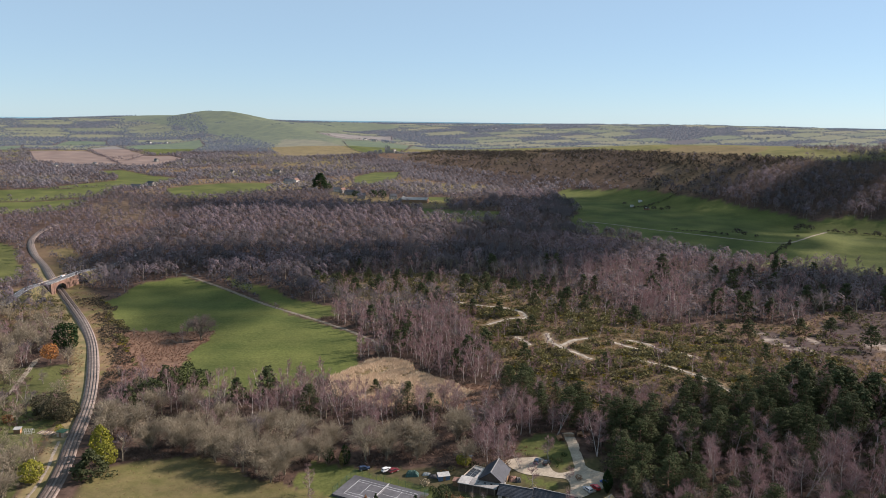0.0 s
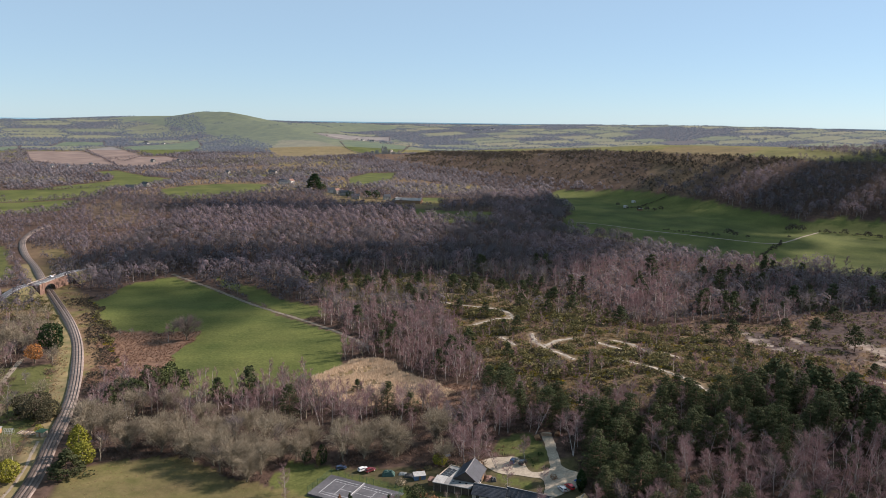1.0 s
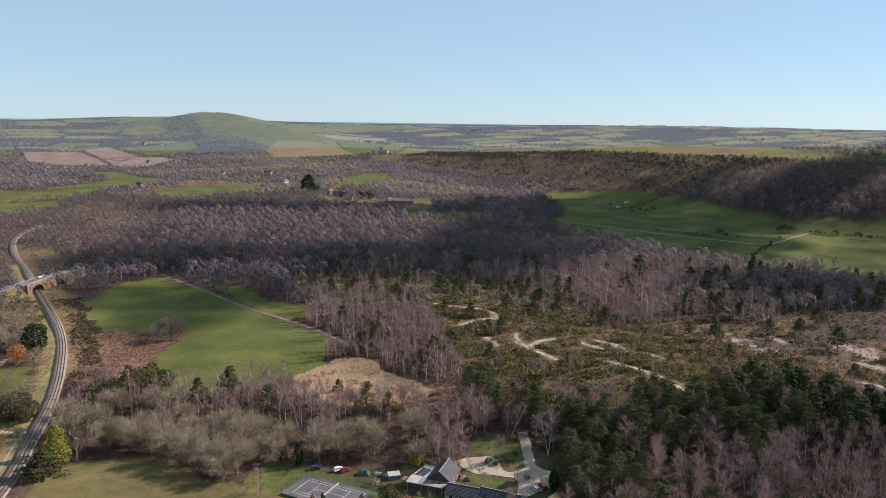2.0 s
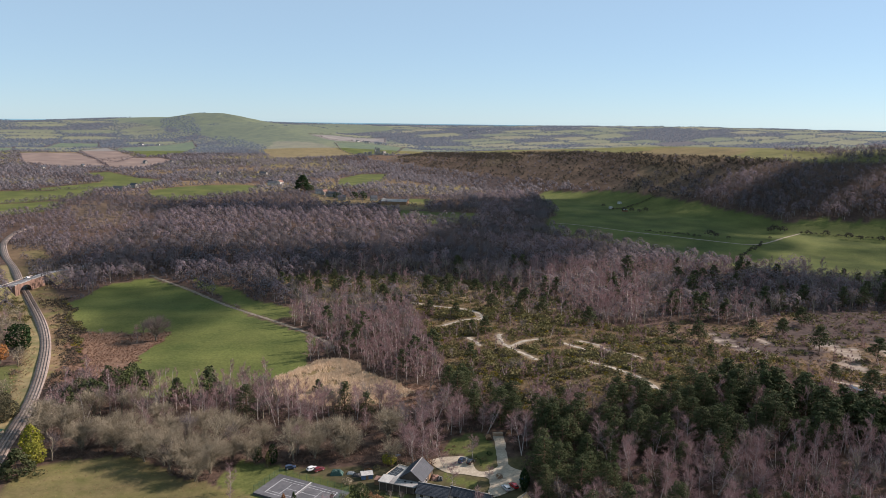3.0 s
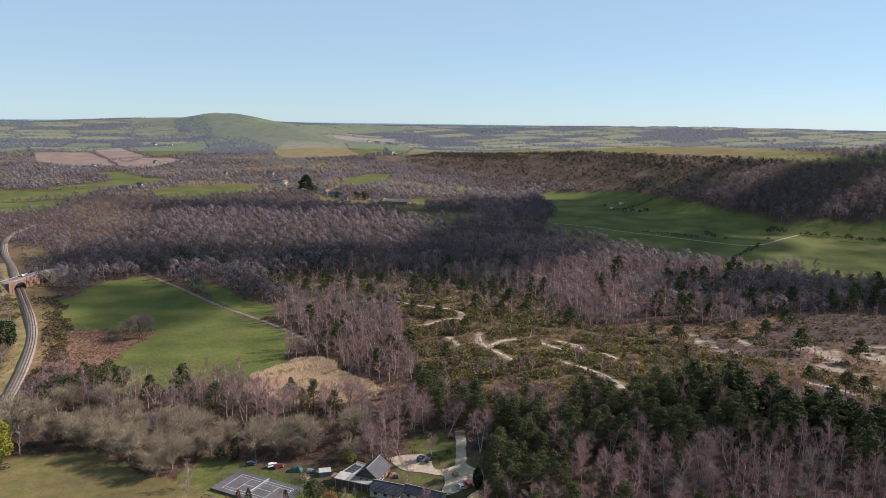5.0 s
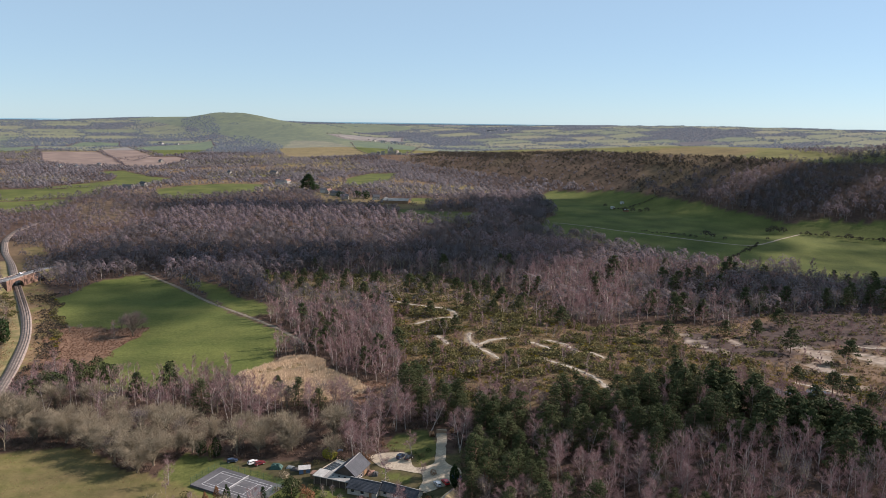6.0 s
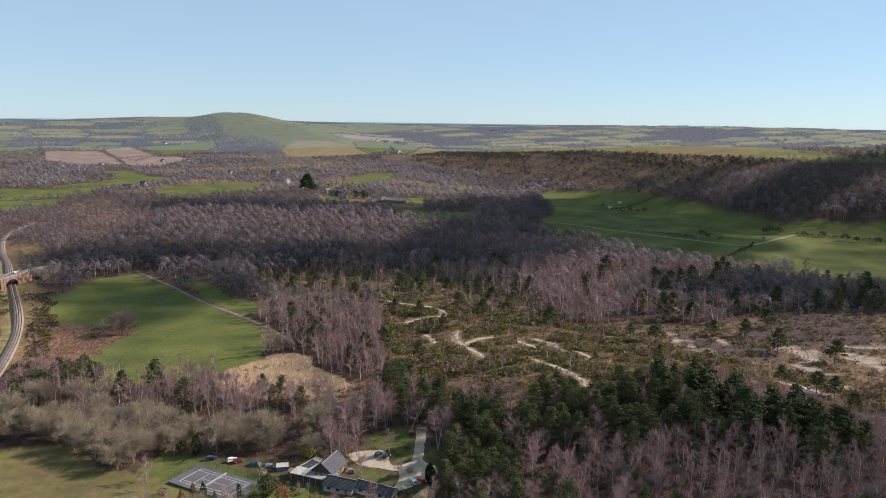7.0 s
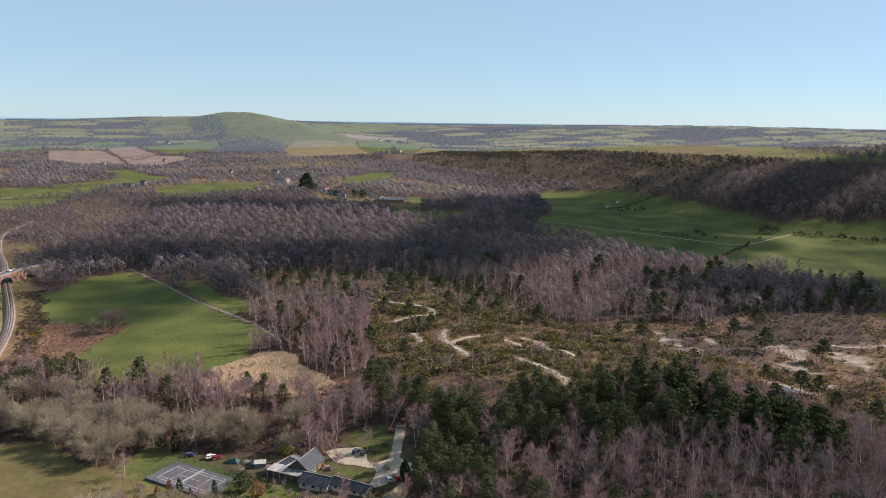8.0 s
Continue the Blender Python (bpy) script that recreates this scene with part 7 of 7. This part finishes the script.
def gate(x, y, turn):
    z = ground_z(x, y)
    g = thing("timber_gate", pose(x, y, z, 0, 0, turn), "orange-brown timber field gate across the drive", "gate")
    for u in (-2.1, 2.1):
        part("gate_post", boxed((u - 0.12, -0.12, -0.3, u + 0.12, 0.12, 1.5), bevel=0.02), M["timber"], g)
    for k in range(5):
        part("gate_bar", boxed((-1.95, -0.04, 0.22 + 0.24 * k, 1.95, 0.04, 0.34 + 0.24 * k)), M["timber"], g)


gate(48.0, 276.7, -6)


def log_pile(x, y, turn, seed, label):
    z = ground_z(x, y)
    rng = random.Random(seed)
    p = thing("log_pile", pose(x, y, z, 0, 0, turn), label, "logs", "log piles")
    for row in range(3):
        for k in range(5 - row):
            u = -1.0 + 0.5 * k + 0.25 * row
            part("log", tube([(u, -1.6 + rng.uniform(-0.2, 0.2), 0.2 + 0.42 * row), (u, 1.6 + rng.uniform(-0.2, 0.2), 0.2 + 0.42 * row)], [0.23, 0.21], 8), M["brown_log"], p)


M["brown_log"] = surface("brown_log", (0.24, 0.13, 0.07), (0.42, 0.25, 0.14), 2.0)
log_pile(44.4, 275.5, 8, 1, "stack of cut orange-brown logs beside the drive")
log_pile(52.6, 277.5, -12, 2, "stack of cut orange-brown logs beside the drive")


def tarped_heap(x, y, sx, sy, h, mat, label, seed):
    """A covered heap: a draped, crumpled sheet."""
    z = ground_z(x, y)
    rng = np.random.default_rng(seed)
    n = 13
    bm = bmesh.new()
    grid = [[bm.verts.new((0, 0, 0)) for _ in range(n)] for _ in range(n)]
    for i in range(n):
        for j in range(n):
            u, w = i / (n - 1) * 2 - 1, j / (n - 1) * 2 - 1
            d = max(abs(u), abs(w))
            grid[i][j].co = (x + u * sx / 2, y + w * sy / 2, z + h * (1 - d ** 3) + 0.08 * h * rng.normal() * (d < 0.95) - 0.1)
    for i in range(n - 1):
        for j in range(n - 1):
            bm.faces.new((grid[i][j], grid[i + 1][j], grid[i + 1][j + 1], grid[i][j + 1]))
    me = bpy.data.meshes.new("covered_heap")
    bm.to_mesh(me)
    bm.free()
    me.materials.append(mat)
    return tagged(new("covered_heap", me), label, "covered heap")


tarped_heap(-14.0, 251.6, 5.0, 3.2, 1.9, M["tarp"], "boat-shaped heap under a dark green sheet", 1)
tarped_heap(-8.6, 252.0, 3.2, 2.0, 0.9, M["white_roof"], "white sheeting heaped beside the lawn", 2)
tarped_heap(-6.2, 250.2, 3.4, 2.6, 1.1, M["iron"], "dark covered garden machinery", 3)
tarped_heap(23.4, 247.4, 3.0, 4.2, 1.0, M["tile"], "clutter of red and dark garden things beside the hall", 4)
tarped_heap(25.2, 246.2, 2.2, 3.0, 1.3, M["iron"], "dark sheeted stack beside the hall", 5)
tarped_heap(8.0, 266.0, 2.4, 1.8, 0.6, M["blue_sheet"], "pale blue sheet over a small heap in the wood", 6)


def garden_hedge(line, wide, tall, label, mat):
    p = spline(line, 0.6)
    rng = np.random.default_rng(12)
    n = len(p) * 16
    i = rng.integers(0, len(p), n)
    b = np.column_stack([p[i] + rng.normal(size=(n, 2)) * wide * 0.35, rng.uniform(0, tall, n)])
    b[:, 2] += height(b[:, 0], b[:, 1])
    v, t = slivers(b, rng.normal(size=(n, 3)), rng.uniform(0.15, 0.35, n), rng.uniform(0.15, 0.3, n), rng)
    tagged(new("garden_hedge", tri_mesh("garden_hedge", v, t, mat)), label, "hedge")


garden_hedge([(-190, 278.5), (-180, 279.5), (-168, 280.5)], 1.2, 1.6, "clipped brown hedge across the garden", M["oak_twig"])
garden_hedge([(40.5, 253.5), (40.8, 257), (38.8, 261)], 1.0, 1.0, "low dark clipped hedge beside the gravel yard", M["yew"])
garden_hedge([(44, 232), (46, 231), (48, 229)], 1.2, 1.2, "low dark garden hedge by the cottage wing", M["yew"])
